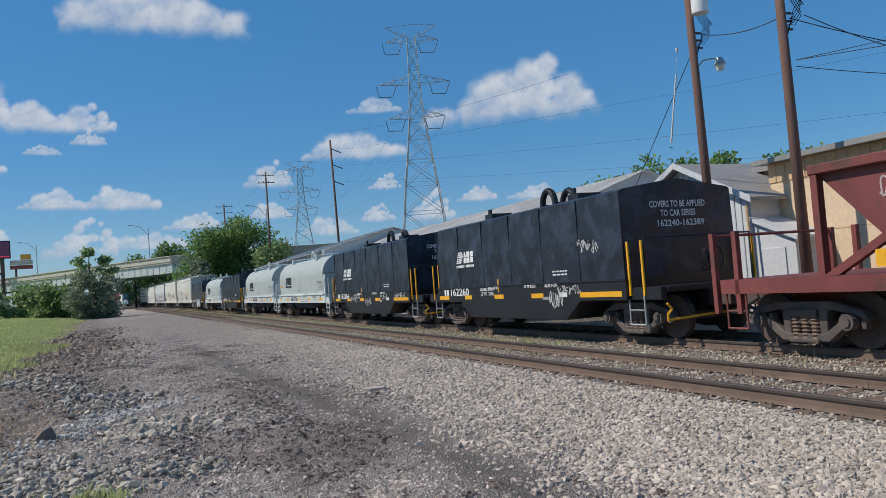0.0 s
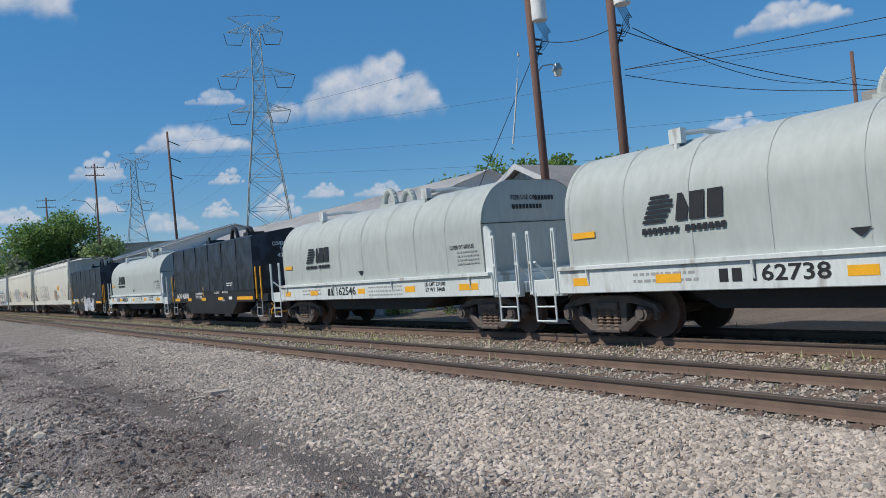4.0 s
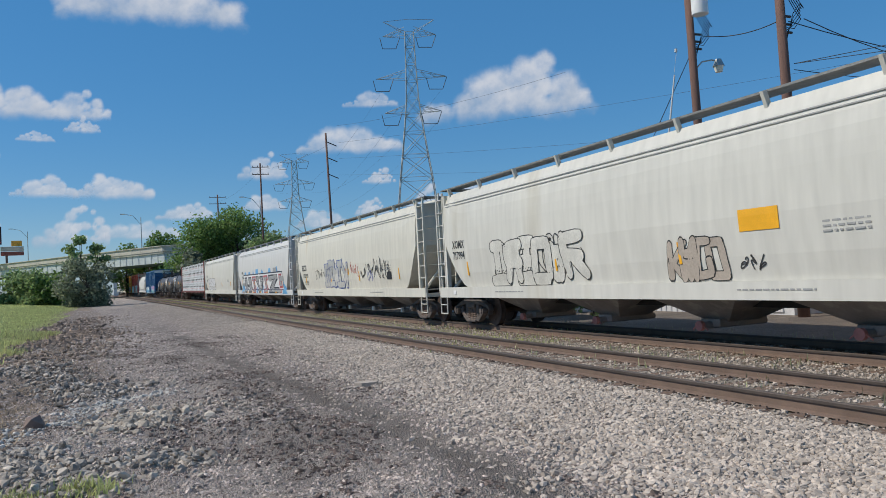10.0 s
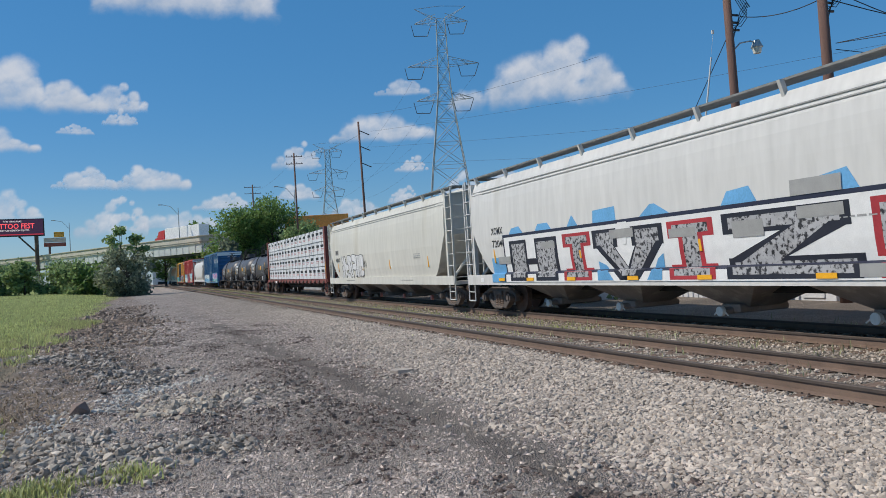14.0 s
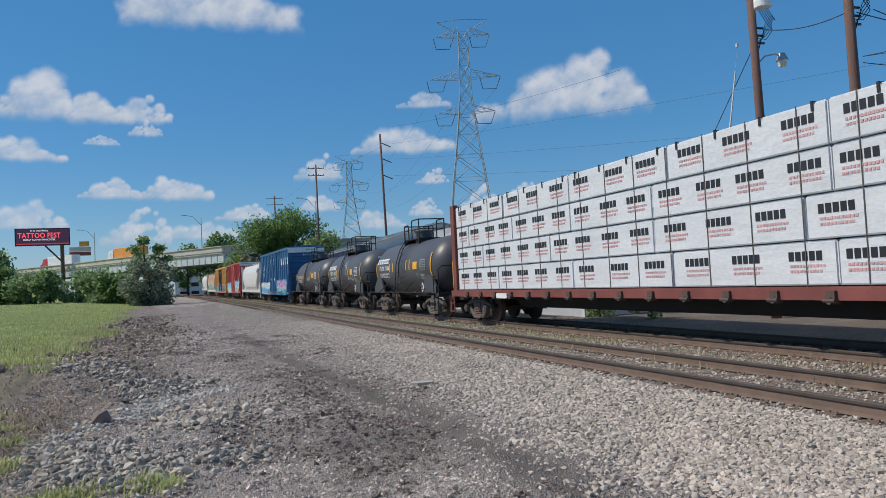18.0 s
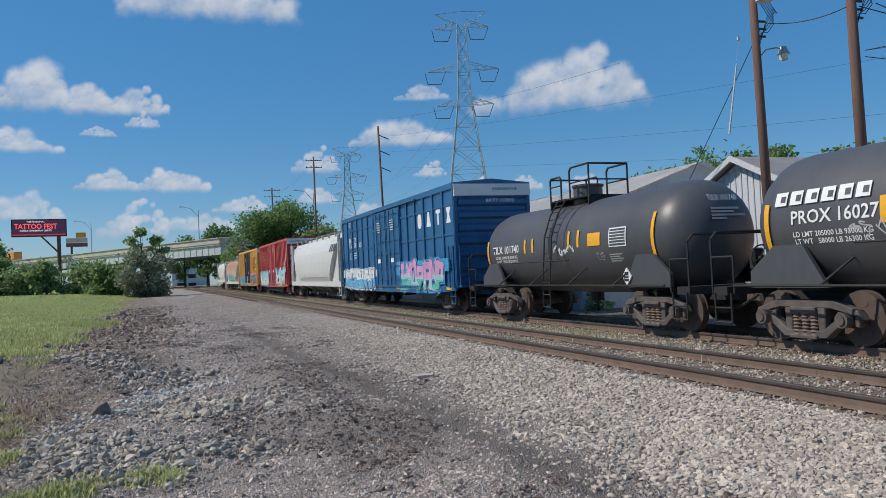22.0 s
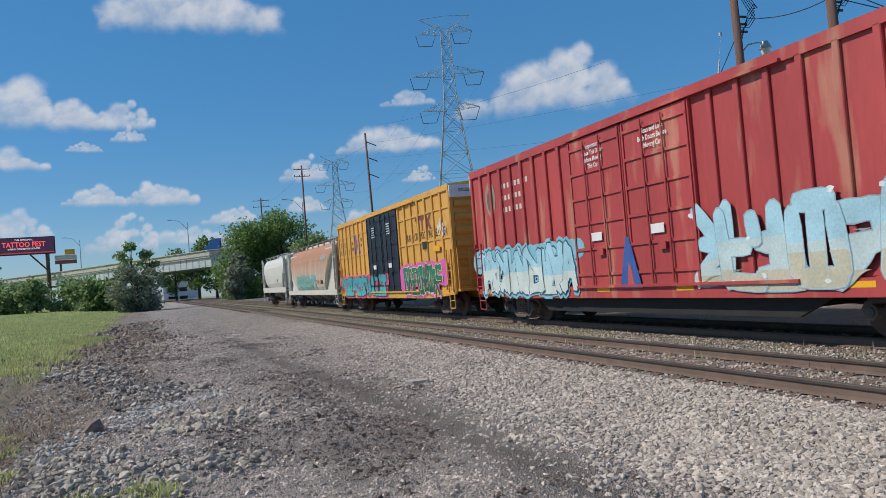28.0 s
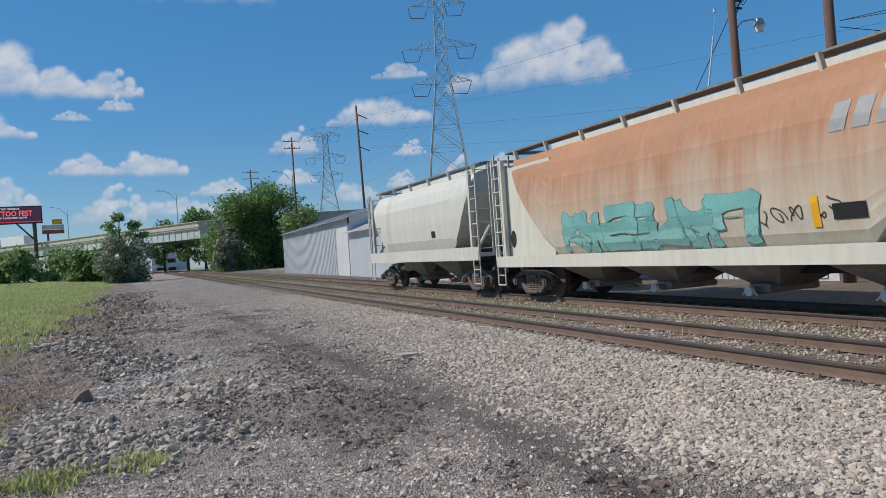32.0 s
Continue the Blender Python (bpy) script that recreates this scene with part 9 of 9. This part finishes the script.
c, e = boxcar(301.3, 318.75, "yellow", "mustard yellow boxcar with dark doors and bright graffiti", 4.88, True, (-2.53, 2.41), M["door_dark"], 21, rung_mat=M["yellow"])
for tx, y in (("RAIL", -3.94), ("CAR", -4.81), ("POOL", -5.68), ("ING", -6.53), ("EX", -7.25), ("PER", -7.98)):
    writing("lettering", tx, 0.42, M["black_ink"], c, on_side(-1.526, y, 3.2), width=0.155 * len(tx) + 0.08)
bm = bmesh.new()
box(bm, -1.53, -1.522, -5.85, -4.75, 3.84, 3.98)
box(bm, -1.53, -1.522, -5.12, -4.95, 3.4, 3.84)
box(bm, -1.53, -1.522, -5.68, -5.51, 3.4, 3.84)
prism(bm, [(-5.95, 3.4), (-6.15, 3.4), (-6.65, 3.98), (-6.45, 3.98)], "x", -1.53, -1.522)
prism(bm, [(-6.45, 3.4), (-6.65, 3.4), (-6.15, 3.98), (-5.95, 3.98)], "x", -1.5295, -1.522)
part("owner_mark", bm, ink((0.22, 0.05, 0.04)), c, "owner's mark in dark red bars")
for sgn, c1, c2 in ((1, (0.05, 0.13, 0.5), (0.6, 0.10, 0.05)), (-1, (0.6, 0.10, 0.05), (0.05, 0.13, 0.5))):
    for off, th, cl in ((-0.05, 0.22, c1), (0.19, 0.09, c2)):
        bm = bmesh.new()
        y = e - 4.0 + sgn * off
        prism(bm, [(y, 3.55), (y + sgn * 0.36, 4.1), (y + sgn * (0.36 + th), 4.1), (y + sgn * th, 3.55), (y + sgn * (0.36 + th), 3.0), (y + sgn * 0.36, 3.0)], "x", -1.535, -1.522)
        part("emblem", bm, ink(cl), c, "blue and red crossed chevron emblem")
writing("lettering", "next\nload", 0.3, M["black_ink"], c, on_side(-1.526, e - 3.07, 3.5), width=0.5)
writing("lettering", "any\nroad", 0.3, M["black_ink"], c, on_side(-1.526, e - 4.86, 3.6), width=0.42)
for tx, y, z in (("TB", 8.25, 3.62), ("OX", 7.38, 3.62), ("63", 8.25, 3.22), ("38", 7.38, 3.22), ("18", 6.5, 3.22)):
    writing("lettering", tx, 0.4, M["black_ink"], c, on_side(-1.526, y - 0.05, z), width=0.42)
writing("lettering", "EXCESS HEIGHT CAR", 0.17, M["black_ink"], c, on_end(-0.6, -e - 0.12, 4.6), width=1.2)
graffiti(c, e - 0.5, -0.2, 0.86, 1.8, 72, [(0.06, 0.34, 0.38), (0.08, 0.46, 0.46)], (0.02, 0.04, 0.07), (0.78, 0.09, 0.20), 11, base=-1.6, wild=True, gleam=(0.72, 0.8, 0.8), puff=0.35, edge=0.035, label="teal graffiti with a pink halo")
graffiti(c, -3.1, -7.6, 0.86, 2.05, 73, [(0.03, 0.17, 0.11), (0.02, 0.10, 0.07)], (0.72, 0.66, 0.34), (0.68, 0.13, 0.40), 9, base=-1.6, wild=True, puff=0.12, edge=0.045, label="dark green graffiti edged in yellow on a pink cloud")
scrawl(c, -e + 1.3, -e + 0.3, 2.9, 3.7, 74, (0.72, 0.72, 0.70), base=-1.6, n=4, r=0.028)
patch(c, "small_plate", -1.592, -e + 3.1, -e + 2.6, 2.65, 2.95, M["black_ink"])
patch(c, "warning_plate", -1.592, -e + 1.9, -e + 1.2, 2.5, 2.72, M["yellow_tape"])

# ---- leading red ballast car ----
c, half = car_root("hopper_car", "brown-red open hopper car with sloping ends", "hopper car", -6.5, 10.9, (-6.7, 6.95))
bm = bmesh.new()
prism(bm, [(-6.0, 2.7), (-4.2, 1.2), (4.6, 1.2), (6.1, 2.7), (6.1, 2.85), (-6.0, 2.85)], "x", -1.42, 1.42)
part("body", bm, M["brownred"], c, "sloping brown-red hopper body")
bm = bmesh.new()
box(bm, -1.56, 1.56, -6.1, 6.25, 2.76, 2.92)
part("top_chord", bm, M["brownred"], c, bevel=0.02)
bm = bmesh.new()
for y in (-6.0, -3.0, 0.0, 3.0, 6.15):
    box(bm, -1.54, -1.4, y - 0.06, y + 0.06, 1.15, 2.8)
for y in (-3.0, 0.0, 3.0, 6.1):
    prism(bm, [(y, 1.2), (y - 0.25, 1.2), (y - 3.0, 2.72), (y - 2.75, 2.72)], "x", -1.56, -1.44)
part("side_post", bm, M["brownred"], c)
bm = bmesh.new()
box(bm, -1.55, 1.55, -8.3, 8.3, 0.95, 1.2)
box(bm, -0.3, 0.3, -8.5, 8.5, 0.66, 0.95)
part("underframe", bm, M["brownred"], c)
bm = bmesh.new()
for x in (-1.5, 1.5):
    for y in (7.9, 8.45):
        box(bm, x - 0.05, x + 0.05, y - 0.05, y + 0.05, 0.6, 2.05)
tube(bm, (-1.5, 8.45, 2.0), (1.5, 8.45, 2.0), 0.03, 6)
part("end_railing", bm, M["brownred"], c)
patch(c, "reflector", -1.56, 5.2, 4.5, 1.3, 1.55, M["yellow_tape"])
bars(c, -1.56, 4.3, 1.6, 1.4, 0.4, 3, M["grey_ink"], 81)
scrawl(c, 5.0, 4.2, 2.2, 2.6, 82, (0.5, 0.45, 0.42), base=-1.62, n=4)
stirrup(c, -1.5, 8.0, 0.34, 0.95, 0.45, M["brownred"])


# ---- what moves ----
def car_pose(u, t):
    y = u - SPEED * t
    slope = math.degrees(math.atan2(rise(y + 5) - rise(y - 5), 10))
    head = math.degrees(math.atan2(-(bend(y + 5) - bend(y - 5)), 10))
    return pose(TRAIN_X + bend(y), y, RAIL + rise(y), slope, 0, head)


def on_bridge(s):
    """Place and heading at s metres along the bridge from its western end."""
    pts = along(-4.0, 0, 0)
    for p, q in zip(pts, pts[1:]):
        d = (q - p).length
        if s <= d or q is pts[-1]:
            p_ = p + (q - p) * (s / d)
            return p_, math.degrees(math.atan2(q.y - p.y, q.x - p.x))
        s -= d


def motions():
    for c, u in CARS:
        walk(c, [(t, car_pose(u, t)) for t in range(0, 33)])
    for k, w in enumerate(WHEELS):
        walk(w, [(i / 15, pose(w.location.x, w.location.y, WR, 360 / (2 * math.pi * WR) * SPEED * i / 15)) for i in range(0, 481)])
    # the lorries drive west over the bridge, each at its own time and speed
    length = sum((q - p).length for p, q in zip(along(-4.0, 0, 0), along(-4.0, 0, 0)[1:]))
    for ob, when, s0, speed in LORRIES:
        rows = []
        for k in range(0, 65):
            t = k / 2
            s = min(max(s0 - speed * (t - when), 1.0 - 0.01 * t), length - 2.0 - 0.01 * t)
            p, a = on_bridge(s)
            rows.append((t, pose(p.x, p.y, 10.25, 0, 0, a + 90)))
        walk(ob, rows)


motions()
